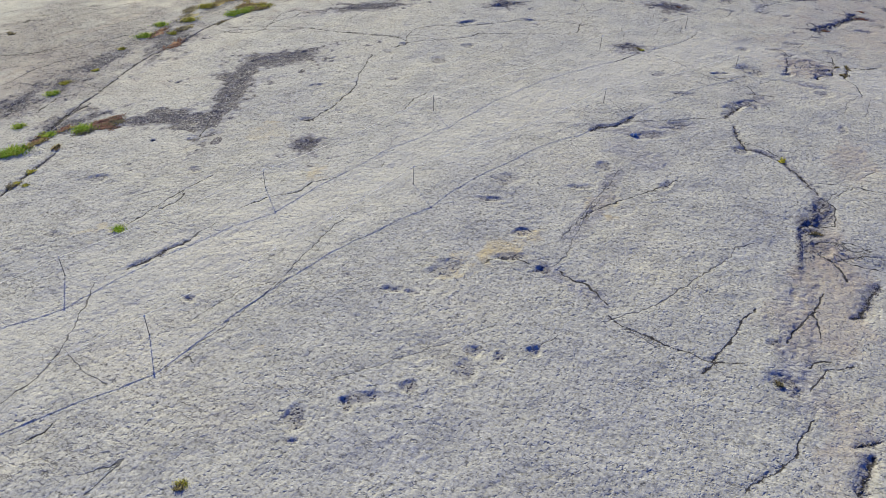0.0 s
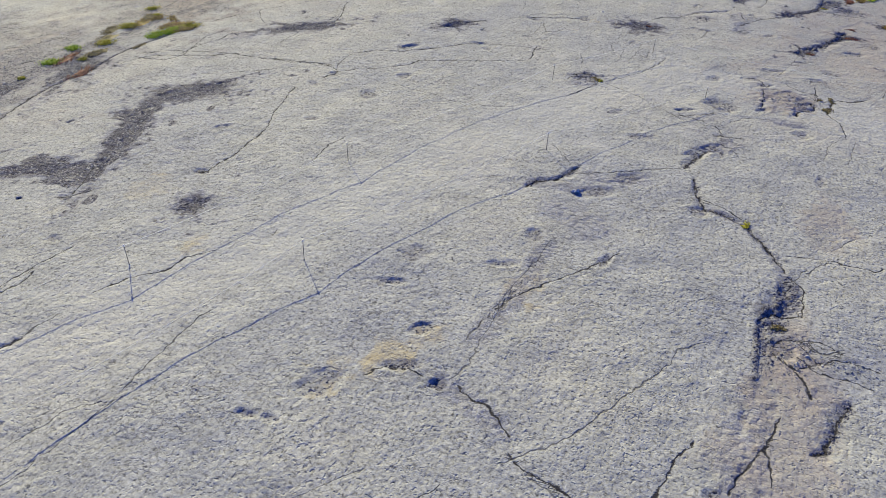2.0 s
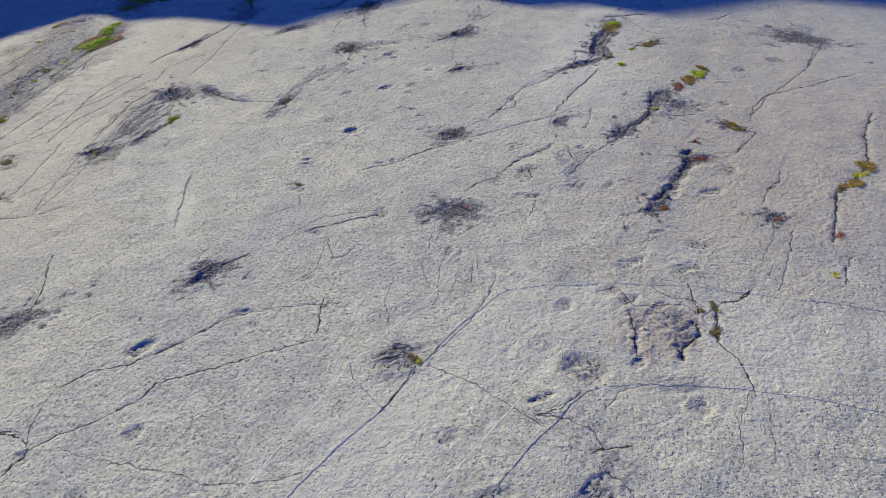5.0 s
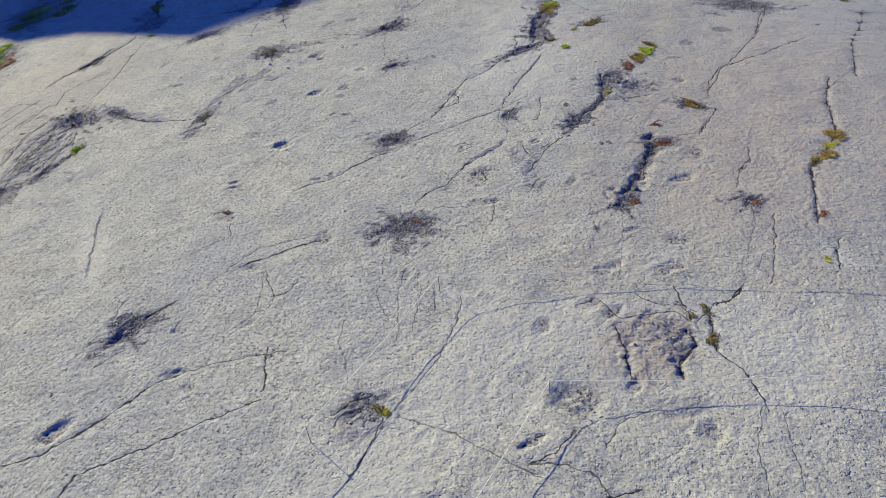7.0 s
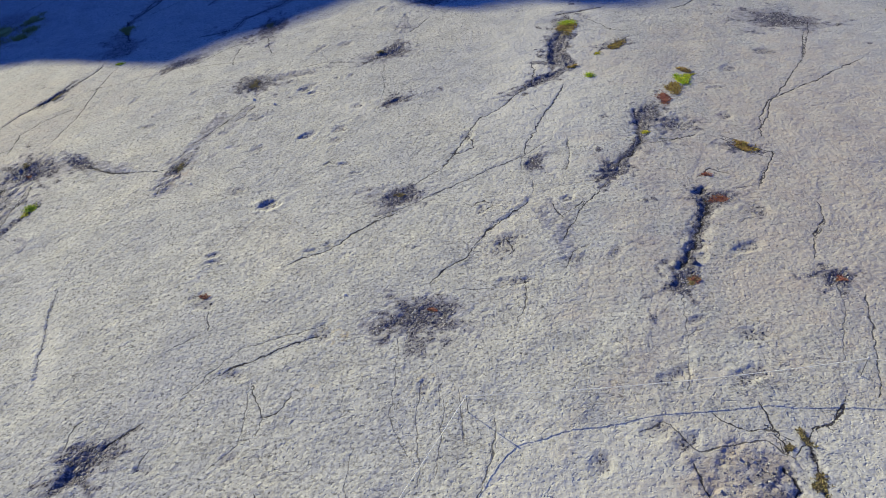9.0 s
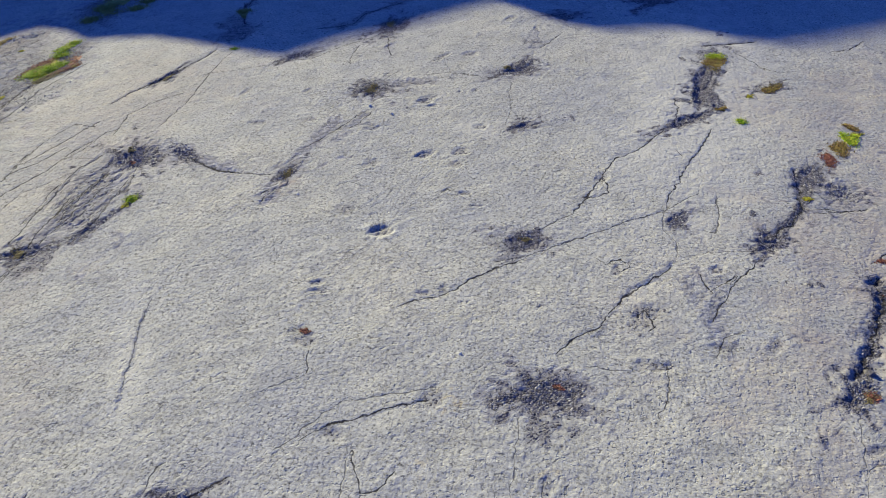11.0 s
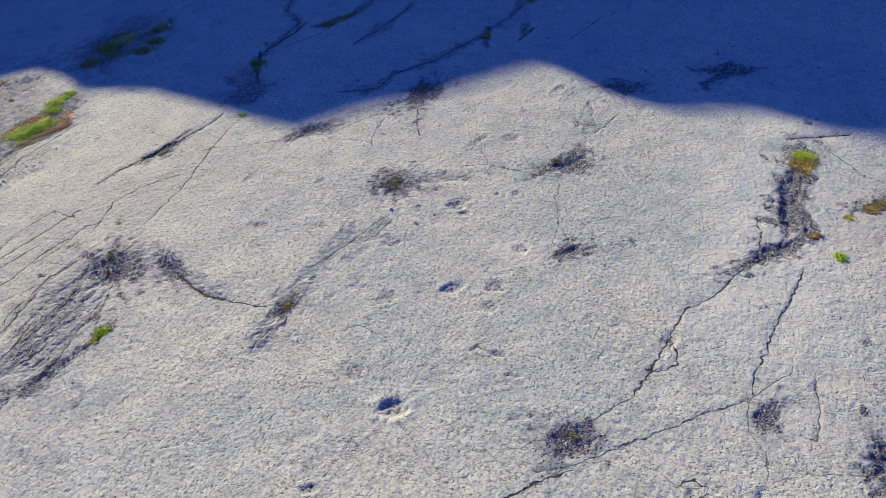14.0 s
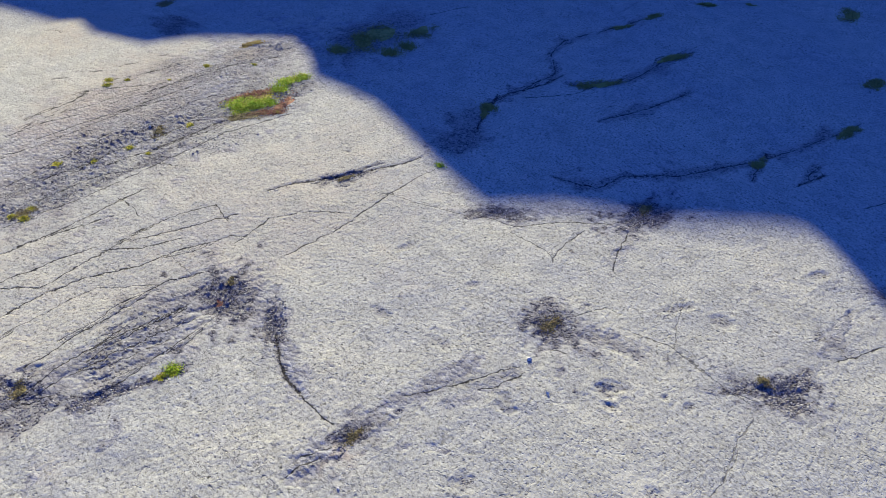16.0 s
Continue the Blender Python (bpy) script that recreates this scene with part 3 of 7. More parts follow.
crack([(8.59, -28.80), (8.71, -28.47), (9.06, -28.10), (9.28, -27.70), (9.37, -27.22), (9.54, -26.76)], 0.06, 0.07, 0.2)
crack([(10.17, -28.12), (10.31, -27.68), (10.45, -27.18)], 0.14, 0.18, 0.1)
crack([(10.15, -27.14), (10.56, -26.82)], 0.12, 0.1, 0.1)
crack([(10.11, -18.55), (9.70, -19.59)], 0.04, 0.04, 0.2)
band([(-9.20, -22.31), (-8.18, -21.81), (-7.13, -21.57), (-6.68, -21.15)], 0.42, 0, 1, 0.02, 0.012)
band([(-6.71, -21.16), (-7.11, -20.24), (-7.59, -19.01), (-8.02, -17.73)], 0.4, 0, 1, 0.03, 0.015)
stain(-7.63, -16.74, 1.5, 0.66, -125, 0, 1, 0.03, 0.02)
hollow(-7.69, -16.76, 1.45, 0.58, -126)
hollow(-7.35, -19.64, 1.97, 0.48, 120)
hollow(-7.99, -21.80, 1.32, 0.35, -158)
crack([(-6.58, -22.75), (-6.28, -22.58), (-6.06, -22.11)], 0.08, 0.07, 0.5)
crack([(-9.23, -26.69), (-9.35, -26.07), (-9.51, -25.46), (-9.69, -24.45)], 0.12, 0.1, 0.6)
crack([(-11.01, -25.20), (-10.93, -24.51), (-10.92, -23.72), (-11.30, -22.95), (-11.59, -22.01)], 0.12, 0.1, 0.6)
crack([(-11.36, -22.89), (-11.75, -20.91), (-12.23, -18.86), (-12.45, -17.47), (-12.17, -16.57), (-12.42, -14.26), (-12.16, -13.34), (-11.59, -11.16)], 0.1, 0.09, 0.5)
band([(-13.63, -23.03), (-14.23, -21.19), (-14.04, -19.14), (-14.34, -16.59), (-14.17, -14.55), (-13.84, -12.46)], 0.35, 0, 0.55, 0.02, 0.02)
crack([(-18.79, -18.78), (-17.49, -18.32), (-16.01, -17.50), (-15.84, -16.66)], 0.084, 0.05, 0.3)
crack([(-21.46, -16.60), (-21.94, -14.43), (-21.43, -13.30)], 0.084, 0.05, 0.3)
crack([(-11.80, -14.54), (-10.54, -13.88), (-8.46, -13.50), (-6.00, -13.51), (-4.73, -13.25)], 0.05, 0.05, 0.3)
band([(-11.34, -22.81), (-9.98, -22.91), (-9.27, -22.33)], 0.22, 0, 0.7, 0.02, 0.01)
crack([(-4.16, -20.60), (-3.91, -20.41), (-3.80, -19.63), (-3.81, -18.54), (-3.87, -17.95)], 0.07, 0.05, 0.3)
crack([(-3.87, -17.95), (-4.24, -16.97), (-4.44, -16.23), (-4.71, -15.18)], 0.065, 0.05, 0.3)
crack([(-1.67, -18.97), (-1.72, -18.12), (-1.55, -17.54)], 0.05, 0.03, 0.2)
crack([(-11.65, -15.70), (-11.44, -14.94), (-10.96, -14.43), (-9.00, -13.96), (-8.27, -13.44), (-7.07, -13.53), (-5.49, -13.30), (-4.50, -13.21)], 0.055, 0.04, 0.2)
crack([(3.66, -15.62), (4.45, -16.54)], 0.03, 0.02, 0.1)
pit(-4.04, -20.51, 0.20, 0.11, -172, 0.08, 0)
hollow(-3.26, -21.86, 0.43, 0.38, 147)
stain(-3.26, -21.86, 0.45, 0.38, 145, 0, 0.55, 0.04, 0.02)
crack([(-3.43, -22.18), (-3.26, -21.86), (-3.24, -21.40)], 0.04, 0.04, 0.3)
crack([(-3.26, -21.86), (-2.77, -21.93)], 0.04, 0.04, 0.3)
pit(2.41, -21.58, 0.34, 0.26, -123, 0.06, 0)
pit(2.31, -22.62, 0.30, 0.09, -165, 0.08, 0)
pit(4.24, -21.13, 0.30, 0.09, -156, 0.06, 0)
pit(4.51, -19.95, 0.27, 0.21, -100, 0.06, 0)
pit(10.42, -14.30, 0.33, 0.10, 87, 0.06, 0.2)
stain(-4.95, -21.21, 0.39, 0.24, 174, 1, 0.4, 0, 0)
stain(-2.28, -23.08, 0.35, 0.31, 136, 1, 0.45, 0, 0)
stain(10.48, -16.15, 1.49, 0.63, 84, 2, 0.5, 0, 0)
crack([(9.65, -18.23), (10.48, -17.98), (10.96, -17.93), (11.43, -17.94), (11.68, -17.68)], 0.05, 0.05, 0.2)
crack([(10.11, -18.79), (10.29, -18.36), (10.58, -18.03)], 0.04, 0.04, 0.2)
stain(-15.65, -7.37, 5.26, 1.59, 137, 2, 0.9, 0, 0)
pit(-4.28, -14.79, 0.22, 0.10, 150, 0.08, 0.3)
pit(-4.07, -13.91, 0.16, 0.13, 154, 0.07, 0.2)
crack([(-4.10, -13.66), (-4.35, -13.07), (-4.44, -12.52), (-4.31, -12.06)], 0.04, 0.04, 0.2)
pit(-0.75, -9.41, 0.21, 0.12, -167, 0.08, 0.2)
crack([(1.14, -8.83), (1.16, -9.30), (1.30, -9.63), (1.27, -10.10)], 0.05, 0.05, 0.4)
stain(1.16, -9.19, 0.33, 0.23, 115, 0, 0.45, 0.02, 0.01)
stain(3.73, -10.73, 0.33, 0.21, 152, 0, 0.9, 0.03, 0)
crack([(4.13, -10.69), (4.46, -10.27), (4.96, -9.45), (5.33, -8.40), (5.46, -7.64)], 0.04, 0.04, 0.2)
# a joint that in part follows the cord's cast shadow
crack([(3.90, -10.89), (3.72, -11.35), (3.46, -11.94), (3.19, -12.43)], 0.05, 0.045, 0.3)
crack([(2.86, -11.13), (3.00, -10.87), (3.32, -10.75), (3.73, -10.77)], 0.04, 0.04, 0.4)
flakes([(3.08, -11.47), (3.51, -11.01), (3.81, -11.14)], 0.4, 0.035, 24)
pit(7.40, -10.65, 0.37, 0.22, -116, 0.08, 0)
pit(4.74, -12.89, 0.22, 0.17, -125, 0.045, 0)
pit(6.61, -11.73, 0.26, 0.10, -153, 0.09, 0)
pit(10.19, -7.12, 0.31, 0.16, -158, 0.05, 0)
# dark line drawn along the cord's cast shadow, cut as a crack
crack([(6.53, -12.18), (7.00, -12.01), (7.22, -11.75), (7.48, -11.54)], 0.05, 0.05, 0.1)
crack([(6.53, -12.18), (7.25, -12.27), (7.67, -12.52), (7.83, -12.98)], 0.04, 0.04, 0.1)
flakes([(7.68, -12.79), (8.08, -13.21), (7.75, -13.69), (8.03, -13.90)], 0.25, 0.14, -72)
pit(7.44, -14.05, 0.38, 0.12, -161, 0.1, 0)
pit(7.30, -14.44, 0.26, 0.20, -128, 0.14, 0)
pit(7.92, -14.05, 0.21, 0.12, 74, 0.1, 0.2)
pit(5.76, -14.14, 0.34, 0.16, -157, 0.06, 0)
crack([(10.99, -11.18), (10.65, -12.05), (10.43, -13.13)], 0.03, 0.03, 0.1)
crack([(11.36, -11.26), (11.23, -12.21), (11.11, -12.94)], 0.03, 0.03, 0.1)
crack([(3.61, -5.36), (3.49, -7.39), (3.83, -8.34)], 0.03, 0.02, 0)
crack([(0.17, -8.24), (0.67, -7.76), (0.62, -6.20)], 0.03, 0.03, 0.1)
stain(-2.22, -7.74, 0.72, 0.40, -136, 0, 0.6, 0.03, 0.02)
hollow(-2.28, -7.81, 0.62, 0.35, -136)
crack([(-2.09, -7.64), (-1.71, -7.30), (-1.37, -7.05)], 0.05, 0.04, 0.4)
crack([(-2.81, -7.60), (-2.83, -7.17), (-2.61, -6.84)], 0.04, 0.04, 0.4)
pit(0.52, -8.05, 0.19, 0.10, -142, 0.04, 0)
band([(-8.25, -10.73), (-7.59, -10.42), (-7.00, -9.98), (-6.73, -9.44)], 0.35, 0, 1, 0.03, 0.02)
hollow(-7.37, -10.22, 1.20, 0.52, -150)
crack([(-6.70, -9.49), (-6.80, -8.65), (-7.24, -7.54)], 0.06, 0.05, 0.4)
crack([(-7.34, -12.09), (-7.34, -11.44), (-7.34, -10.75)], 0.04, 0.04, 0.3)
stain(-12.61, -1.56, 0.47, 0.44, 150, 0, 0.7, 0.03, 0)
stain(-11.41, -3.94, 0.46, 0.43, 171, 0, 0.7, 0.03, 0)
stain(-8.89, -1.43, 0.67, 0.52, -101, 0, 0.7, 0.03, 0.01)
crack([(-9.39, -5.06), (-9.15, -3.70), (-9.05, -1.57), (-9.23, -0.41), (-9.21, 1.38)], 0.05, 0.05, 0.3)
crack([(-10.57, -3.98), (-9.55, -2.70), (-8.63, -0.62)], 0.05, 0.05, 0.3)
crack([(-10.26, -8.97), (-9.55, -8.34), (-8.85, -7.38)], 0.04, 0.04, 0.3)
crack([(-13.35, -5.25), (-11.27, -5.24), (-9.39, -5.06)], 0.068, 0.04, 0.3)
crack([(-14.71, -3.61), (-13.65, -2.40), (-13.48, -0.51), (-11.97, 0.78), (-11.95, 3.92)], 0.084, 0.05, 0.3)
stain(14.27, -1.76, 3.66, 1.84, 65, 2, 0.3, 0, 0)
ledge([(-4.04, -6.19), (-4.34, -5.20), (-4.53, -4.38), (-4.74, -3.49), (-4.87, -2.67)], 0.028, 0.35, 0.12)
# dark line and pale strip colour in how light falls on this step
crack([(-4.30, -5.30), (-4.53, -4.38), (-4.74, -3.49), (-4.87, -2.67)], 0.03, 0.03, 0.1)
stain(-4.75, -4.14, 2.30, 0.34, 117, 3, 0.5, 0, 0)
pit(-1.02, -3.62, 0.41, 0.22, 143, 0.1, 0.45)
crack([(-0.79, -4.03), (-0.62, -4.69)], 0.045, 0.045, 0.3)
crack([(-0.66, -4.58), (-1.03, -4.93), (-1.51, -5.21)], 0.03, 0.03, 0.1)
pit(0.23, -6.01, 0.25, 0.14, 163, 0.08, 0.3)
crack([(-0.76, -6.48), (-0.36, -6.00), (-0.05, -5.57), (0.23, -5.30), (0.94, -5.11), (1.93, -4.84)], 0.035, 0.035, 0)
pit(1.96, -5.05, 0.25, 0.20, -108, 0.055, 0)
stain(2.16, -5.01, 0.19, 0.12, 106, 1, 0.5, 0, 0)
crack([(0.61, -6.24), (0.84, -6.79), (0.99, -7.20), (1.29, -7.11), (1.52, -6.70)], 0.05, 0.04, 0.1)
crack([(0.99, -7.20), (0.99, -7.61)], 0.035, 0.03, 0.1)
stain(-2.36, -8.01, 0.42, 0.39, -157, 0, 0.75, 0.04, 0.03)
hollow(-2.36, -8.01, 0.40, 0.36, -151)
band([(-2.21, -7.93), (-1.89, -7.59), (-1.67, -7.31), (-1.37, -7.16)], 0.12, 0, 0.6, 0.02, 0.01)
crack([(-2.73, -9.07), (-2.48, -8.81), (-2.17, -8.55)], 0.04, 0.04, 0.2)
crack([(-1.21, -8.20), (-1.12, -7.92), (-1.06, -7.70)], 0.04, 0.03, 0.2)
pit(-1.05, -8.14, 0.17, 0.09, 177, 0.05, 0.1)
pit(-0.33, -9.83, 0.15, 0.12, 158, 0.06, 0.1)
stain(-0.31, -9.69, 0.16, 0.08, 114, 1, 0.35, 0, 0)
stain(4.11, -4.92, 0.71, 0.54, -142, 0, 0.75, 0.03, 0.03)
hollow(4.06, -4.84, 0.67, 0.50, -144)
band([(3.93, -5.44), (4.07, -5.76), (4.13, -6.01)], 0.1, 0, 0.6, 0.01, 0.01)
band([(4.57, -5.20), (4.95, -5.08), (5.32, -5.10)], 0.12, 0, 0.45, 0.01, 0.01)
crack([(4.11, -6.61), (3.98, -7.51), (4.03, -8.41), (4.02, -8.97)], 0.025, 0.025, 0)
crack([(2.83, -8.00), (2.73, -8.84), (2.97, -9.64), (3.06, -10.02)], 0.025, 0.025, 0)
crack([(4.52, -7.08), (4.46, -7.87), (4.33, -8.73)], 0.02, 0.02, 0)
pit(4.15, -6.79, 0.22, 0.10, 93, 0.05, 0.3)
pit(7.17, -8.74, 0.22, 0.16, -131, 0.06, 0)
pit(8.81, -7.03, 0.25, 0.15, -147, 0.05, 0)
pit(10.46, -6.96, 0.30, 0.14, -158, 0.06, 0)
pit(10.83, -5.94, 0.26, 0.20, -162, 0.05, 0)
pit(8.34, -8.15, 0.31, 0.17, -160, 0.04, 0)
flakes([(8.83, -8.71), (8.91, -9.65), (8.88, -10.49)], 0.5, 0.09, -88)
flakes([(10.15, -8.66), (10.05, -9.48), (9.53, -10.30)], 0.5, 0.1, -111)
pit(8.77, -10.54, 0.24, 0.11, 59, 0.09, 0)
crack([(10.48, -8.83), (10.99, -8.32), (11.40, -8.19), (11.77, -7.75)], 0.05, 0.05, 0.2)
crack([(12.20, -6.91), (12.50, -6.21), (12.95, -5.26), (13.17, -4.19)], 0.03, 0.03, 0.1)
crack([(13.55, -4.92), (13.22, -5.87), (12.83, -6.96), (12.45, -7.68)], 0.045, 0.05, 0.1)
crack([(14.02, -1.64), (13.84, -2.37), (13.33, -3.04), (13.00, -3.76)], 0.04, 0.04, 0.2)
crack([(9.82, -4.37), (9.47, -5.98), (9.10, -7.35)], 0.025, 0.025, 0)
flakes([(7.38, -0.65), (7.64, -1.54), (7.81, -2.55)], 0.16, 0.05, -77)
pit(6.22, -3.91, 0.42, 0.16, -178, 0.06, 0.1)
pit(6.15, -2.51, 0.31, 0.27, 96, 0.05, 0.3)
crack([(4.88, -4.06), (5.72, -4.07), (6.49, -3.98)], 0.03, 0.03, 0.1)
pit(12.33, -1.86, 0.41, 0.28, 59, 0.04, 0)
pit(11.70, -3.22, 0.37, 0.14, -156, 0.07, 0)
pit(16.03, 7.71, 0.33, 0.24, -150, 0.05, 0)
pit(10.53, -3.47, 0.17, 0.13, 59, 0.06, 0.2)
stain(12.16, -2.39, 1.10, 0.56, 67, 3, 0.3, 0, 0)
pit(9.81, -5.46, 0.23, 0.07, -161, 0.04, 0)
crack([(18.37, 9.49), (17.28, 7.00), (15.75, 4.86), (14.91, 3.80), (14.50, 2.92), (13.96, 2.17)], 0.05, 0.06, 0.2)
stain(18.03, 10.52, 1.36, 0.79, 170, 0, 0.6, 0.03, 0.02)
hollow(18.03, 10.52, 1.28, 0.74, 170)
crack([(22.97, 12.10), (23.32, 11.22), (22.81, 9.67), (21.67, 7.76), (20.83, 6.45), (20.06, 4.61), (19.57, 3.39)], 0.09, 0.11, 0.4)
crack([(14.76, -6.06), (14.38, -6.69), (14.25, -7.25)], 0.07, 0.09, 0.2)
crack([(17.70, 1.92), (19.21, 3.51), (19.93, 4.16)], 0.03, 0.03, 0.1)
stain(16.15, -1.86, 0.54, 0.24, -136, 0, 0.6, 0.02, 0)
stain(13.06, -4.29, 0.35, 0.22, -171, 0, 0.5, 0.02, 0.01)
hollow(13.15, -4.41, 0.35, 0.24, -165)
crack([(6.95, -0.78), (6.26, -1.46), (5.76, -1.92), (5.52, -2.38), (5.22, -2.89), (4.60, -3.36), (4.28, -3.78)], 0.06, 0.06, 0.2)
stain(6.21, -2.67, 0.31, 0.25, 159, 0, 0.35, 0.02, 0.02)
pit(7.67, -3.28, 0.26, 0.13, -170, 0.04, 0.5)
flakes([(7.52, -1.51), (7.78, -2.00), (7.62, -2.72)], 0.2, 0.05, -85)
pit(8.64, -3.09, 0.27, 0.11, -126, 0.02, 0)
stain(1.90, -6.41, 0.18, 0.14, 169, 1, 0.4, 0, 0)
stain(4.03, -6.59, 0.20, 0.08, 87, 1, 0.35, 0, 0)
crack([(4.50, -6.66), (4.41, -7.20)], 0.03, 0.03, 0.1)
crack([(10.69, 3.74), (10.59, 3.08), (10.61, 2.65), (10.45, 2.23), (10.47, 1.83), (10.11, 1.39), (9.96, 1.07), (9.69, 0.90), (9.44, 0.59)], 0.13, 0.13, 0.3)
stain(9.30, 0.24, 0.41, 0.27, -134, 0, 0.8, 0.04, 0.02)
hollow(9.30, 0.24, 0.39, 0.25, -140)
stain(10.98, 3.31, 0.76, 0.41, 66, 0, 0.6, 0.05, 0.03)
hollow(10.98, 3.31, 0.78, 0.41, 67)
stain(11.45, 2.63, 0.73, 0.63, 62, 0, 0.35, 0.03, 0.03)
crack([(10.66, 1.88), (11.26, 1.84), (11.89, 1.89)], 0.05, 0.06, 0.3)
crack([(11.47, -0.64), (11.28, -0.93), (11.31, -1.26), (11.22, -1.70), (10.95, -2.03), (10.92, -2.31), (10.63, -2.65), (10.57, -2.96), (10.31, -3.22), (10.25, -3.48), (9.96, -3.79)], 0.19, 0.24, 0.25)
stain(9.84, -4.22, 0.48, 0.22, 64, 0, 0.75, 0.05, 0.03)
hollow(9.86, -4.25, 0.48, 0.22, 64)
stain(11.76, -1.20, 0.53, 0.31, -153, 0, 0.55, 0.03, 0.02)
hollow(11.76, -1.20, 0.55, 0.31, -156)
crack([(11.42, -0.25), (11.86, 0.20), (12.33, -0.14)], 0.05, 0.05, 0.3)
crack([(12.73, 1.89), (13.05, 1.62), (13.32, 0.92), (13.63, 0.67)], 0.06, 0.06, 0.4)
crack([(10.50, 8.11), (10.99, 8.61), (11.89, 9.36)], 0.04, 0.05, 0.3)
stain(11.26, 8.70, 0.66, 0.33, -142, 0, 0.7, 0.03, 0.01)
crack([(10.73, 10.31), (11.59, 9.82), (12.32, 10.00)], 0.03, 0.03, 0.1)
flakes([(16.23, 11.28), (17.06, 10.83), (18.01, 11.16)], 0.6, 0.06, -4)
stain(17.06, 11.08, 0.93, 0.54, -156, 0, 0.4, 0.01, 0.01)
crack([(13.96, 11.81), (14.73, 12.25), (15.55, 13.11)], 0.08, 0.07, 0.4)
pit(13.27, 3.06, 0.23, 0.15, -149, 0.05, 0)
pit(14.48, 6.33, 0.28, 0.18, -140, 0.05, 0)
pit(16.27, 7.65, 0.37, 0.23, -141, 0.04, 0)
pit(13.61, 4.96, 0.27, 0.10, -175, 0.04, 0)
pit(9.11, -6.86, 0.20, 0.13, 50, 0.06, 0)
stain(9.75, 10.80, 0.96, 0.61, 61, 0, 0.8, 0.04, 0.02)
crack([(9.42, 11.60), (10.30, 11.93), (11.50, 12.34)], 0.12, 0.1, 0.5)
band([(9.57, 9.78), (9.10, 8.67), (8.98, 7.79), (8.99, 7.15)], 0.3, 0, 0.8, 0.05, 0.03)
hollow(9.06, 8.61, 1.59, 0.37, 75)
band([(7.94, 7.40), (8.41, 7.36), (8.94, 7.06)], 0.14, 0, 0.7, 0.04, 0.02)
band([(7.59, 5.63), (8.13, 6.02), (8.78, 6.52), (9.09, 6.91)], 0.16, 0, 0.8, 0.05, 0.03)
hollow(8.14, 6.07, 0.87, 0.26, -142)
crack([(7.95, 7.49), (8.04, 6.89), (7.79, 5.84)], 0.06, 0.06, 0.3)
crack([(7.51, 5.55), (6.94, 4.71), (6.48, 4.13), (5.96, 3.72), (5.71, 3.27), (5.48, 2.70), (5.31, 2.30)], 0.07, 0.08, 0.2)
crack([(5.33, 2.34), (5.07, 1.76), (4.67, 0.98)], 0.06, 0.06, 0.2)
crack([(4.67, 0.98), (4.34, 0.71), (3.88, 0.29)], 0.04, 0.04, 0.2)
pit(5.50, 2.65, 0.27, 0.13, 72, 0.08, 0.2)
crack([(7.66, 4.34), (7.77, 3.98)], 0.05, 0.06, 0.2)
stain(3.55, -0.29, 0.67, 0.31, -162, 0, 0.7, 0.03, 0.02)
hollow(3.55, -0.29, 0.65, 0.29, -162)
crack([(0.85, -2.68), (1.37, -2.38), (1.77, -2.23), (2.16, -1.92), (2.44, -1.62), (3.05, -1.12), (3.63, -0.82)], 0.06, 0.06, 0.2)
stain(7.21, 0.93, 0.38, 0.27, 59, 0, 0.75, 0.03, 0.01)
hollow(7.21, 0.93, 0.36, 0.25, 57)
crack([(8.36, 2.19), (8.31, 1.32), (8.10, 0.55), (7.89, 0.63)], 0.04, 0.05, 0.2)
crack([(6.95, 1.57), (6.86, 0.59), (7.09, 0.04), (7.08, -0.51)], 0.03, 0.03, 0.1)
pit(7.90, -0.82, 0.18, 0.10, -136, 0.05, 0)
stain(9.37, 0.32, 0.52, 0.32, 51, 0, 0.7, 0.04, 0.02)
hollow(9.36, 0.29, 0.51, 0.32, 49)
flakes([(7.46, -1.52), (7.97, -1.37)], 0.3, 0.04, 16)
pit(-0.01, 0.00, 0.28, 0.17, -138, 0.14, 0.2)
pit(-1.14, -1.98, 0.19, 0.10, -154, 0.06, 0)
pit(-1.06, -2.25, 0.22, 0.06, -179, 0.06, 0.1)
pit(0.58, 3.65, 0.27, 0.13, -146, 0.08, 0)
pit(2.01, 5.21, 0.19, 0.15, -169, 0.07, 0)
stain(3.23, 5.29, 0.60, 0.23, -150, 0, 0.75, 0.02, 0.01)
hollow(3.23, 5.29, 0.57, 0.20, -150)
stain(2.27, 5.25, 0.75, 0.34, -162, 3, 0.5, 0, 0)
stain(3.10, 9.13, 0.74, 0.44, -156, 0, 0.7, 0.02, 0.01)
hollow(3.09, 9.19, 0.71, 0.42, -156)
crack([(0.18, 10.49), (0.76, 8.82), (2.16, 8.51), (2.66, 8.49)], 0.03, 0.03, 0.1)
crack([(2.90, 7.26), (2.88, 6.16), (2.78, 5.37)], 0.03, 0.03, 0.1)
crack([(1.68, 1.77), (1.47, 1.89), (1.23, 1.71)], 0.04, 0.04, 0.2)
pit(-0.78, 5.89, 0.08, 0.08, 135, 0.05, 0.4)
pit(1.19, 7.41, 0.09, 0.06, 96, 0.05, 0.4)
stain(9.84, 1.29, 1.03, 0.31, 72, 2, 0.3, 0, 0)
stain(10.63, 7.54, 2.11, 1.08, 66, 2, 0.35, 0, 0)
band([(10.27, 7.86), (10.67, 8.31), (11.12, 8.32), (11.71, 8.87)], 0.12, 0, 0.6, 0.03, 0.01)
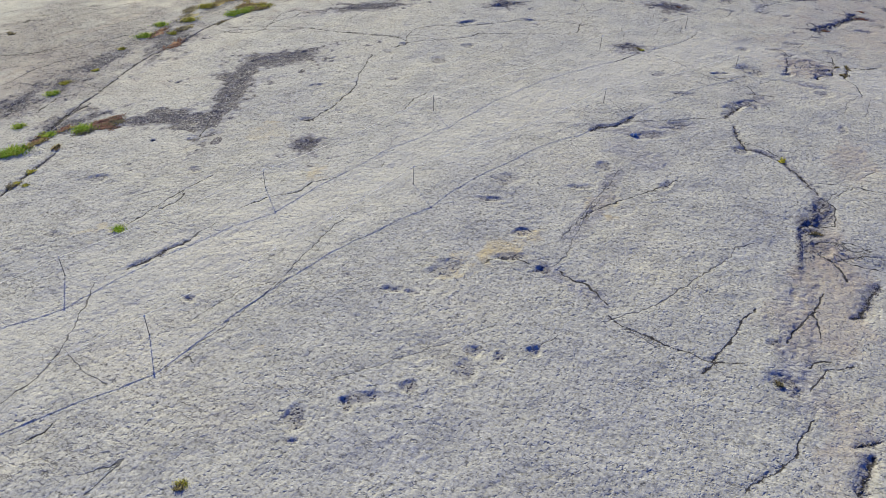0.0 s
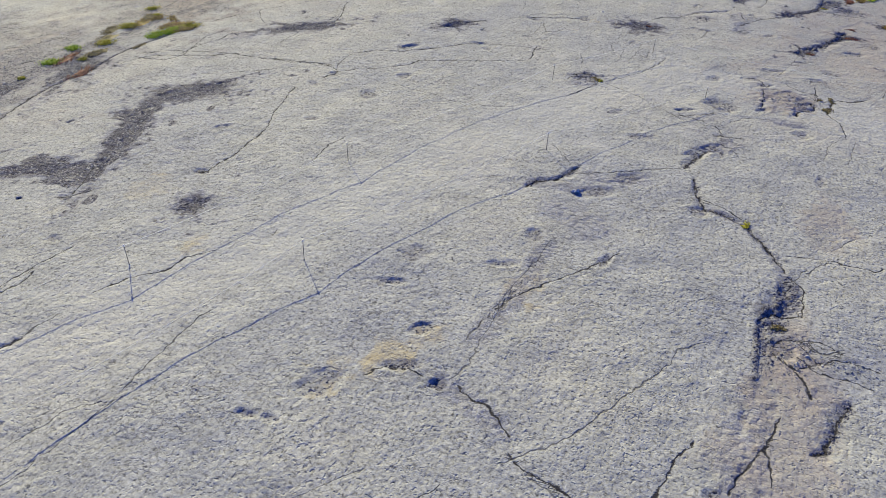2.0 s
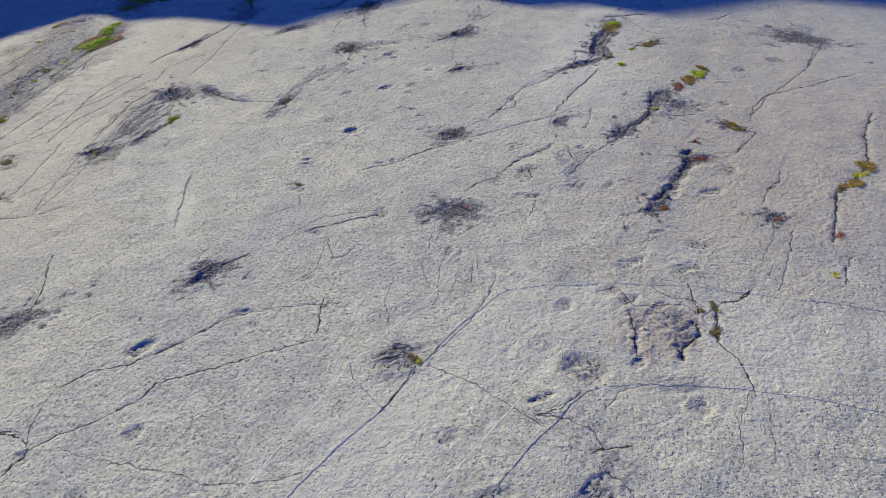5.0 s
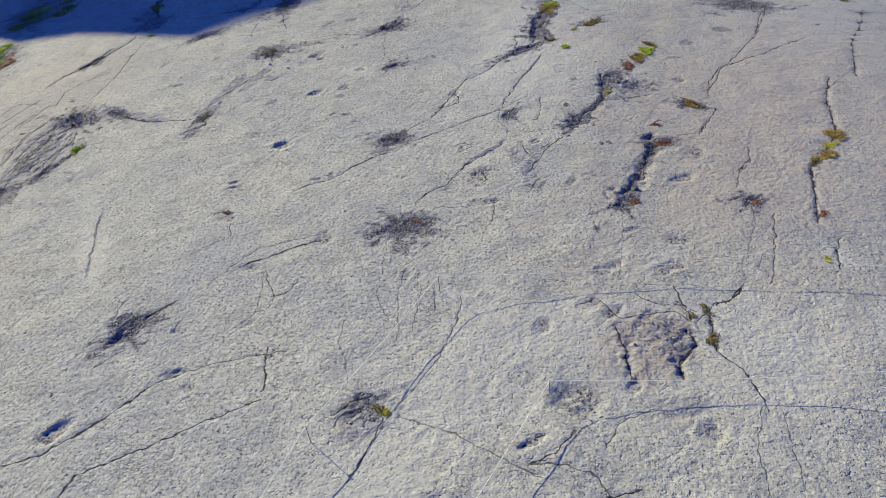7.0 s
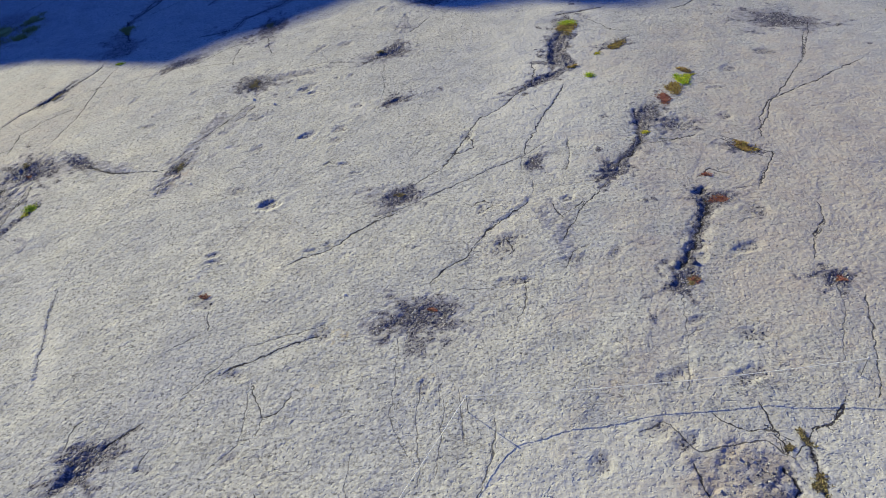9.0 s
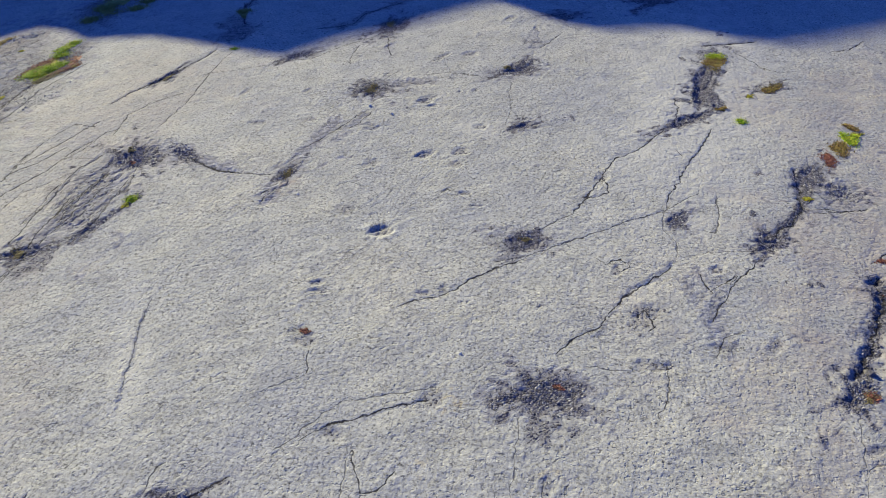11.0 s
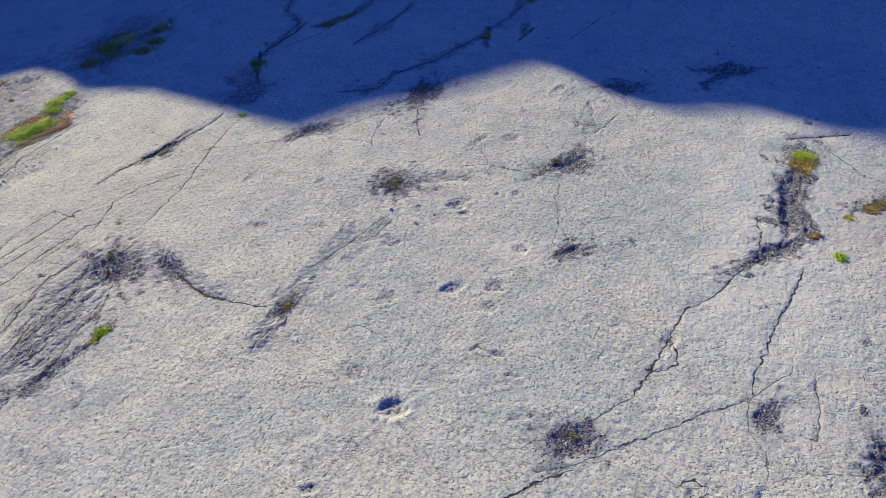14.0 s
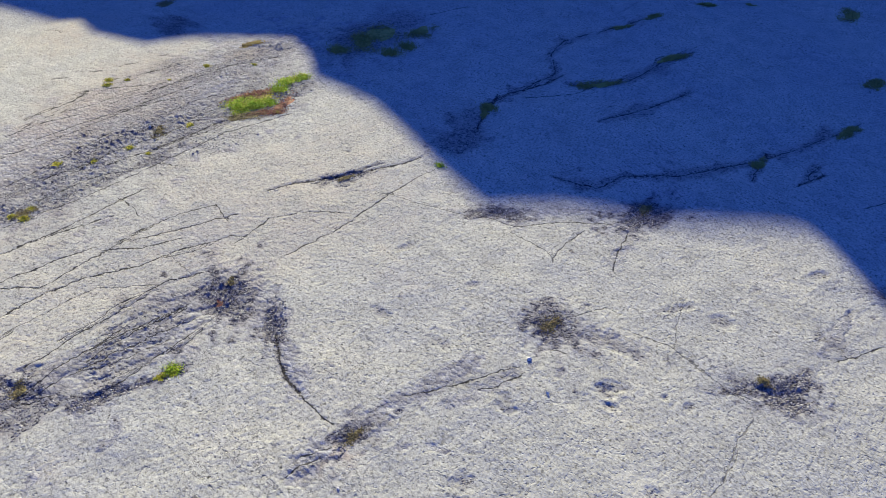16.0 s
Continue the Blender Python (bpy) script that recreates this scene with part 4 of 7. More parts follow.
crack([(10.51, 11.30), (10.89, 10.70), (11.24, 10.13), (11.79, 9.79)], 0.05, 0.05, 0.3)
stain(-8.19, 3.32, 0.91, 0.61, 153, 0, 0.6, 0.04, 0.03)
hollow(-8.22, 3.29, 0.90, 0.57, 151)
stain(-6.75, 3.53, 0.66, 0.30, 147, 0, 0.6, 0.04, 0.02)
hollow(-6.69, 3.48, 0.65, 0.28, 147)
stain(-8.22, 4.05, 0.97, 0.77, 164, 0, 0.25, 0.01, 0.03)
flakes([(-8.59, -0.29), (-8.56, 0.74), (-8.57, 2.05), (-8.38, 3.16)], 0.55, 0.14, 86)
crack([(-8.88, -0.13), (-8.44, 0.53), (-8.12, 1.74)], 0.04, 0.04, 0.2)
band([(-8.09, -0.60), (-7.80, -0.12), (-7.54, 0.37), (-7.33, 1.04), (-7.27, 1.54)], 0.14, 0, 0.85, 0.03, 0.02)
stain(-9.18, -1.14, 0.56, 0.42, -166, 0, 0.8, 0.03, 0.02)
hollow(-9.18, -1.14, 0.53, 0.39, -167)
pit(-9.61, -0.67, 0.27, 0.14, -123, 0.07, 0.1)
crack([(-6.43, 3.35), (-5.74, 2.84), (-5.24, 2.65), (-4.74, 2.55)], 0.14, 0.11, 0.2)
crack([(-4.72, 2.50), (-4.14, 2.43), (-3.65, 2.45)], 0.06, 0.06, 0.2)
stain(-3.24, 2.48, 0.47, 0.31, -100, 0, 0.85, 0.03, 0.02)
hollow(-3.24, 2.48, 0.45, 0.29, -100)
flakes([(-3.56, 1.08), (-3.33, 1.66), (-3.18, 2.11)], 0.25, 0.15, 70)
crack([(-3.53, 0.98), (-3.49, 1.37), (-3.32, 1.67)], 0.06, 0.06, 0.3)
crack([(-3.64, 1.51), (-3.47, 1.79), (-3.31, 2.09)], 0.05, 0.05, 0.3)
crack([(-1.96, 4.98), (-1.70, 5.34), (-1.44, 6.06)], 0.06, 0.06, 0.2)
flakes([(-3.64, 2.58), (-3.22, 3.11), (-2.73, 3.25)], 0.2, 0.1, 37)
crack([(-3.35, 3.09), (-3.14, 3.54)], 0.03, 0.03, 0.1)
stain(-1.74, 7.66, 0.66, 0.51, 107, 0, 0.75, 0.03, 0.02)
hollow(-1.76, 7.64, 0.65, 0.49, 110)
flakes([(-1.68, 8.06), (-0.91, 8.03), (-0.11, 8.17), (0.47, 8.13)], 0.3, 0.16, 2)
band([(-1.20, 7.78), (-0.47, 8.03), (0.22, 8.08)], 0.2, 0, 0.45, 0.02, 0.02)
crack([(-1.48, 8.24), (-1.11, 8.93), (-0.71, 9.03)], 0.04, 0.04, 0.2)
crack([(-0.21, 8.64), (0.55, 8.85), (1.41, 8.74), (1.90, 8.59)], 0.04, 0.04, 0.1)
crack([(-1.44, 6.94), (-1.09, 7.09)], 0.06, 0.06, 0.2)
stain(2.98, 9.30, 0.66, 0.36, -135, 0, 0.65, 0.03, 0.02)
hollow(2.98, 9.30, 0.65, 0.34, -136)
crack([(2.09, 8.52), (2.39, 8.58), (2.74, 8.66)], 0.04, 0.04, 0.2)
crack([(2.84, 8.22), (2.80, 7.38), (2.84, 6.58)], 0.03, 0.03, 0.1)
stain(3.44, 11.53, 0.50, 0.35, -65, 0, 0.45, 0.03, 0.02)
flakes([(3.34, 10.77), (3.46, 11.90), (3.62, 12.77)], 0.25, 0.15, 82)
crack([(3.69, 11.02), (4.16, 11.68), (4.48, 12.22)], 0.06, 0.07, 0.2)
pit(3.55, 12.81, 0.15, 0.06, 99, 0.08, 0.1)
pit(2.51, 13.65, 0.31, 0.14, -130, 0.06, 0)
pit(1.21, 10.36, 0.28, 0.21, -149, 0.075, 0.1)
pit(0.21, 10.04, 0.50, 0.10, -127, 0.05, 0.45)
pit(-6.19, 7.48, 0.27, 0.11, -115, 0.05, 0)
pit(-3.98, 7.47, 0.17, 0.10, -137, 0.05, 0)
pit(0.19, 6.96, 0.31, 0.11, -151, 0.075, 0.1)
pit(0.39, 6.46, 0.17, 0.10, -147, 0.06, 0.1)
pit(-1.25, 5.01, 0.21, 0.11, -151, 0.055, 0)
pit(-0.91, 3.09, 0.26, 0.17, -125, 0.07, 0)
pit(1.66, 7.53, 0.12, 0.07, -99, 0.05, 0.5)
pit(1.49, 12.03, 0.15, 0.06, -134, 0.04, 0)
stain(-9.58, 8.73, 0.52, 0.31, -107, 0, 0.85, 0.03, 0.01)
stain(-5.07, 10.29, 0.69, 0.35, -137, 0, 0.75, 0.03, 0.02)
hollow(-5.07, 10.29, 0.67, 0.31, -138)
stain(-2.04, 12.87, 0.80, 0.60, -110, 0, 0.8, 0.03, 0.02)
hollow(-2.04, 12.87, 0.74, 0.57, -108)
crack([(-2.05, 11.95), (-1.82, 10.87), (-1.61, 10.25)], 0.05, 0.05, 0.2)
crack([(-4.48, 9.76), (-3.41, 9.77), (-2.95, 9.59)], 0.04, 0.04, 0.1)
crack([(-11.77, -0.31), (-11.71, 0.75), (-11.42, 1.75), (-10.82, 2.63), (-10.63, 3.48), (-10.19, 4.41)], 0.084, 0.05, 0.1)
crack([(-10.01, 0.11), (-9.92, 0.74), (-9.99, 1.49), (-9.77, 2.88), (-9.25, 3.70)], 0.05, 0.05, 0.1)
crack([(-10.63, 3.48), (-10.03, 3.39), (-9.40, 3.36)], 0.03, 0.03, 0.1)
crack([(-13.90, 4.07), (-13.10, 4.01), (-12.63, 3.88)], 0.051, 0.03, 0.1)
crack([(-14.55, 5.80), (-13.73, 6.23)], 0.051, 0.03, 0.1)
band([(-15.70, 1.56), (-15.60, 2.46), (-15.36, 3.87), (-15.24, 4.71)], 0.5, 0, 0.45, 0.02, 0.02)
band([(-16.74, 3.05), (-17.04, 5.41), (-16.53, 7.57), (-16.65, 9.97), (-17.52, 12.78)], 0.6, 0, 0.35, 0.02, 0.02)
flakes([(-16.43, 2.55), (-16.59, 5.53), (-16.56, 8.26), (-17.50, 12.49)], 1, 0.06, 96)
stain(-15.50, 10.28, 1.33, 1.00, -91, 0, 0.43, 0.02, 0.01)
stain(-18.66, 12.62, 1.29, 0.83, -118, 2, 0.5, 0, 0)
crack([(-23.45, 5.14), (-22.99, 7.06), (-22.01, 8.81), (-21.35, 10.88)], 0.084, 0.05, 0.2)
crack([(-20.76, 4.68), (-20.84, 6.34), (-20.63, 7.53), (-19.58, 8.76)], 0.084, 0.05, 0.3)
crack([(-18.99, 3.09), (-18.64, 4.00), (-18.45, 5.44), (-18.38, 7.48), (-17.63, 9.02)], 0.084, 0.05, 0.3)
crack([(-26.37, 6.46), (-26.08, 8.18)], 0.084, 0.05, 0.2)
crack([(-28.89, 9.08), (-27.90, 10.40), (-27.51, 12.09)], 0.084, 0.05, 0.3)
crack([(-8.90, 14.81), (-8.83, 16.05), (-8.26, 17.34), (-8.07, 18.63)], 0.1, 0.08, 0.7)
crack([(-7.60, 17.79), (-6.76, 18.73), (-6.10, 20.04)], 0.1, 0.08, 0.7)
crack([(-3.92, 28.24), (-2.97, 27.89), (-2.48, 28.13)], 0.07, 0.06, 0.6)
crack([(-6.30, 21.34), (-5.75, 22.62), (-5.00, 24.06)], 0.08, 0.07, 0.6)
stain(-8.34, 12.82, 1.76, 0.96, -73, 0, 0.6, 0.02, 0.02)
stain(-23.82, 12.85, 1.38, 1.05, 127, 0, 0.75, 0.02, 0.02)
stain(-15.98, 16.14, 2.18, 1.62, 120, 0, 0.6, 0.02, 0.01)
crack([(-15.46, 19.37), (-14.96, 20.66), (-14.29, 21.78)], 0.084, 0.05, 0.5)
stain(9.45, -9.56, 1.05, 0.84, 43, 2, 0.3, 0, 0.006)
stain(-15.64, -19.44, 4.09, 2.45, 128, 2, 0.55, 0, 0)
stain(-20.35, -16.39, 4.39, 2.37, 129, 2, 0.4, 0, 0)
ledge([(-8.96, -0.58), (-8.88, 0.80), (-8.80, 2.21), (-8.97, 3.71)], 0.012, 0.7, 0.15)
crack([(-8.95, -0.96), (-8.84, 0.11), (-8.52, 1.42), (-8.22, 2.57)], 0.05, 0.05, 0.2)
crack([(-8.27, -0.22), (-8.01, 0.67), (-7.69, 1.87), (-7.92, 2.81)], 0.04, 0.04, 0.2)
# grey tone over the layered strip, for the shade on its steep faces
stain(-8.46, 1.24, 1.53, 0.63, -93, 0, 0.22, 0, 0.012)
band([(-16.68, 2.02), (-16.30, 2.82), (-16.08, 4.28)], 0.25, 0, 0.5, 0.01, 0.01)
band([(-17.39, 5.82), (-16.59, 6.75), (-16.01, 8.08)], 0.25, 0, 0.5, 0.01, 0.01)
band([(-20.58, 9.12), (-19.98, 10.69), (-19.41, 12.12), (-18.34, 13.49)], 0.25, 0, 0.4, 0.01, 0.01)
crack([(-19.07, 4.22), (-18.75, 6.01), (-18.42, 7.95), (-18.04, 9.80)], 0.084, 0.05, 0.3)
crack([(-18.90, 8.04), (-18.87, 9.90), (-18.20, 11.70), (-17.35, 13.21)], 0.084, 0.05, 0.3)
crack([(-16.19, 3.45), (-16.27, 5.34), (-15.88, 7.12), (-15.78, 8.83)], 0.084, 0.05, 0.3)
hollow(-7.75, 0.11, 0.94, 0.18, -116)
hollow(-7.23, 1.11, 0.37, 0.11, -105)
stain(-16.30, 5.95, 4.58, 1.75, -89, 0, 0.18, 0, 0.01)
stain(-18.40, 11.87, 2.98, 1.46, -95, 0, 0.16, 0, 0.01)
crack([(-14.04, 0.77), (-13.65, 2.40), (-13.19, 3.54)], 0.084, 0.05, 0.1)
crack([(-12.94, 0.25), (-12.66, 1.55), (-12.29, 2.46)], 0.084, 0.05, 0.1)
crack([(-9.80, -0.76), (-9.82, 0.82), (-9.74, 2.26)], 0.05, 0.05, 0.1)
crack([(-11.83, 3.11), (-11.17, 4.39), (-10.61, 5.63)], 0.068, 0.04, 0.1)
hollow(8.95, 8.5, 1.6, 0.3, 77)
crack([(-20.41, 4.39), (-20.19, 5.62), (-19.73, 6.76)], 0.068, 0.05, 0.25)
crack([(-21.24, 7.91), (-20.60, 8.94), (-20.37, 10.26)], 0.068, 0.05, 0.25)
crack([(-19.75, 6.95), (-19.59, 8.16), (-19.10, 9.24)], 0.068, 0.05, 0.25)
crack([(-16.63, 3.06), (-16.39, 4.02), (-16.28, 5.09)], 0.084, 0.05, 0.25)
crack([(-17.01, 5.14), (-16.85, 6.07), (-16.63, 7.03)], 0.068, 0.05, 0.25)
crack([(-15.32, 6.12), (-14.91, 8.07), (-14.67, 10.39)], 0.068, 0.05, 0.25)
crack([(-15.71, 4.79), (-15.31, 6.54), (-15.12, 8.60)], 0.084, 0.05, 0.25)
crack([(-15.56, 2.53), (-15.51, 3.65), (-15.24, 4.75)], 0.084, 0.05, 0.25)
crack([(-17.14, 7.94), (-17.09, 8.98), (-16.73, 9.86)], 0.068, 0.05, 0.25)
crack([(-19.30, 7.00), (-18.93, 9.03), (-18.19, 10.99)], 0.068, 0.05, 0.25)
crack([(-20.13, 3.77), (-20.00, 4.94), (-19.50, 5.98)], 0.084, 0.05, 0.25)
crack([(-16.17, 7.69), (-16.09, 8.55), (-15.88, 9.35)], 0.068, 0.05, 0.25)
stain(-14.70, -19.80, 4.61, 2.44, -67, 0, 0.3, 0, 0.01)
stain(-13.61, -22.18, 1.56, 0.88, 127, 0, 0.5, 0, 0.01)
stain(-13.43, -14.40, 4.78, 1.32, -87, 0, 0.42, 0, 0.01)
hollow(-13.70, -22.33, 1.00, 0.56, 128)
hollow(-12.84, -16.09, 1.48, 0.69, -72)
hollow(-13.73, -18.65, 1.28, 0.50, -85)
hollow(-13.60, -20.58, 0.77, 0.40, -77)
crack([(-12.55, -22.62), (-12.80, -21.56), (-12.39, -21.20)], 0.084, 0.05, 0.3)
crack([(-15.78, -21.25), (-15.86, -19.75), (-15.45, -18.58)], 0.084, 0.05, 0.2)
crack([(-18.72, -17.24), (-17.97, -15.62), (-16.67, -14.74), (-15.99, -13.76)], 0.068, 0.05, 0.2)
crack([(-19.99, -14.94), (-19.15, -13.18), (-18.26, -12.03)], 0.068, 0.05, 0.2)
crack([(-15.56, -16.80), (-15.01, -15.87), (-14.68, -14.28)], 0.084, 0.05, 0.2)
crack([(-11.67, -14.71), (-10.23, -14.69), (-9.90, -14.05)], 0.05, 0.05, 0.3)
stain(-16.78, 6.25, 5.35, 2.61, 100, 0, 0.22, 0, 0.01)
stain(-15.21, 3.09, 1.78, 0.87, -95, 0, 0.40, 0, 0.01)
stain(-16.95, 5.36, 1.53, 1.05, -48, 0, 0.30, 0, 0.01)
stain(-20.09, 10.26, 1.14, 0.89, 131, 0, 0.45, 0, 0.01)
stain(-17.95, 12.18, 1.72, 1.25, -88, 0, 0.37, 0, 0.01)
stain(-14.39, 11.11, 1.42, 0.77, 127, 0, 0.37, 0, 0.01)
# more grey laid on the layered strip in place of its shade
stain(-8.61, 1.34, 1.79, 1.00, -90, 0, 0.28, 0, 0.015)
crack([(-9.27, -0.04), (-9.06, 1.20), (-8.73, 2.63)], 0.05, 0.05, 0.3)
stain(9.75, -9.30, 0.45, 0.32, -122, 0, 0.42, 0, 0.006)
stain(9.43, -9.62, 1.12, 0.79, -136, 2, 0.7, 0, 0.01)
band([(-16.08, -1.98), (-16.00, -0.88), (-16.62, 3.09), (-16.69, 5.81), (-16.08, 8.38), (-16.20, 11.34)], 0.55, 0, 0.5, 0, 0.01)
stain(-16.72, 5.40, 8.24, 2.13, 98, 0, 0.22, 0, 0.01)
stain(-17.14, 6.47, 3.00, 1.07, 107, 0, 0.37, 0, 0.01)
crack([(-18.90, 1.82), (-18.89, 2.70), (-18.71, 3.42)], 0.084, 0.05, 0.3)
crack([(-21.36, 5.27), (-21.18, 6.57), (-20.91, 7.56)], 0.084, 0.05, 0.3)
crack([(-14.96, -3.32), (-14.26, -0.61), (-13.80, 2.27), (-13.68, 4.91)], 0.084, 0.05, 0.3)
crack([(-9.18, -5.04), (-8.82, -4.76), (-8.47, -4.43)], 0.04, 0.05, 0.2)
crack([(-11.16, -0.58), (-10.96, 1.60), (-9.79, 2.64)], 0.04, 0.05, 0.2)
crack([(-12.10, 2.43), (-11.36, 3.14), (-10.87, 4.05)], 0.068, 0.05, 0.2)
crack([(-7.15, -7.97), (-7.31, -7.48), (-7.37, -7.09)], 0.05, 0.05, 0.2)
crack([(-6.95, -9.04), (-6.99, -8.47)], 0.05, 0.05, 0.2)
crack([(-10.97, -8.12), (-10.81, -7.37)], 0.04, 0.05, 0.3)
crack([(-9.96, -8.14), (-9.86, -7.40), (-9.80, -6.52)], 0.04, 0.05, 0.2)
stain(-10.11, 6.54, 5.91, 4.19, -96, 2, 0.3, 0, 0)
stain(-11.14, 2.51, 4.36, 2.78, -91, 2, 0.25, 0, 0)
stain(-12.04, -3.23, 8.74, 4.44, 124, 2, 0.3, 0, 0)
stain(-15.31, -14.95, 8.57, 3.44, 124, 2, 0.3, 0, 0)
# broad pale tone adds brightness the sun doesn't give the right flank
stain(17.99, 5.04, 9.25, 3.42, 63, 3, 0.55, 0, 0)
stain(8.46, 7.16, 6.23, 2.34, 78, 3, 0.7, 0, 0)
crack([(10.11, -20.88), (10.43, -21.18), (10.78, -20.89)], 0.04, 0.04, 0.3)
crack([(10.16, -21.18), (10.30, -21.55), (10.60, -21.35)], 0.04, 0.04, 0.3)
crack([(10.94, -21.19), (11.37, -21.17)], 0.04, 0.04, 0.3)
crack([(10.93, -21.67), (11.25, -21.75)], 0.04, 0.04, 0.3)
crack([(10.80, -17.29), (11.14, -16.71)], 0.04, 0.04, 0.1)
stain(10.77, -21.39, 0.80, 0.50, -122, 0, 0.25, 0, 0.006)
stain(9.86, -21.90, 0.75, 0.45, 75, 2, 0.8)
crack([(4.60, -24.20), (4.64, -23.05), (4.67, -22.33), (4.79, -21.51)], 0.03, 0.03, 0.1)
crack([(4.45, -24.61), (4.67, -23.81)], 0.03, 0.03, 0.1)
crack([(3.07, -24.99), (3.36, -24.79), (3.70, -24.68), (4.03, -24.73)], 0.05, 0.05, 0.2)
crack([(-2.08, -22.24), (-1.79, -21.88), (-1.53, -21.65)], 0.03, 0.04, 0.2)
crack([(-0.80, -22.22), (-0.78, -21.96)], 0.05, 0.04, 0.2)
crack([(7.91, -8.20), (8.48, -7.96), (8.88, -8.65), (10.11, -8.47), (10.46, -8.91)], 0.04, 0.05, 0.3)
crack([(7.95, -11.95), (8.31, -11.38), (9.04, -11.13)], 0.04, 0.05, 0.2)
crack([(7.57, -13.03), (7.96, -12.88), (8.41, -12.78)], 0.06, 0.05, 0.3)
crack([(7.86, -13.40), (8.19, -13.60), (8.40, -14.08)], 0.04, 0.05, 0.3)
stain(9.30, -9.45, 1.1, 0.8, 67, 2, 0.6)
stain(7.86, -13.53, 0.74, 0.61, 55, 0, 0.3, 0, 0.02)
crack([(4.82, -6.86), (4.85, -8.14)], 0.03, 0.03, 0.1)
ledge([(2.84, -0.97), (3.72, -0.72), (4.41, -0.22), (5.27, 0.30), (6.48, 1.07), (7.11, 1.42)], 0.007, 0.4, 0)
crack([(2.84, -0.97), (3.72, -0.72), (4.41, -0.22), (5.27, 0.30), (6.48, 1.07), (7.11, 1.42), (8.00, 2.31)], 0.04, 0.04, 0.2)
ledge([(4.22, -3.82), (4.60, -3.36), (5.14, -3.14), (5.51, -2.47), (5.85, -1.74), (6.43, -1.17), (7.24, -0.25)], 0.012, 0.5, 0)
ledge([(5.21, -4.09), (5.99, -4.09), (6.40, -3.99), (6.66, -3.44)], 0.009, 0.4, 0)
crack([(6.48, -3.83), (6.43, -4.43), (6.13, -5.25)], 0.04, 0.04, 0.1)
stain(6.15, -2.67, 0.40, 0.35, 58, 0, 0.45, 0, 0.02)
crack([(5.98, -2.57), (6.20, -2.31), (6.30, -2.85), (6.16, -3.01)], 0.05, 0.05, 0.3)
crack([(7.54, -2.54), (7.78, -2.00), (8.08, -1.53), (8.21, -1.24), (8.93, -0.42)], 0.05, 0.05, 0.3)
crack([(7.49, -1.01), (7.62, -1.62), (8.26, -1.04)], 0.05, 0.05, 0.3)
crack([(7.44, -3.55), (7.68, -2.98), (8.01, -2.82)], 0.04, 0.05, 0.3)
crack([(5.18, -0.70), (5.56, -0.93), (5.97, -0.74)], 0.03, 0.04, 0.2)
stain(11.59, -3.30, 0.38, 0.22, 52, 0, 0.3, 0, 0.02)
ledge([(11.27, -0.14), (12.02, 1.16), (12.50, 1.67)], 0.011, 0.4, 0)
crack([(11.81, -2.26), (12.31, -2.08)], 0.03, 0.04, 0.2)
crack([(12.25, -0.79), (12.88, -0.69), (13.38, 0.20)], 0.04, 0.04, 0.2)
crack([(9.48, -5.89), (9.84, -5.71)], 0.03, 0.04, 0.1)
ledge([(-0.28, -6.25), (0.06, -5.85), (0.57, -5.68), (1.17, -5.39), (1.90, -5.09)], 0.008, 0.3, 0)
ledge([(7.05, 1.42), (7.20, 2.12), (7.62, 2.93), (7.83, 3.55), (8.36, 4.47), (8.84, 5.68)], 0.011, 0.5, 0)
crack([(7.05, 1.42), (7.20, 2.12), (7.62, 2.93), (7.83, 3.55), (8.36, 4.47), (8.84, 5.68)], 0.05, 0.05, 0.2)
crack([(5.59, 2.57), (5.63, 2.03), (5.37, 1.81), (4.94, 1.74)], 0.05, 0.05, 0.3)
ledge([(1.31, -2.36), (1.75, -2.05), (2.25, -1.78), (2.54, -1.54), (3.05, -1.19), (3.58, -0.90), (4.12, -0.53)], 0.008, 0.4, 0)
crack([(5.40, -0.94), (5.63, -0.70), (6.04, -0.80), (5.75, -1.14)], 0.05, 0.05, 0.2)
pit(5.65, -1.09, 0.16, 0.08, 81, 0.05, 0)
ledge([(5.87, -1.64), (6.51, -1.26), (6.88, -0.75), (7.13, -0.44)], 0.011, 0.4, 0)
crack([(7.22, -0.49), (7.90, -0.16), (8.54, -0.11), (8.90, -0.11)], 0.03, 0.04, 0.1)
crack([(3.96, 1.84), (4.14, 2.33)], 0.03, 0.04, 0.1)
crack([(3.88, 2.48), (4.00, 2.89)], 0.03, 0.04, 0.1)
crack([(4.26, 2.83), (4.46, 3.06)], 0.03, 0.04, 0.1)
crack([(1.28, 1.81), (1.71, 2.06)], 0.03, 0.04, 0.1)
pit(1.88, 1.71, 0.15, 0.09, -171, 0.05, 0)
pit(2.26, 1.14, 0.15, 0.05, -171, 0.05, 0)
pit(1.50, 3.13, 0.19, 0.19, -158, 0.045, 0)
stain(2.14, 5.16, 0.67, 0.44, -170, 3, 0.6, 0, 0)
pit(-5.04, 5.37, 0.24, 0.13, 177, 0.05, 0.2)
pit(-3.40, 5.47, 0.23, 0.13, 179, 0.05, 0.2)
pit(-1.39, 5.21, 0.16, 0.10, -179, 0.05, 0.2)
crack([(-1.71, 1.89), (-1.36, 2.13), (-0.59, 1.83)], 0.03, 0.04, 0.1)
pit(-1.14, 0.83, 0.29, 0.24, 167, 0.04, 0)
pit(1.34, -2.17, 0.15, 0.09, -172, 0.06, 0)
pit(1.80, -2.04, 0.15, 0.08, 98, 0.06, 0)
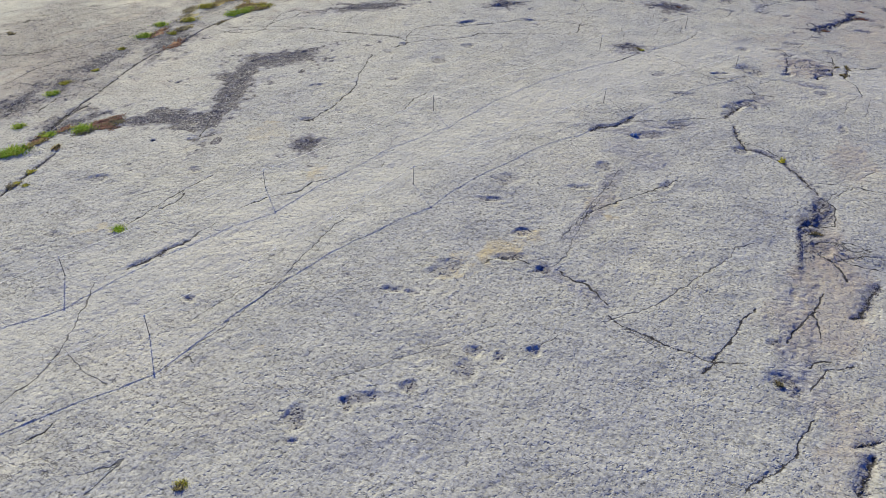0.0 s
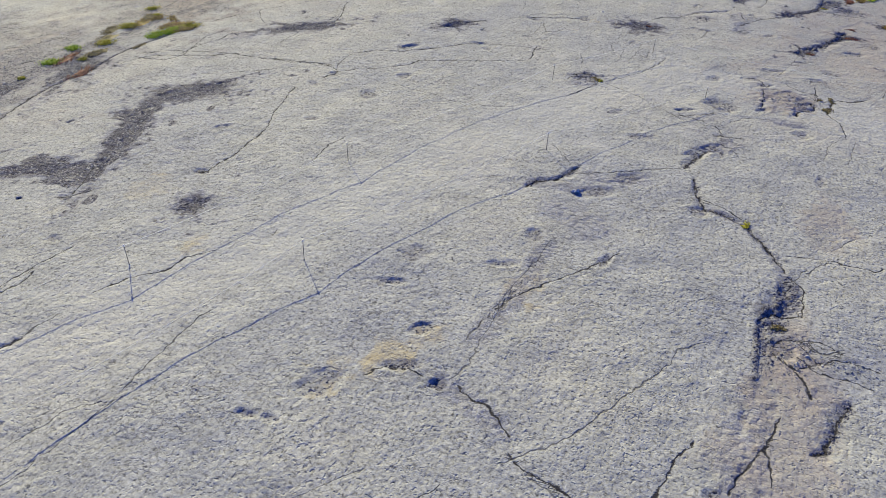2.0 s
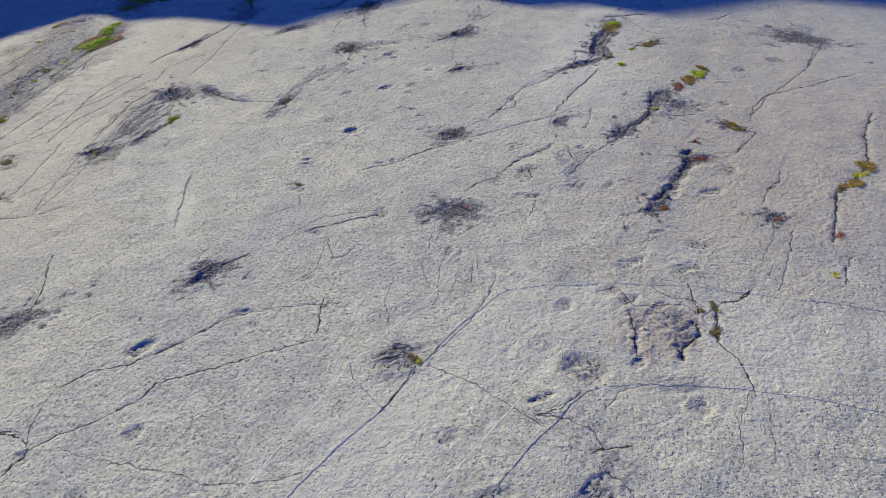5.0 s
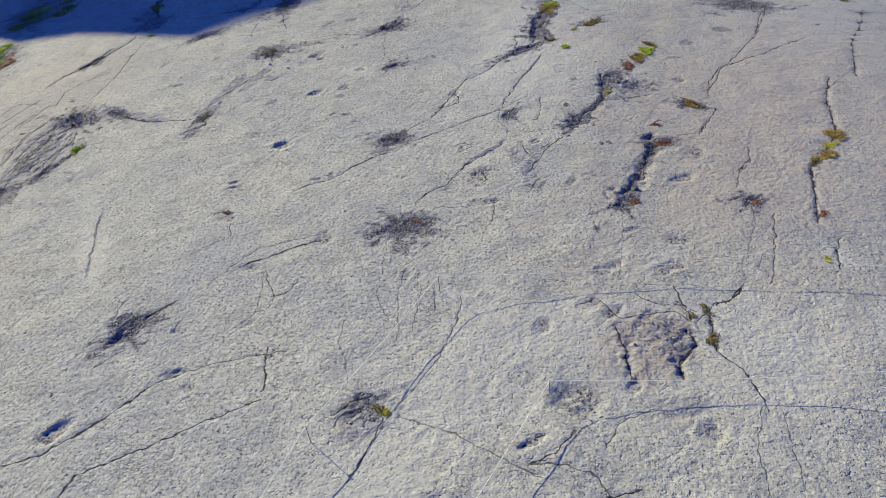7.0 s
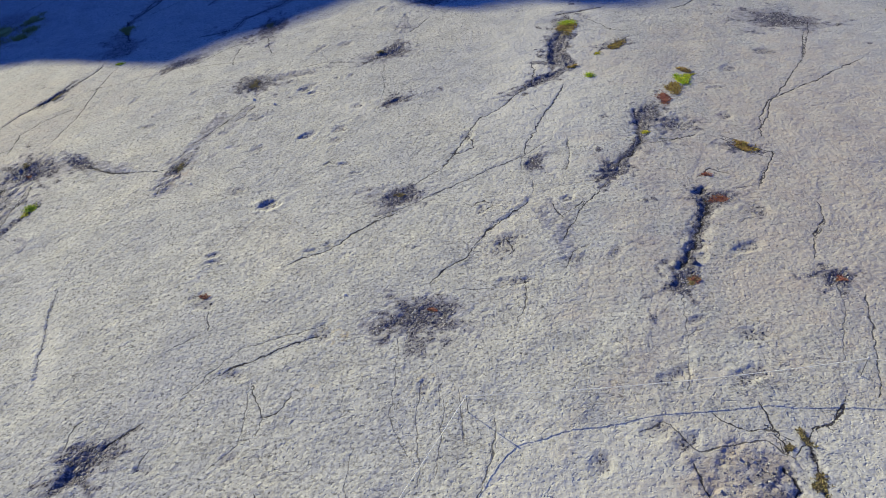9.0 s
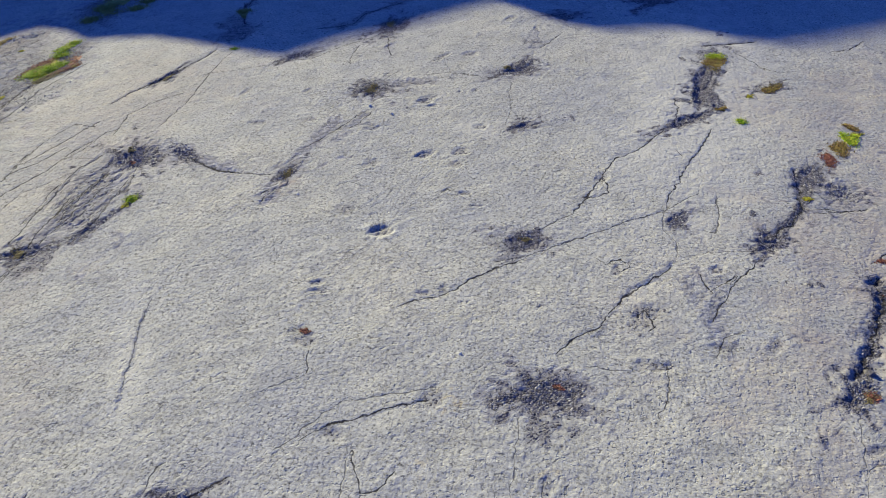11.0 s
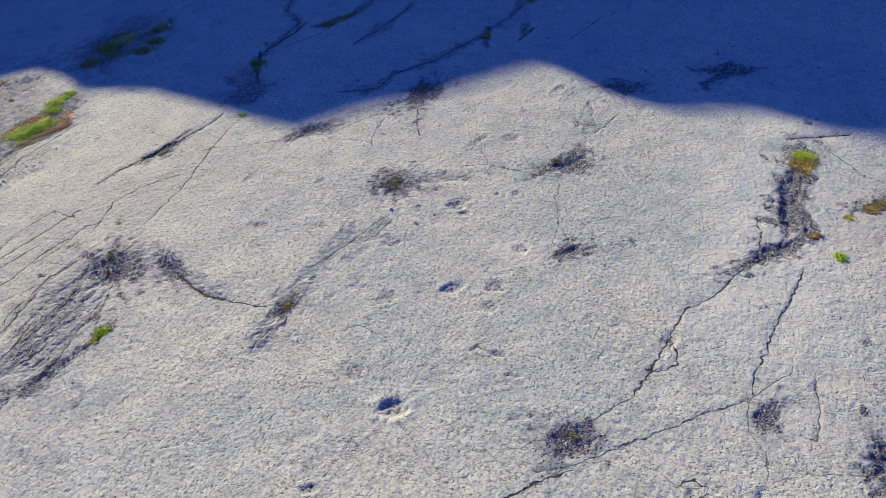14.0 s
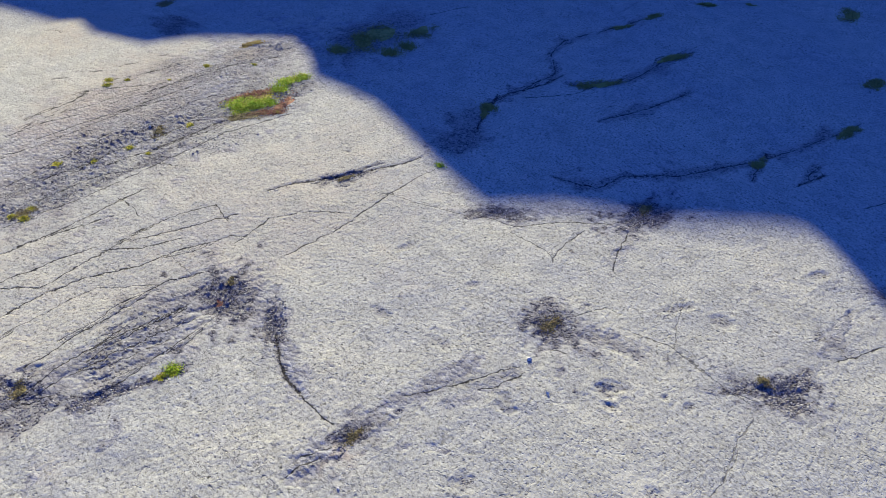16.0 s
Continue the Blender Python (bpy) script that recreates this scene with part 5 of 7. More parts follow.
crack([(-3.06, 3.90), (-2.72, 4.30), (-2.28, 4.98), (-1.86, 5.82), (-1.61, 6.12)], 0.05, 0.05, 0.3)
band([(-3.06, 3.90), (-2.28, 4.98), (-1.57, 5.99)], 0.2, 0, 0.35, 0, 0)
stain(-3.27, 1.50, 0.45, 0.35, 152, 0, 0.4, 0, 0.01)
stain(-16.79, 6.47, 5.86, 2.97, 102, 0, 0.37, 0, 0)
stain(-17.46, -6.50, 10.04, 4.14, 133, 0, 0.46, 0, 0)
stain(-16.43, -5.66, 4.22, 1.72, 134, 2, 0.9, 0, 0)
stain(-16.43, -5.66, 4.22, 1.72, 134, 0, 0.28, 0, 0)
band([(-18.12, -1.12), (-15.81, -4.17), (-13.38, -6.72)], 0.3, 0, 0.7, 0, 0.01)
band([(-13.20, -6.91), (-12.96, -8.95), (-13.48, -10.57), (-13.55, -11.73), (-13.63, -13.03)], 0.35, 0, 0.65, 0, 0.01)
crack([(-20.50, -7.29), (-20.02, -6.25), (-20.78, -4.96), (-20.72, -4.23)], 0.084, 0.05, 0.3)
crack([(-21.41, -5.03), (-20.03, -5.02)], 0.084, 0.05, 0.3)
crack([(-23.27, -4.06), (-23.19, -2.47)], 0.084, 0.05, 0.3)
crack([(-14.51, -9.85), (-14.70, -8.31), (-14.58, -7.71)], 0.084, 0.05, 0.3)
crack([(-14.91, -5.34), (-14.91, -3.62), (-14.91, -1.74), (-14.37, 0.01)], 0.084, 0.05, 0.3)
crack([(-13.08, -7.05), (-12.79, -5.78), (-12.29, -5.01)], 0.084, 0.05, 0.3)
crack([(-9.45, -4.80), (-9.66, -2.91), (-9.74, -1.50)], 0.05, 0.05, 0.3)
crack([(-11.02, -7.88), (-10.65, -7.22)], 0.05, 0.05, 0.2)
crack([(-11.34, -10.90), (-10.84, -9.84)], 0.084, 0.05, 0.3)
crack([(-8.87, -10.58), (-9.69, -9.95), (-10.22, -9.07), (-9.92, -8.58)], 0.04, 0.05, 0.2)
crack([(-10.10, -14.01), (-9.97, -13.03), (-9.78, -12.70)], 0.06, 0.05, 0.2)
crack([(-9.70, -12.48), (-9.68, -11.89)], 0.06, 0.05, 0.2)
crack([(-11.58, -4.49), (-10.83, -3.61), (-11.05, -0.35)], 0.084, 0.05, 0.2)
stain(-16.88, -7.92, 3.18, 0.84, 143, 0, 0.3, 0, 0.01)
stain(-14.54, -10.60, 1.30, 0.63, 138, 0, 0.5, 0, 0)
stain(-12.26, -9.27, 1.24, 0.66, 135, 0, 0.5, 0, 0.01)
stain(-20.63, -4.95, 0.98, 0.54, 146, 0, 0.5, 0, 0)
stain(-12.75, -8.89, 2.49, 1.28, -93, 0, 0.22, 0, 0)
stain(-13.64, -3.33, 2.10, 0.92, -79, 0, 0.25, 0, 0)
stain(-15.26, -17.67, 6.72, 3.03, 118, 0, 0.48, 0, 0)
stain(-16.74, 11.84, 2.32, 1.20, 125, 0, 0.40, 0, 0)
stain(-27.44, 9.89, 3.39, 2.66, 144, 2, 0.4, 0, 0)
stain(-19.85, 7.51, 4.95, 2.51, 105, 2, 0.5, 0, 0)
stain(-19.45, -16.32, 6.91, 2.98, 127, 0, 0.48, 0, 0)
stain(9.63, -20.45, 0.9, 0.30, 86, 0, 0.4, 0, 0.005)
band([(9.29, -22.51), (9.23, -21.16), (9.32, -20.47), (9.64, -19.76), (9.71, -19.01)], 0.12, 0, 0.6, 0, 0.01)
crack([(9.71, -19.01), (10.03, -19.27), (10.06, -20.21)], 0.05, 0.05, 0.3)
crack([(9.56, -21.47), (10.01, -21.93), (10.22, -22.47)], 0.05, 0.05, 0.3)
crack([(9.77, -23.10), (9.55, -23.97), (9.70, -24.61)], 0.05, 0.05, 0.3)
stain(11.77, -9.84, 1.83, 1.08, 54, 3, 0.65, 0, 0)
crack([(9.21, -20.71), (9.57, -20.34), (10.06, -20.16)], 0.06, 0.05, 0.4)
crack([(9.56, -21.23), (9.86, -20.95), (10.26, -21.35)], 0.05, 0.05, 0.4)
crack([(9.91, -21.41), (10.36, -21.75), (10.92, -21.69)], 0.05, 0.05, 0.3)
stain(10.05, -21.63, 0.98, 0.55, 81, 2, 0.6)
crack([(0.76, 17.16), (1.28, 18.46)], 0.1, 0.06, 0.6)
crack([(0.80, 24.34), (1.04, 25.66)], 0.09, 0.06, 0.6)
crack([(-8.14, 13.19), (-8.73, 14.48), (-9.07, 15.75)], 0.1, 0.06, 0.7)
crack([(-8.27, 16.02), (-7.08, 17.42), (-6.20, 19.84)], 0.05, 0.05, 0.3)
crack([(2.59, 17.38), (3.81, 19.63), (5.02, 21.11)], 0.05, 0.05, 0.3)
stain(-8.18, 12.18, 0.93, 0.61, 112, 0, 0.6, 0, 0.01)
stain(-15.72, 16.94, 2.52, 1.99, 112, 0, 0.5, 0, 0.01)
stain(-2.19, 12.85, 0.70, 0.39, -121, 0, 0.5, 0, 0.01)
stain(3.88, 14.06, 0.84, 0.32, -127, 0, 0.4, 0, 0.01)
ledge([(-9.69, 0.05), (-9.82, 1.45), (-9.74, 2.80), (-9.33, 3.96)], 0.02, 0.12, 0.3)
ledge([(-9.36, -0.08), (-9.40, 1.22), (-9.17, 2.59), (-8.47, 3.82)], 0.02, 0.12, 0.3)
ledge([(-9.05, -0.21), (-9.00, 1.01), (-8.68, 2.27), (-8.06, 3.54)], 0.02, 0.12, 0.3)
ledge([(-8.81, -0.28), (-8.56, 0.91), (-8.16, 1.89), (-7.85, 2.89)], 0.02, 0.12, 0.3)
ledge([(-8.45, -0.30), (-8.19, 0.71), (-7.84, 1.55), (-7.66, 2.27)], 0.02, 0.12, 0.3)
# this strip dips from the sun; a wide grey tone colours its shade in
stain(-8.90, 1.42, 1.88, 1.13, -88, 0, 0.44, 0, 0.01)
crack([(-6.84, -21.30), (-6.64, -21.81), (-6.34, -22.53)], 0.05, 0.04, 0.2)
crack([(-9.90, -14.27), (-10.37, -12.35), (-10.13, -11.44)], 0.04, 0.04, 0.2)
crack([(-7.43, -15.01), (-6.58, -14.46), (-6.12, -14.21)], 0.05, 0.05, 0.3)
pit(-2.29, -14.91, 0.30, 0.25, 143, 0.05, 0.5)
pit(-3.03, -16.92, 0.22, 0.12, -165, 0.05, 0.5)
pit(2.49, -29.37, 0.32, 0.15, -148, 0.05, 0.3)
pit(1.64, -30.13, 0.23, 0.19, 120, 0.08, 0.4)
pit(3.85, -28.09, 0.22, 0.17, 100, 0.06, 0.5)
ledge([(0.58, -5.75), (0.97, -5.51), (1.38, -5.33), (2.00, -4.96)], 0.012, 0.35, 0)
crack([(-0.38, -6.25), (0.06, -5.85), (0.57, -5.68), (1.17, -5.39), (1.90, -5.09)], 0.05, 0.04, 0.2)
crack([(-1.49, -28.82), (-1.32, -28.26), (-1.12, -27.70), (-0.70, -27.30)], 0.035, 0.03, 0.2)
crack([(-3.22, -30.34), (-2.50, -30.61), (-1.83, -30.71)], 0.035, 0.03, 0.2)
crack([(-0.82, -32.32), (-0.53, -32.04), (-0.38, -31.77)], 0.035, 0.03, 0.2)
crack([(4.18, -11.01), (5.23, -11.46), (6.05, -12.03), (6.74, -12.51)], 0.035, 0.03, 0.2)
flakes([(3.78, -17.70), (4.66, -17.66), (5.63, -17.47)], 0.35, 0.06, 20, 0.2)
flakes([(4.39, -18.46), (5.17, -18.75), (5.93, -19.44)], 0.7, 0.035, 60, 0.16)
flakes([(4.84, -17.02), (5.68, -16.86), (6.43, -16.21)], 0.4, 0.05, 35, 0.18)
crack([(-4.25, -14.36), (-4.18, -14.04), (-4.06, -13.73), (-3.54, -13.31), (-2.91, -12.89), (-2.16, -12.25), (-2.01, -11.82), (-1.39, -11.55), (-0.69, -11.23), (0.01, -10.88), (0.67, -10.58), (1.35, -10.27)], 0.06, 0.06, 0.3)
crack([(-4.35, -12.09), (-3.75, -11.46), (-3.04, -11.25), (-2.48, -10.91), (-1.92, -10.45), (-1.44, -9.95), (-1.07, -9.62), (-0.64, -9.38)], 0.07, 0.07, 0.3)
crack([(-0.64, -9.38), (0.05, -9.23), (0.82, -9.10), (1.61, -9.03)], 0.04, 0.04, 0.2)
pit(-1.86, -13.16, 0.21, 0.17, 37, 0.06, 0.2, 0.02)
crack([(-3.26, -13.67), (-2.12, -13.90), (-1.18, -14.01), (-0.29, -14.17), (0.14, -14.30), (0.91, -14.25), (1.54, -14.09), (2.01, -13.93)], 0.035, 0.03, 0.1)
crack([(-4.96, -13.30), (-4.37, -13.37), (-4.01, -13.73)], 0.05, 0.05, 0.3)
flakes([(7.09, -0.96), (7.48, -2.30), (7.69, -3.35)], 0.3, 0.1, 60, 0.16)
crack([(13.89, 1.76), (14.22, 2.80), (14.92, 3.97), (16.58, 5.05), (18.26, 6.22), (19.52, 7.15)], 0.06, 0.06, 0.3)
crack([(17.17, 6.75), (18.36, 9.06), (18.99, 10.52)], 0.04, 0.04, 0.2)
stain(15.43, 0.91, 10.44, 5.22, 58, 2, 0.5, 0, 0)
stain(14.18, -4.66, 3.30, 1.65, 47, 2, 0.4, 0, 0)
stain(13.50, 8.16, 4.78, 1.91, 55, 2, 0.35, 0, 0)
pit(8.73, -8.43, 0.23, 0.17, 25, 0.1, 0.4, 0.02)
pit(7.62, -10.82, 0.43, 0.37, 27, 0.11, 0.1, 0.02)
pit(9.94, -11.70, 0.21, 0.17, 27, 0.09, 0.1, 0.02)
flakes([(9.24, -8.55), (9.69, -9.05), (9.96, -9.66)], 0.5, 0.16, 40, 0.2)
flakes([(10.18, -8.92), (10.27, -9.46), (9.76, -10.06)], 0.35, 0.2, -50, 0.16)
flakes([(8.69, -8.83), (8.77, -9.58), (8.72, -10.40)], 0.3, 0.14, 75, 0.16)
crack([(10.17, -9.02), (10.31, -9.44), (9.79, -9.96), (9.76, -10.36)], 0.12, 0.13, 0.4)
crack([(10.76, -8.45), (10.75, -9.11), (10.62, -9.72)], 0.10, 0.1, 0.4)
crack([(8.71, -8.86), (8.80, -9.59), (8.71, -10.43)], 0.06, 0.06, 0.3)
crack([(9.31, -7.85), (9.70, -8.22), (10.27, -8.29), (10.40, -8.75)], 0.05, 0.05, 0.3)
crack([(10.29, -7.63), (10.29, -8.29), (10.54, -8.56)], 0.05, 0.05, 0.3)
crack([(11.86, -7.60), (11.65, -7.99), (11.05, -8.36)], 0.05, 0.05, 0.3)
flakes([(9.12, -11.18), (9.55, -11.08), (10.08, -10.98)], 0.3, 0.12, 30, 0.16)
crack([(6.65, -11.61), (6.90, -11.58)], 0.08, 0.08, 0.3)
crack([(10.62, -9.72), (10.89, -10.12), (11.05, -10.55), (11.13, -10.99), (11.07, -11.30)], 0.06, 0.06, 0.3)
pit(-2.91, -10.73, 0.36, 0.20, 37, 0.22, 0.1, 0.02)
crack([(2.85, -10.83), (3.18, -10.51), (3.61, -10.41)], 0.09, 0.08, 0.4)
flakes([(2.99, -10.95), (3.50, -10.68), (4.02, -10.47)], 0.3, 0.12, 30, 0.14)
hollow(3.39, -10.68, 0.43, 0.26, 32, 0.6)
hollow(8.31, 15.95, 1.01, 0.51, 21, 0.9)
hollow(4.67, 13.96, 0.78, 0.39, 28, 0.7)
stain(-15.20, 8.89, 3.54, 1.59, 93, 0, 0.37, 0, 0.01)
stain(-18.92, 12.67, 2.17, 0.87, 59, 0, 0.32, 0, 0.01)
band([(-10.03, 8.18), (-9.56, 8.86), (-9.23, 9.46)], 0.14, 0, 0.8, 0.02, 0.01)
crack([(-10.86, 6.79), (-10.52, 7.58), (-9.96, 8.42), (-9.37, 9.31), (-8.83, 10.16), (-8.54, 10.96)], 0.10, 0.09, 0.5)
crack([(-8.30, 5.23), (-8.04, 6.93), (-8.02, 8.35), (-7.98, 9.88), (-7.74, 11.06)], 0.05, 0.05, 0.3)
crack([(-12.06, 2.86), (-12.06, 3.62), (-11.84, 4.51), (-11.44, 5.49), (-10.56, 5.31)], 0.05, 0.05, 0.3)
crack([(-9.69, 4.79), (-9.78, 6.08), (-9.25, 6.88), (-8.41, 7.53)], 0.05, 0.05, 0.3)
crack([(-10.57, 3.31), (-10.15, 4.04), (-10.04, 4.91), (-9.66, 5.21)], 0.05, 0.05, 0.3)
crack([(-8.33, 8.83), (-6.89, 9.18), (-5.67, 9.61)], 0.04, 0.04, 0.3)
crack([(-5.54, 9.81), (-4.45, 10.06), (-3.72, 10.96), (-2.55, 11.85)], 0.05, 0.05, 0.3)
crack([(-2.98, 11.13), (-3.08, 9.98), (-2.91, 9.45)], 0.045, 0.05, 0.3)
flakes([(-8.55, -0.56), (-8.52, 0.86), (-8.54, 2.65)], 0.75, 0.09, 52, 0.2)
crack([(-8.97, 0.19), (-8.93, 1.40), (-8.65, 2.56)], 0.05, 0.05, 0.3)
crack([(-7.89, 0.07), (-7.88, 1.28), (-7.91, 2.34)], 0.05, 0.05, 0.3)
flakes([(-1.22, 7.54), (-0.53, 8.14), (0.41, 8.25)], 0.35, 0.08, -20, 0.16)
flakes([(-3.45, 1.13), (-3.26, 2.04), (-2.86, 3.41)], 0.3, 0.08, 45, 0.16)
flakes([(-2.28, 4.14), (-1.84, 5.12), (-1.55, 6.07)], 0.22, 0.07, 20, 0.16)
flakes([(-8.64, 3.70), (-7.08, 3.61), (-5.84, 2.95), (-4.68, 2.62)], 0.3, 0.09, -40, 0.16)
flakes([(-1.74, 10.36), (-1.84, 11.46), (-1.70, 12.51)], 0.25, 0.07, 60, 0.16)
crack([(-9.05, 14.67), (-8.69, 16.16), (-8.35, 18.39), (-9.38, 19.64), (-9.62, 21.07), (-8.46, 23.57), (-7.90, 25.51)], 0.07, 0.05, 0.3)
band([(-9.05, 14.67), (-8.69, 16.16), (-8.35, 18.39), (-9.38, 19.64), (-9.62, 21.07), (-8.46, 23.57), (-7.90, 25.51)], 0.22, 0, 0.5)
crack([(-7.70, 17.92), (-6.55, 18.52), (-5.97, 19.75), (-5.77, 22.11), (-5.15, 23.29), (-4.09, 24.04)], 0.07, 0.05, 0.3)
band([(-7.70, 17.92), (-6.55, 18.52), (-5.97, 19.75), (-5.77, 22.11), (-5.15, 23.29), (-4.09, 24.04)], 0.22, 0, 0.5)
crack([(-5.48, 16.41), (-4.59, 18.32), (-3.94, 20.56)], 0.07, 0.05, 0.3)
band([(-5.48, 16.41), (-4.59, 18.32), (-3.94, 20.56)], 0.22, 0, 0.5)
crack([(-4.89, 29.12), (-3.60, 28.11), (-2.77, 28.02)], 0.07, 0.05, 0.3)
band([(-4.89, 29.12), (-3.60, 28.11), (-2.77, 28.02)], 0.22, 0, 0.5)
crack([(-5.00, 12.70), (-4.24, 12.88), (-3.60, 13.07), (-3.41, 14.10), (-2.13, 15.24), (-0.94, 17.11), (-0.55, 17.75), (0.22, 19.43), (0.83, 20.98), (1.30, 22.25)], 0.07, 0.05, 0.3)
band([(-5.00, 12.70), (-4.24, 12.88), (-3.60, 13.07), (-3.41, 14.10), (-2.13, 15.24), (-0.94, 17.11), (-0.55, 17.75), (0.22, 19.43), (0.83, 20.98), (1.30, 22.25)], 0.22, 0, 0.5)
crack([(-0.36, 16.54), (-0.47, 17.54), (-0.52, 18.41)], 0.07, 0.05, 0.3)
band([(-0.36, 16.54), (-0.47, 17.54), (-0.52, 18.41)], 0.22, 0, 0.5)
crack([(0.86, 17.97), (0.97, 18.74)], 0.07, 0.05, 0.3)
band([(0.86, 17.97), (0.97, 18.74)], 0.22, 0, 0.5)
band([(-15.49, 1.46), (-15.19, 3.25), (-14.94, 5.09), (-14.87, 6.42)], 0.28, 0, 0.62, 0.02, 0.015)
band([(-17.08, 3.21), (-17.21, 5.90), (-16.96, 8.53)], 0.2, 0, 0.5, 0.02, 0.015)
band([(-18.14, 7.10), (-18.76, 9.82), (-18.64, 12.59)], 0.22, 0, 0.5, 0.02, 0.015)
band([(-14.99, 8.66), (-14.69, 10.09), (-14.94, 11.99)], 0.3, 0, 0.6, 0.02, 0.015)
flakes([(-16.80, 2.07), (-16.51, 4.52), (-16.51, 7.54), (-16.83, 10.61), (-17.36, 13.48)], 0.6, 0.07, 62, 0.2)
crack([(-15.15, 1.30), (-14.66, 3.47), (-14.53, 5.98), (-14.39, 8.20), (-13.63, 10.41)], 0.075, 0.07, 0.4)
crack([(-17.10, 2.21), (-17.22, 3.81), (-17.48, 6.07)], 0.06, 0.06, 0.4)
crack([(-20.38, 4.87), (-20.43, 6.97), (-20.45, 9.27), (-20.04, 10.73)], 0.06, 0.06, 0.4)
stain(9.91, -23.29, 2.51, 0.88, 82, 2, 0.5, 0, 0)
crack([(9.85, -20.99), (10.34, -20.83), (10.77, -21.05)], 0.05, 0.05, 0.3)
crack([(9.92, -21.83), (10.53, -21.30), (11.20, -21.13)], 0.05, 0.05, 0.3)
crack([(9.09, -25.04), (9.36, -24.26), (9.66, -23.65)], 0.05, 0.05, 0.3)
crack([(-3.02, -25.23), (-2.63, -24.55), (-2.13, -24.12), (-2.01, -23.56), (-1.52, -23.05)], 0.05, 0.05, 0.3)
crack([(-4.77, -25.88), (-4.63, -25.46), (-4.72, -25.10)], 0.05, 0.05, 0.3)
flakes([(-6.59, -22.75), (-6.25, -22.37), (-6.16, -22.00)], 0.3, 0.08, 30, 0.16)
flakes([(-3.08, -22.26), (-3.27, -21.82), (-3.24, -21.55)], 0.25, 0.08, 70, 0.16)
pit(2.48, -25.52, 0.38, 0.19, 57, 0.1, 0.1, 0.015)
pit(3.50, -23.62, 0.25, 0.12, 46, 0.08, 0.1, 0.015)
pit(-5.03, -18.32, 0.27, 0.12, 51, 0.1, 0.1, 0.015)
crack([(3.03, -25.13), (3.30, -24.80), (3.67, -24.66)], 0.08, 0.07, 0.3)
pit(4.32, -24.78, 0.17, 0.12, 45, 0.07, 0.9, 0.01)
flakes([(4.07, -24.60), (4.96, -24.97), (5.76, -25.31)], 0.3, 0.09, -35, 0.15)
crack([(-22.21, -16.00), (-20.89, -15.79), (-21.63, -14.34), (-20.61, -13.10), (-19.46, -12.19)], 0.07, 0.06, 0.4)
crack([(-18.73, -18.83), (-17.33, -18.47), (-17.27, -18.05), (-16.33, -16.92)], 0.07, 0.06, 0.4)
crack([(-24.74, -13.95), (-23.92, -12.72)], 0.06, 0.06, 0.3)
band([(-14.19, -22.56), (-13.99, -21.41), (-14.00, -20.21)], 0.35, 0, 0.55, 0.01, 0.015)
band([(-19.00, -17.00), (-17.18, -15.79), (-16.62, -13.13)], 0.3, 2, 0.5, 0, 0)
hollow(11.64, 2.61, 0.64, 0.44, 19, 0.55)
crack([(10.65, 1.65), (11.51, 1.82), (12.11, 2.00)], 0.05, 0.05, 0.3)
crack([(18.58, 3.35), (17.66, 1.48), (17.31, 0.25), (17.09, -0.52), (16.61, -1.33), (15.88, -2.24), (15.45, -2.72), (15.06, -3.76), (14.83, -4.53), (14.47, -5.41)], 0.09, 0.09, 0.4)
hollow(13.14, 1.15, 0.71, 0.21, -21, 0.75)
crack([(12.64, 1.71), (13.19, 1.30), (13.87, 0.89), (13.29, -0.08), (12.83, -0.80)], 0.06, 0.06, 0.4)
crack([(14.05, -1.49), (13.88, -2.18), (13.45, -2.73), (13.14, -3.40)], 0.05, 0.05, 0.3)
hollow(-10.79, -23.05, 1.11, 0.39, 71, 0.8)
crack([(-11.18, -23.15), (-11.38, -22.33), (-11.35, -21.56)], 0.11, 0.1, 0.5)
band([(-10.15, 7.86), (-9.66, 8.99), (-9.24, 10.00)], 0.07, 0, 0.9, 0.05)
stain(-9.60, 8.78, 0.50, 0.20, 66, 0, 0.95, 0.02)
band([(-6.57, 3.56), (-5.81, 3.06), (-5.09, 2.64), (-4.62, 2.52)], 0.22, 4, 0.9, 0.02)
band([(-3.25, 2.87), (-3.02, 3.74), (-2.73, 4.82), (-2.42, 5.76)], 0.3, 4, 0.85, 0.02)
band([(-3.41, 2.16), (-3.43, 1.41), (-3.40, 0.98)], 0.25, 4, 0.85, 0.02)
stain(-3.14, 2.01, 0.44, 0.27, -97, 2, 0.7, 0.0)
band([(-4.61, 10.60), (-3.83, 11.62), (-2.53, 12.35)], 0.2, 4, 0.7)
band([(-18.6, -6.0), (-18.0, -1.0), (-17.9, 4.0), (-18.0, 9.0), (-18.4, 15.0)], 2.7, 4, 0.85)
flakes([(-15.52, 6.70), (-15.30, 8.61), (-15.06, 10.77), (-14.60, 12.68)], 0.7, 0.11, 55, 0.3)
band([(-15.62, 7.44), (-15.55, 9.67), (-14.78, 12.33)], 0.55, 0, 0.5)
band([(-18.13, 9.82), (-18.12, 11.93), (-17.62, 13.96)], 0.45, 0, 0.45)
band([(-15.47, 6.33), (-15.21, 7.82), (-14.87, 9.73), (-14.60, 12.03)], 0.22, 0, 0.6, 0.02)
band([(-8.9, -0.9), (-8.6, 0.8), (-8.5, 2.6), (-8.2, 3.5)], 0.75, 4, 0.8)
band([(-8.6, 3.6), (-7.6, 3.7), (-6.6, 3.5)], 0.45, 4, 0.85)
band([(11.46, -0.93), (10.88, -2.29), (10.25, -3.50), (9.71, -4.58)], 0.17, 0, 0.95, 0.0)
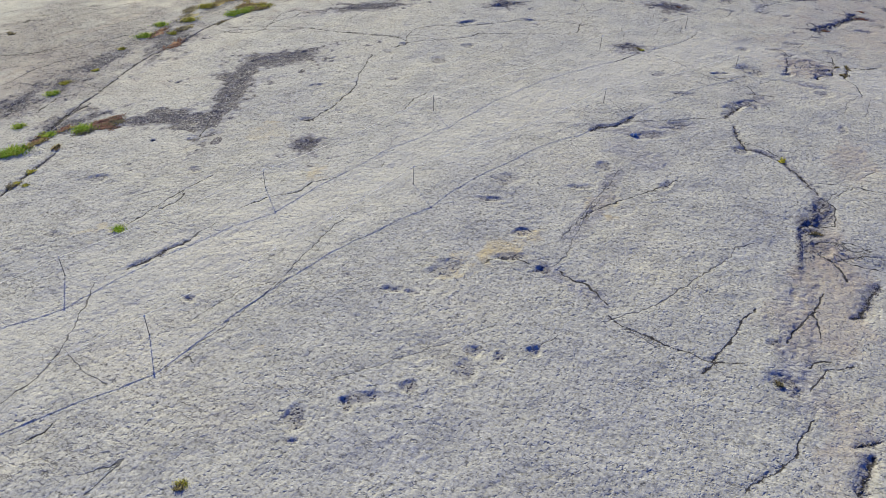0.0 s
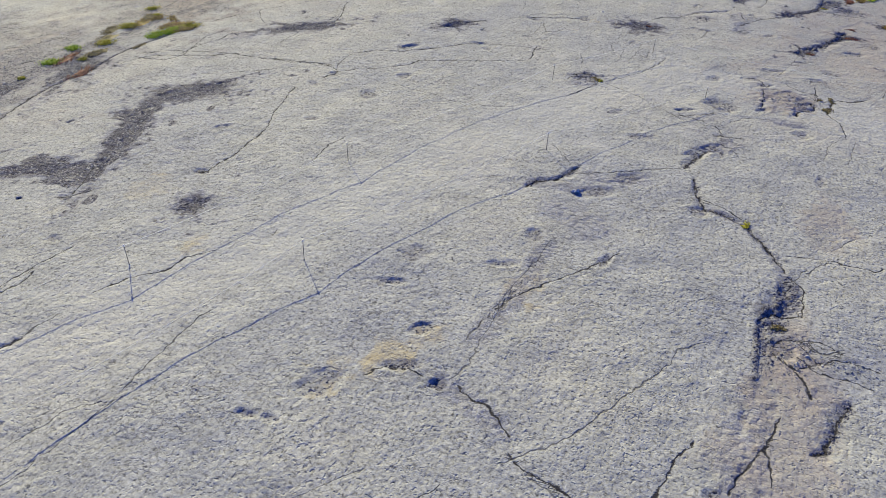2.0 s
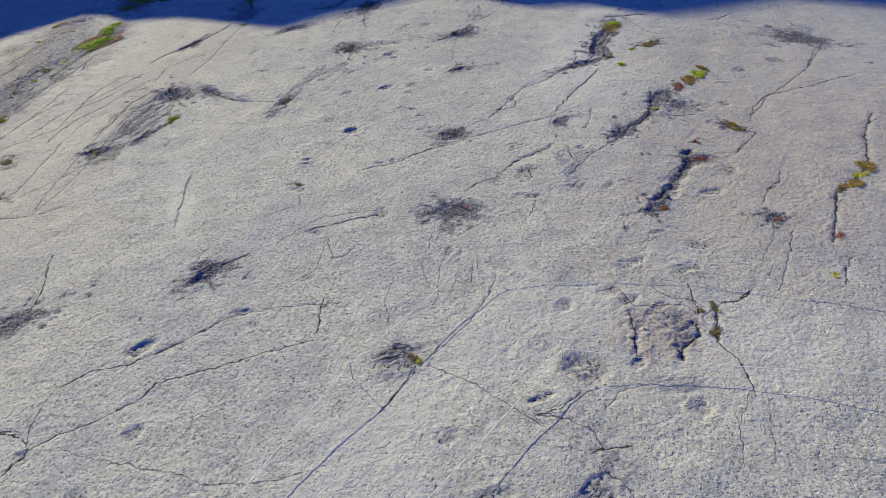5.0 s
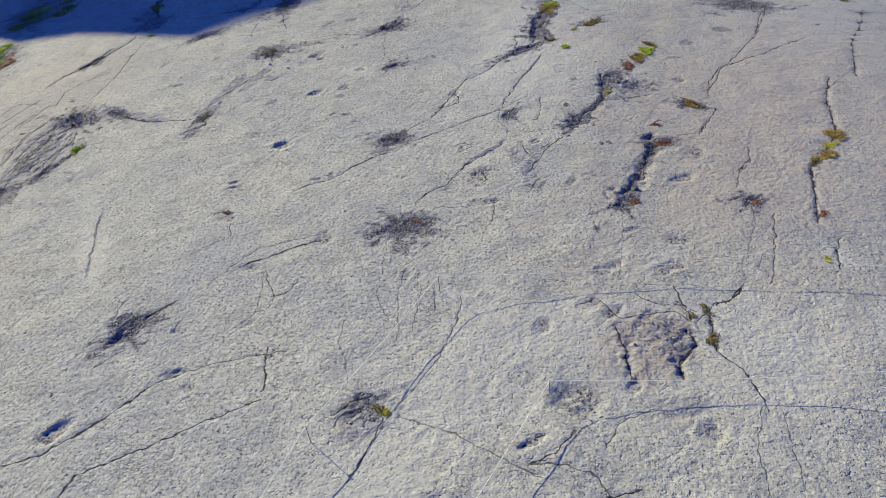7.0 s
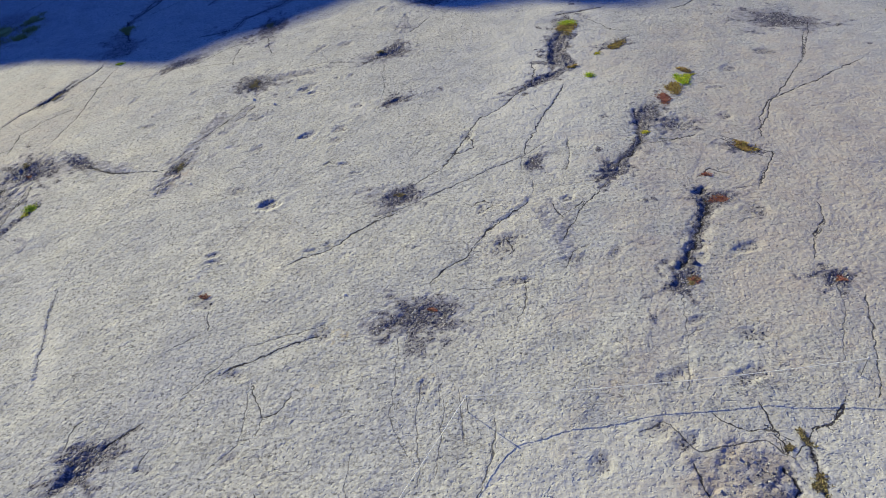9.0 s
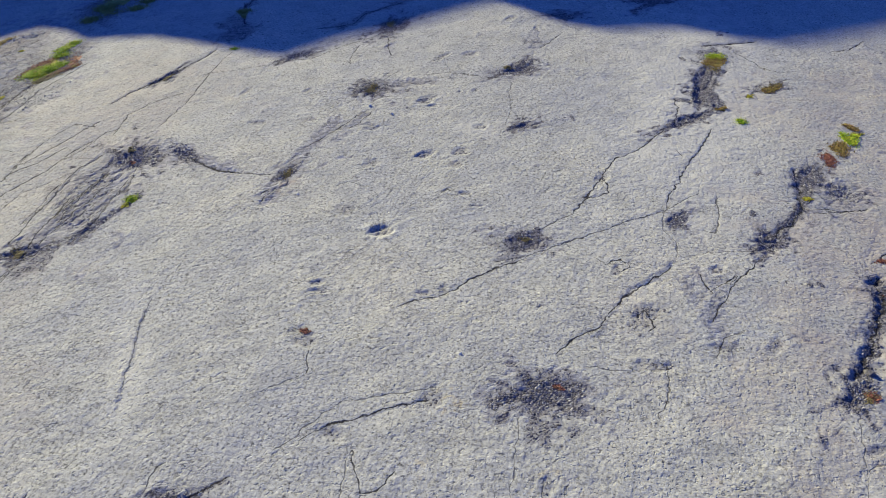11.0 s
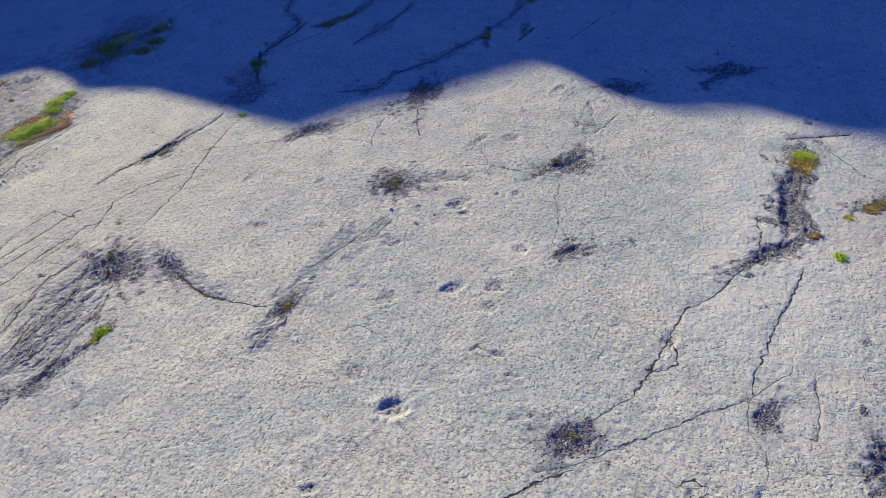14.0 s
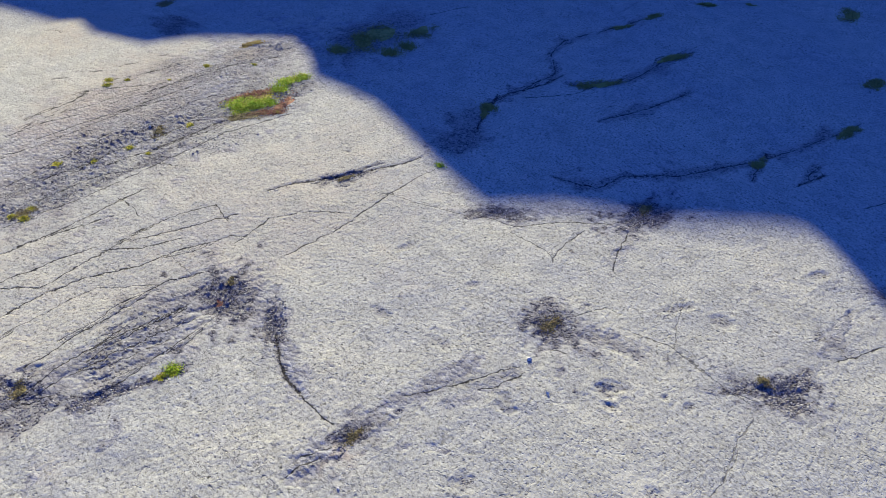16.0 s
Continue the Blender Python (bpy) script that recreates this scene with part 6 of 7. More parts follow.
band([(11.07, 3.65), (10.56, 2.14), (9.94, 1.13), (9.33, 0.20)], 0.17, 0, 0.95, 0.0)
stain(11.18, 2.84, 1.02, 0.61, -72, 4, 0.8, 0.0)
pit(-0.02, 0.02, 0.28, 0.20, 27, 0.075, 0.35, 0.02)
pit(1.59, 3.79, 0.23, 0.16, 25, 0.06, 0.2, 0.02)
pit(0.10, 6.72, 0.23, 0.14, 19, 0.06, 0.2, 0.02)
# the trodden strip between the two tapes
band([(-6.2, -34.5), (-3.5, -29.0), (-1.3, -23.5), (1.4, -17.4), (4.6, -11.2), (6.2, -9.1), (9.5, -8.9), (15.0, -9.2)], 1.25, 3, 0.45)


def sheet(name, z):
    ny, nx = z.shape
    me = bpy.data.meshes.new(name)
    me.vertices.add(nx * ny)
    me.vertices.foreach_set("co", np.stack([GX, GY, z], -1).astype(np.float32).ravel())
    k = np.arange(nx * ny).reshape(ny, nx)
    quads = np.stack([k[:-1, :-1], k[:-1, 1:], k[1:, 1:], k[1:, :-1]], -1).reshape(-1, 4)
    me.loops.add(quads.size)
    me.loops.foreach_set("vertex_index", quads.ravel().astype(np.int32))
    me.polygons.add(len(quads))
    me.polygons.foreach_set("loop_start", (np.arange(len(quads)) * 4).astype(np.int32))
    me.update(calc_edges=True)
    me.polygons.foreach_set("use_smooth", np.ones(len(quads), bool))
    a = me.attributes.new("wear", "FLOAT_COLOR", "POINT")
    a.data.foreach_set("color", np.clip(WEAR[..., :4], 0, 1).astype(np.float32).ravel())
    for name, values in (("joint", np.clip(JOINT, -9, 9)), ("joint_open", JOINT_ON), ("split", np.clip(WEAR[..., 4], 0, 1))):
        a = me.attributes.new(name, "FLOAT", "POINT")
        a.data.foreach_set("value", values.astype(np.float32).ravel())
    me.materials.append(ROCK)
    return me


tagged(new("ground", sheet("ground", GZ)), "pale grey pitted limestone slab with cracks and fossil footprints", "rock slab", kind="structure")


def top_of(x, y):
    """The height of the rock at a place."""
    i, j = np.searchsorted(XS, x) - 1, np.searchsorted(YS, y) - 1
    a, b = (x - XS[i]) / (XS[i + 1] - XS[i]), (y - YS[j]) / (YS[j + 1] - YS[j])
    z = GZ[j:j + 2, i:i + 2]
    return float((z[0, 0] * (1 - a) + z[0, 1] * a) * (1 - b) + (z[1, 0] * (1 - a) + z[1, 1] * a) * b)


def mesh_of(name, bm, mat, smooth=False):
    me = bpy.data.meshes.new(name)
    bm.to_mesh(me)
    bm.free()
    me.materials.append(mat)
    if smooth:
        me.polygons.foreach_set("use_smooth", np.ones(len(me.polygons), bool))
    return me


def part(name, bm, mat, parent, label="", smooth=False):
    ob = new(name, mesh_of(name, bm, mat, smooth))
    ob.parent = parent
    if label:
        tagged(ob, label)
    return ob


# ---- an unseen crag, added to throw the shade ----
CREST = [(-34, 10), (-28.8, 11.1), (-26.4, 10.4), (-23.2, 10.8), (-22.1, 12.2), (-18.3, 14.5), (-16.5, 13.8), (-15, 12.6), (-12, 12.5), (-9, 11.4), (-7.6, 10.8), (-5.5, 10.2), (-3.9, 11.6), (-1.5, 12.8), (0, 13.9), (1.8, 15.3), (2.9, 14.7), (4.5, 13.3), (6.3, 12.6), (8, 13.1), (9.5, 13.1), (11, 12.3), (12.8, 12.1), (14.8, 13.1), (17, 14.4), (19, 15.9)]


def ridge():
    """An unseen crag added across the sun, 80 m off: its crest stands where the sun's rays over the edge of the shade
    meet it.
    """
    u, v = Vector((-0.712, 0.702)), Vector((0.702, 0.712))
    along = np.array([x * v.x + y * v.y for x, y in CREST])
    back = np.array([x * u.x + y * u.y for x, y in CREST])
    base = dome(np.array([c[0] for c in CREST], float), np.array([c[1] for c in CREST], float))
    off = 95.0
    a = np.concatenate([np.linspace(-90, along[0] - 1, 30), np.arange(along[0], along[-1], 0.2), np.linspace(along[-1] + 1, 100, 30)])
    crest = np.interp(a, along, (off - back) * math.tan(SUN_EL) + base)
    outside = np.clip(np.maximum(along[0] - a, a - along[-1]), 0, None)
    crest = np.maximum(crest, 4.0) + 1.5 * np.sin(outside * 0.13)
    rows = [(off - 12.0, 0.0), (off - 5.0, 0.55), (off - 1.5, 0.93), (off, 1.0), (off + 2.0, 0.9), (off + 12.0, 0.4), (off + 25.0, 0.0)]
    co = []
    for b, f in rows:
        wob = 1.0 if f in (1.0, 0.0) else 1 + 0.04 * np.sin(a * 0.7 + b)
        z = -14.0 + (crest + 14.0) * f * wob
        co.append(np.stack([a * v.x + b * u.x, a * v.y + b * u.y, z], -1))
    co = np.array(co)
    n = len(a)
    faces = [(r * n + i, r * n + i + 1, (r + 1) * n + i + 1, (r + 1) * n + i) for r in range(len(rows) - 1) for i in range(n - 1)]
    me = bpy.data.meshes.new("rock_ridge")
    me.from_pydata(co.reshape(-1, 3).tolist(), [], faces)
    me.materials.append(FAR_ROCK)
    return me


tagged(new("backdrop_ridge", ridge()), "unseen grey ridge, added to throw shade over the slab", "rock ridge", kind="structure")


# ---- the barrier: thin steel pins that carry white cord ----
def tube(bm, a, b, r, seg=8, r2=None):
    a, b = Vector(a), Vector(b)
    m = Matrix.Translation((a + b) / 2) @ (b - a).to_track_quat("Z", "Y").to_matrix().to_4x4()
    bmesh.ops.create_cone(bm, cap_ends=True, segments=seg, radius1=r, radius2=r if r2 is None else r2, depth=(b - a).length, matrix=m)


POST_H = 0.50


def barrier_post():
    ob = new("fence_post")
    bm = bmesh.new()
    tube(bm, (0, 0, -0.08), (0, 0, POST_H), 0.007, 8)
    part("rod", bm, STEEL, ob, "thin weathered steel rod", True)
    bm = bmesh.new()
    tube(bm, (0, 0, POST_H - 0.045), (0, 0, POST_H + 0.012), 0.015, 10, 0.013)
    part("insulator", bm, PLASTIC, ob, "white plastic cord holder", True)
    bm = bmesh.new()
    tube(bm, (0, 0, -0.02), (0, 0, 0.014), 0.018, 10, 0.012)
    part("collar", bm, STEEL, ob, "", True)
    return tagged(ob, "thin grey steel pin with a white cord holder", "fence post", "pins of the barrier")


WEST = [(-8.3, -34.2), (-4.96, -28.64), (-2.95, -24.22), (-0.84, -18.70), (2.48, -11.44), (4.96, -7.46), (12.36, -7.17), (18.6, -8.2)]
EAST = [(-5.3, -35.2), (-1.98, -29.45), (0.37, -22.72), (3.63, -16.05), (7.10, -10.62), (14.2, -10.75)]
pin = None
for x, y in WEST + EAST:
    m = pose(x, y, top_of(x, y) - (0.09 if x == 7.10 else 0.0), random.uniform(-2, 2), random.uniform(-2, 2))
    if pin is None:
        pin = barrier_post()
        pin.matrix_basis = m
    else:
        copy_thing(pin, m)


def tape(name, posts):
    """A woven cord from pin to pin, with a little sag."""
    bm = bmesh.new()
    spine = []
    for (x0, y0), (x1, y1) in zip(posts[:-1], posts[1:]):
        z0, z1 = top_of(x0, y0) + POST_H - 0.012 - 0.09 * (x0 == 7.10), top_of(x1, y1) + POST_H - 0.012 - 0.09 * (x1 == 7.10)
        sag = 0.0028 * ((x1 - x0) ** 2 + (y1 - y0) ** 2)
        for k in range(24):
            t = k / 24
            spine.append(Vector((x0 + (x1 - x0) * t, y0 + (y1 - y0) * t, z0 + (z1 - z0) * t - sag * 4 * t * (1 - t))))
    spine.append(Vector((*posts[-1], top_of(*posts[-1]) + POST_H - 0.012)))
    rings = []
    for i, p in enumerate(spine):
        d = (spine[min(i + 1, len(spine) - 1)] - spine[max(i - 1, 0)])
        s = Vector((-d.y, d.x, 0)).normalized()
        ring = []
        for sx, sz in ((-0.004, -0.004), (0.004, -0.004), (0.0085, 0.0), (0.004, 0.004), (-0.004, 0.004), (-0.0085, 0.0)):
            ring.append(bm.verts.new(p + s * sx + Vector((0, 0, sz))))
        rings.append(ring)
    for a, b in zip(rings[:-1], rings[1:]):
        for k in range(6):
            bm.faces.new((a[k], a[(k + 1) % 6], b[(k + 1) % 6], b[k]))
    bm.faces.new(rings[0])
    bm.faces.new(rings[-1])
    return tagged(new(name, mesh_of(name, bm, TAPE, True)), "thin white barrier cord strung between steel pins", "barrier cord", "cords of the barrier")


tape("barrier_cord", WEST)
tape("barrier_cord", EAST)


# ---- loose rubble in the hollows ----
def lump(bm, where, r, squash, rnd, sub=1):
    m = Matrix.Translation(where) @ Euler([rnd.uniform(0, 6.3) for _ in range(3)]).to_matrix().to_4x4() @ Matrix.Diagonal((r, r * rnd.uniform(0.6, 0.95), r * squash, 1))
    vs = bmesh.ops.create_icosphere(bm, subdivisions=sub, radius=1.0, matrix=m)["verts"]
    for v in vs:
        v.co += Vector((rnd.gauss(0, 1), rnd.gauss(0, 1), rnd.gauss(0, 1))) * r * 0.16


RUBBLE_MATS = {"dark": STONE_DARK, "pale": STONE_PALE}
RUBBLE_WORDS = {"dark": "dark grey angular rubble lying in a hollow of the rock", "pale": "pale grey loose gravel strewn on the rock"}
ICO = bmesh.new()
bmesh.ops.create_icosphere(ICO, subdivisions=1, radius=1.0)
ICO_V = np.array([v.co[:] for v in ICO.verts])
ICO_F = np.array([[v.index for v in f.verts] for f in ICO.faces])
ICO.free()


def rubble(x, y, long, wide, turn, size, count, look_of):
    """A heap of small broken stones within an oval."""
    g = np.random.default_rng(int(abs(x * 131 + y * 977) * 10) % 100000)
    c, n = math.cos(radians(turn)), math.sin(radians(turn))
    vs, fs = [], []
    count, size = int(count * 2.5), size * 0.31
    for k in range(count):
        r, a = g.uniform(0, 1) ** 0.5 * 1.25 * g.uniform(0.8, 1.0), g.uniform(0, 2 * math.pi)
        u, v = r * math.cos(a) * long, r * math.sin(a) * wide
        px, py = x + u * c - v * n, y + u * n + v * c
        s = size * g.lognormal(-0.45, 0.45) * (1.15 - 0.4 * r)
        rot = np.array(Euler(g.uniform(0, 6.3, 3).tolist()).to_matrix())
        co = ICO_V * (1 + g.normal(0, 0.17, (len(ICO_V), 1))) * np.array([1.0, g.uniform(0.55, 0.95), g.uniform(0.35, 0.7)]) * s
        vs.append(co @ rot.T + np.array([px, py, top_of(px, py) + s * 0.05]))
        fs.append(ICO_F + k * len(ICO_V))
    me = bpy.data.meshes.new("rubble")
    me.from_pydata(np.concatenate(vs).tolist(), [], np.concatenate(fs).tolist())
    me.materials.append(RUBBLE_MATS[look_of])
    return tagged(new("rubble", me), RUBBLE_WORDS[look_of], "rubble", kind="stuff")


rubble(-3.78, -27.90, 0.16, 0.05, 56, 0.055, 8, "dark")
rubble(-3.54, -27.27, 0.18, 0.05, 77, 0.055, 9, "dark")
rubble(3.78, -17.81, 0.20, 0.06, 66, 0.055, 10, "dark")
rubble(4.40, -17.14, 0.26, 0.06, 67, 0.055, 13, "dark")
rubble(7.23, -15.01, 0.36, 0.06, 73, 0.055, 18, "dark")
rubble(7.51, -16.16, 0.43, 0.05, -82, 0.055, 22, "dark")
rubble(8.07, -17.19, 0.23, 0.05, -15, 0.055, 12, "dark")
rubble(8.92, -17.63, 0.26, 0.05, -57, 0.055, 13, "dark")
rubble(9.56, -18.63, 0.27, 0.05, -64, 0.055, 14, "dark")
rubble(10.33, -23.61, 0.13, 0.07, 34, 0.055, 6, "dark")
rubble(10.73, -22.54, 0.35, 0.07, 72, 0.055, 18, "dark")
rubble(10.24, -27.90, 0.23, 0.06, 73, 0.055, 12, "dark")
rubble(10.35, -26.98, 0.26, 0.05, 37, 0.055, 13, "dark")
rubble(-7.69, -16.76, 1.25, 0.5, -126, 0.05, 260, "dark")
rubble(-7.35, -19.64, 1.76, 0.42, 120, 0.05, 130, "dark")
rubble(-7.99, -21.80, 1.18, 0.32, -158, 0.05, 160, "dark")
rubble(-9.29, -26.38, 0.31, 0.05, 101, 0.055, 16, "dark")
rubble(-9.60, -24.95, 0.51, 0.05, 100, 0.055, 26, "dark")
rubble(-10.97, -24.86, 0.35, 0.05, 84, 0.055, 18, "dark")
rubble(-11.11, -23.34, 0.43, 0.05, 116, 0.055, 22, "dark")
rubble(-11.56, -21.90, 1.01, 0.05, 101, 0.055, 52, "dark")
rubble(-12.34, -18.16, 0.70, 0.05, 99, 0.055, 36, "dark")
rubble(-12.30, -15.42, 1.16, 0.05, 96, 0.055, 60, "dark")
rubble(-11.88, -12.25, 1.12, 0.05, 75, 0.055, 58, "dark")
rubble(-14.31, -17.50, 4.58, 1.87, 106, 0.06, 260, "pale")
rubble(-3.26, -21.86, 0.38, 0.34, 147, 0.05, 70, "dark")
rubble(-2.28, -7.81, 0.56, 0.32, -136, 0.05, 110, "dark")
rubble(-7.37, -10.22, 1.07, 0.47, -150, 0.05, 180, "dark")
rubble(-2.36, -8.01, 0.35, 0.32, -151, 0.06, 90, "dark")
rubble(4.06, -4.84, 0.60, 0.44, -144, 0.05, 260, "dark")
rubble(10.07, -9.78, 0.21, 0.05, -140, 0.055, 10, "dark")
rubble(9.58, -10.34, 0.18, 0.05, -131, 0.055, 9, "dark")
rubble(18.03, 10.52, 1.14, 0.66, 170, 0.06, 130, "dark")
rubble(23.14, 11.66, 0.47, 0.04, -69, 0.055, 24, "dark")
rubble(22.24, 8.72, 1.12, 0.04, -121, 0.055, 58, "dark")
rubble(20.45, 5.53, 1.00, 0.04, -113, 0.055, 51, "dark")
rubble(15.39, -3.15, 0.58, 0.04, -122, 0.055, 30, "dark")
rubble(14.80, -4.85, 0.35, 0.04, -102, 0.055, 18, "dark")
rubble(13.15, -4.41, 0.31, 0.21, -165, 0.05, 50, "dark")
rubble(10.64, 3.41, 0.33, 0.06, -98, 0.055, 17, "dark")
rubble(10.53, 2.44, 0.22, 0.06, -112, 0.055, 11, "dark")
rubble(10.29, 1.61, 0.28, 0.06, -129, 0.055, 14, "dark")
rubble(9.83, 0.98, 0.16, 0.06, -148, 0.055, 8, "dark")
rubble(9.30, 0.24, 0.35, 0.23, -140, 0.06, 60, "dark")
rubble(10.98, 3.31, 0.70, 0.36, 67, 0.06, 90, "dark")
rubble(11.49, 2.63, 0.61, 0.58, 42, 0.06, 120, "pale")
rubble(11.38, -0.79, 0.17, 0.09, -123, 0.055, 9, "dark")
rubble(11.27, -1.48, 0.22, 0.09, -102, 0.055, 11, "dark")
rubble(10.94, -2.17, 0.14, 0.09, -97, 0.055, 7, "dark")
rubble(10.60, -2.80, 0.16, 0.09, -101, 0.055, 8, "dark")
rubble(10.28, -3.35, 0.13, 0.09, -104, 0.055, 6, "dark")
rubble(9.86, -4.25, 0.43, 0.20, 64, 0.06, 80, "dark")
rubble(11.76, -1.20, 0.49, 0.28, -156, 0.06, 90, "dark")
rubble(9.86, 11.76, 0.47, 0.05, 21, 0.055, 24, "dark")
rubble(9.06, 8.61, 1.42, 0.33, 75, 0.06, 110, "dark")
rubble(8.14, 6.07, 0.78, 0.23, -142, 0.06, 90, "dark")
rubble(3.55, -0.29, 0.58, 0.26, -162, 0.05, 170, "dark")
rubble(7.21, 0.93, 0.32, 0.22, 57, 0.05, 60, "dark")
rubble(9.36, 0.29, 0.45, 0.28, 49, 0.06, 100, "dark")
rubble(3.23, 5.29, 0.51, 0.18, -150, 0.05, 60, "dark")
rubble(3.09, 9.19, 0.64, 0.38, -156, 0.05, 90, "dark")
rubble(-8.22, 3.29, 0.80, 0.51, 151, 0.055, 170, "dark")
rubble(-6.69, 3.48, 0.58, 0.25, 147, 0.055, 70, "dark")
rubble(-9.18, -1.14, 0.47, 0.35, -167, 0.05, 130, "dark")
rubble(-6.08, 3.10, 0.43, 0.06, -36, 0.055, 22, "dark")
rubble(-4.99, 2.60, 0.26, 0.06, -12, 0.055, 13, "dark")
rubble(-3.24, 2.48, 0.41, 0.26, -100, 0.05, 110, "dark")
rubble(-1.76, 7.64, 0.58, 0.44, 110, 0.05, 150, "dark")
rubble(2.98, 9.30, 0.58, 0.30, -136, 0.05, 140, "dark")
rubble(-10.63, 7.08, 0.47, 0.05, 63, 0.055, 24, "dark")
rubble(-9.08, 9.53, 0.45, 0.05, 67, 0.055, 23, "dark")
rubble(-8.67, 10.89, 0.30, 0.05, 71, 0.055, 15, "dark")
rubble(-5.07, 10.29, 0.60, 0.28, -138, 0.06, 90, "dark")
rubble(-2.04, 12.87, 0.66, 0.51, -108, 0.05, 120, "dark")
rubble(-15.47, 2.90, 1.73, 0.64, -106, 0.06, 200, "pale")
rubble(-16.14, 5.85, 2.86, 0.98, 99, 0.06, 300, "pale")
rubble(-17.95, 10.99, 2.57, 1.53, -83, 0.06, 220, "pale")
rubble(-8.87, 15.43, 0.62, 0.05, 87, 0.055, 32, "dark")
rubble(-8.17, 17.99, 0.65, 0.05, 81, 0.055, 34, "dark")
rubble(-7.18, 18.26, 0.63, 0.05, 48, 0.055, 32, "dark")
rubble(-0.37, 18.08, 0.94, 0.05, 64, 0.055, 48, "dark")
rubble(0.81, 20.82, 1.05, 0.05, 71, 0.055, 54, "dark")
rubble(-16.87, 6.72, 1.36, 0.62, -96, 0.06, 120, "pale")
rubble(-15.53, 2.35, 0.85, 0.44, -101, 0.06, 110, "pale")
rubble(-18.82, 12.20, 1.40, 0.76, -112, 0.06, 90, "pale")
rubble(-15.66, 4.59, 1.51, 0.52, -89, 0.05, 120, "pale")
rubble(-7.75, 0.11, 0.84, 0.16, -116, 0.05, 120, "dark")
rubble(-7.23, 1.11, 0.33, 0.10, -105, 0.05, 40, "dark")
rubble(8.95, 8.5, 1.4, 0.26, 77, 0.06, 90, "dark")
rubble(-16.08, 4.28, 2.36, 0.71, 93, 0.06, 200, "pale")
rubble(-16.56, 8.26, 2.26, 0.82, -88, 0.06, 160, "pale")
rubble(-15.02, 10.38, 1.23, 0.94, -89, 0.05, 110, "pale")
rubble(-13.70, -22.33, 0.89, 0.50, 128, 0.05, 90, "dark")
rubble(-12.84, -16.09, 1.32, 0.62, -72, 0.05, 90, "dark")
rubble(-13.73, -18.65, 1.14, 0.44, -85, 0.05, 80, "dark")
rubble(-13.60, -20.58, 0.69, 0.36, -77, 0.05, 50, "dark")
rubble(-6.69, 18.72, 0.74, 0.05, 50, 0.055, 38, "dark")
rubble(0.89, 20.38, 0.58, 0.05, 74, 0.055, 30, "dark")
rubble(-0.47, 17.69, 0.51, 0.05, 75, 0.055, 26, "dark")
rubble(1.02, 17.81, 0.70, 0.05, 68, 0.055, 36, "dark")
rubble(0.92, 25.00, 0.67, 0.04, 79, 0.055, 34, "dark")
rubble(-5.71, 22.34, 0.71, 0.04, 74, 0.055, 36, "dark")
rubble(-8.43, 13.83, 0.71, 0.05, 115, 0.055, 36, "dark")

rubble(10.16, -9.38, 0.46, 0.27, 37, 0.05, 60, "dark")
rubble(11.64, 2.61, 0.67, 0.47, 19, 0.055, 90, "pale")
rubble(-16.02, 7.21, 3.21, 0.96, 89, 0.07, 90, "dark")
rubble(-15.89, 3.63, 2.21, 0.77, 88, 0.07, 80, "dark")
rubble(-19.45, 10.81, 2.68, 0.94, 69, 0.07, 70, "dark")
rubble(-9.57, 8.89, 0.59, 0.21, 64, 0.10, 60, "dark")
rubble(-14.70, 10.98, 1.20, 0.60, 89, 0.085, 91, "dark")
rubble(-18.03, 10.72, 1.45, 0.72, 90, 0.085, 117, "dark")
rubble(-18.41, 13.50, 0.79, 0.40, 36, 0.15, 80, "pale")
rubble(-14.15, 7.59, 1.23, 0.61, 66, 0.085, 117, "dark")
rubble(-15.58, 9.24, 0.93, 0.47, 73, 0.085, 117, "pale")
rubble(-8.24, 3.46, 0.45, 0.18, 100, 0.10, 70, "dark")
rubble(-6.95, 3.83, 0.50, 0.20, -35, 0.10, 60, "dark")
rubble(9.95, -21.55, 0.55, 0.35, 60, 0.085, 60, "pale")
rubble(10.75, -21.35, 0.55, 0.2, 10, 0.075, 44, "pale")
rubble(9.55, -9.15, 0.6, 0.4, 40, 0.075, 60, "pale")
rubble(10.51, -3.03, 2.00, 0.44, 65, 0.075, 60, "dark")
rubble(10.09, 1.39, 2.06, 0.45, 64, 0.075, 50, "dark")

# ---- plants in the joints ----
GRASS_MATS = {"green": (GRASS, "bright green grass tuft rooted in a rock joint"), "yellow": (MOSS_YELLOW, "yellow-green stonecrop tuft growing in a rock joint"), "dark": (GRASS_DARK, "dark green grass tuft in the shaded rock")}
MOSS_MATS = {"green": (GRASS, "bright green moss cushion filling a rock joint"), "yellow": (MOSS_YELLOW, "yellow moss cushion in a rock joint"), "red": (MOSS_RED, "rust-red stonecrop mat on the rock"), "brown": (MOSS_BROWN, "olive-brown dry moss in a hollow"), "orange": (MOSS_ORANGE, "orange-brown moss cushion filling a rock joint"), "dark": (GRASS_DARK, "dark green turf in a shaded rock joint")}


def blade(vs, fs, base, tip, width):
    side = np.cross(tip - base, [0.0, 0.0, 1.0])
    side = side / (np.linalg.norm(side) + 1e-6) * width
    mid = (base + tip) / 2 + np.array([0, 0, 0.18 * np.linalg.norm(tip - base)])
    k = len(vs)
    vs += [base - side, base + side, mid + side * 0.7, mid - side * 0.7, tip]
    fs += [(k, k + 1, k + 2, k + 3), (k + 3, k + 2, k + 4)]


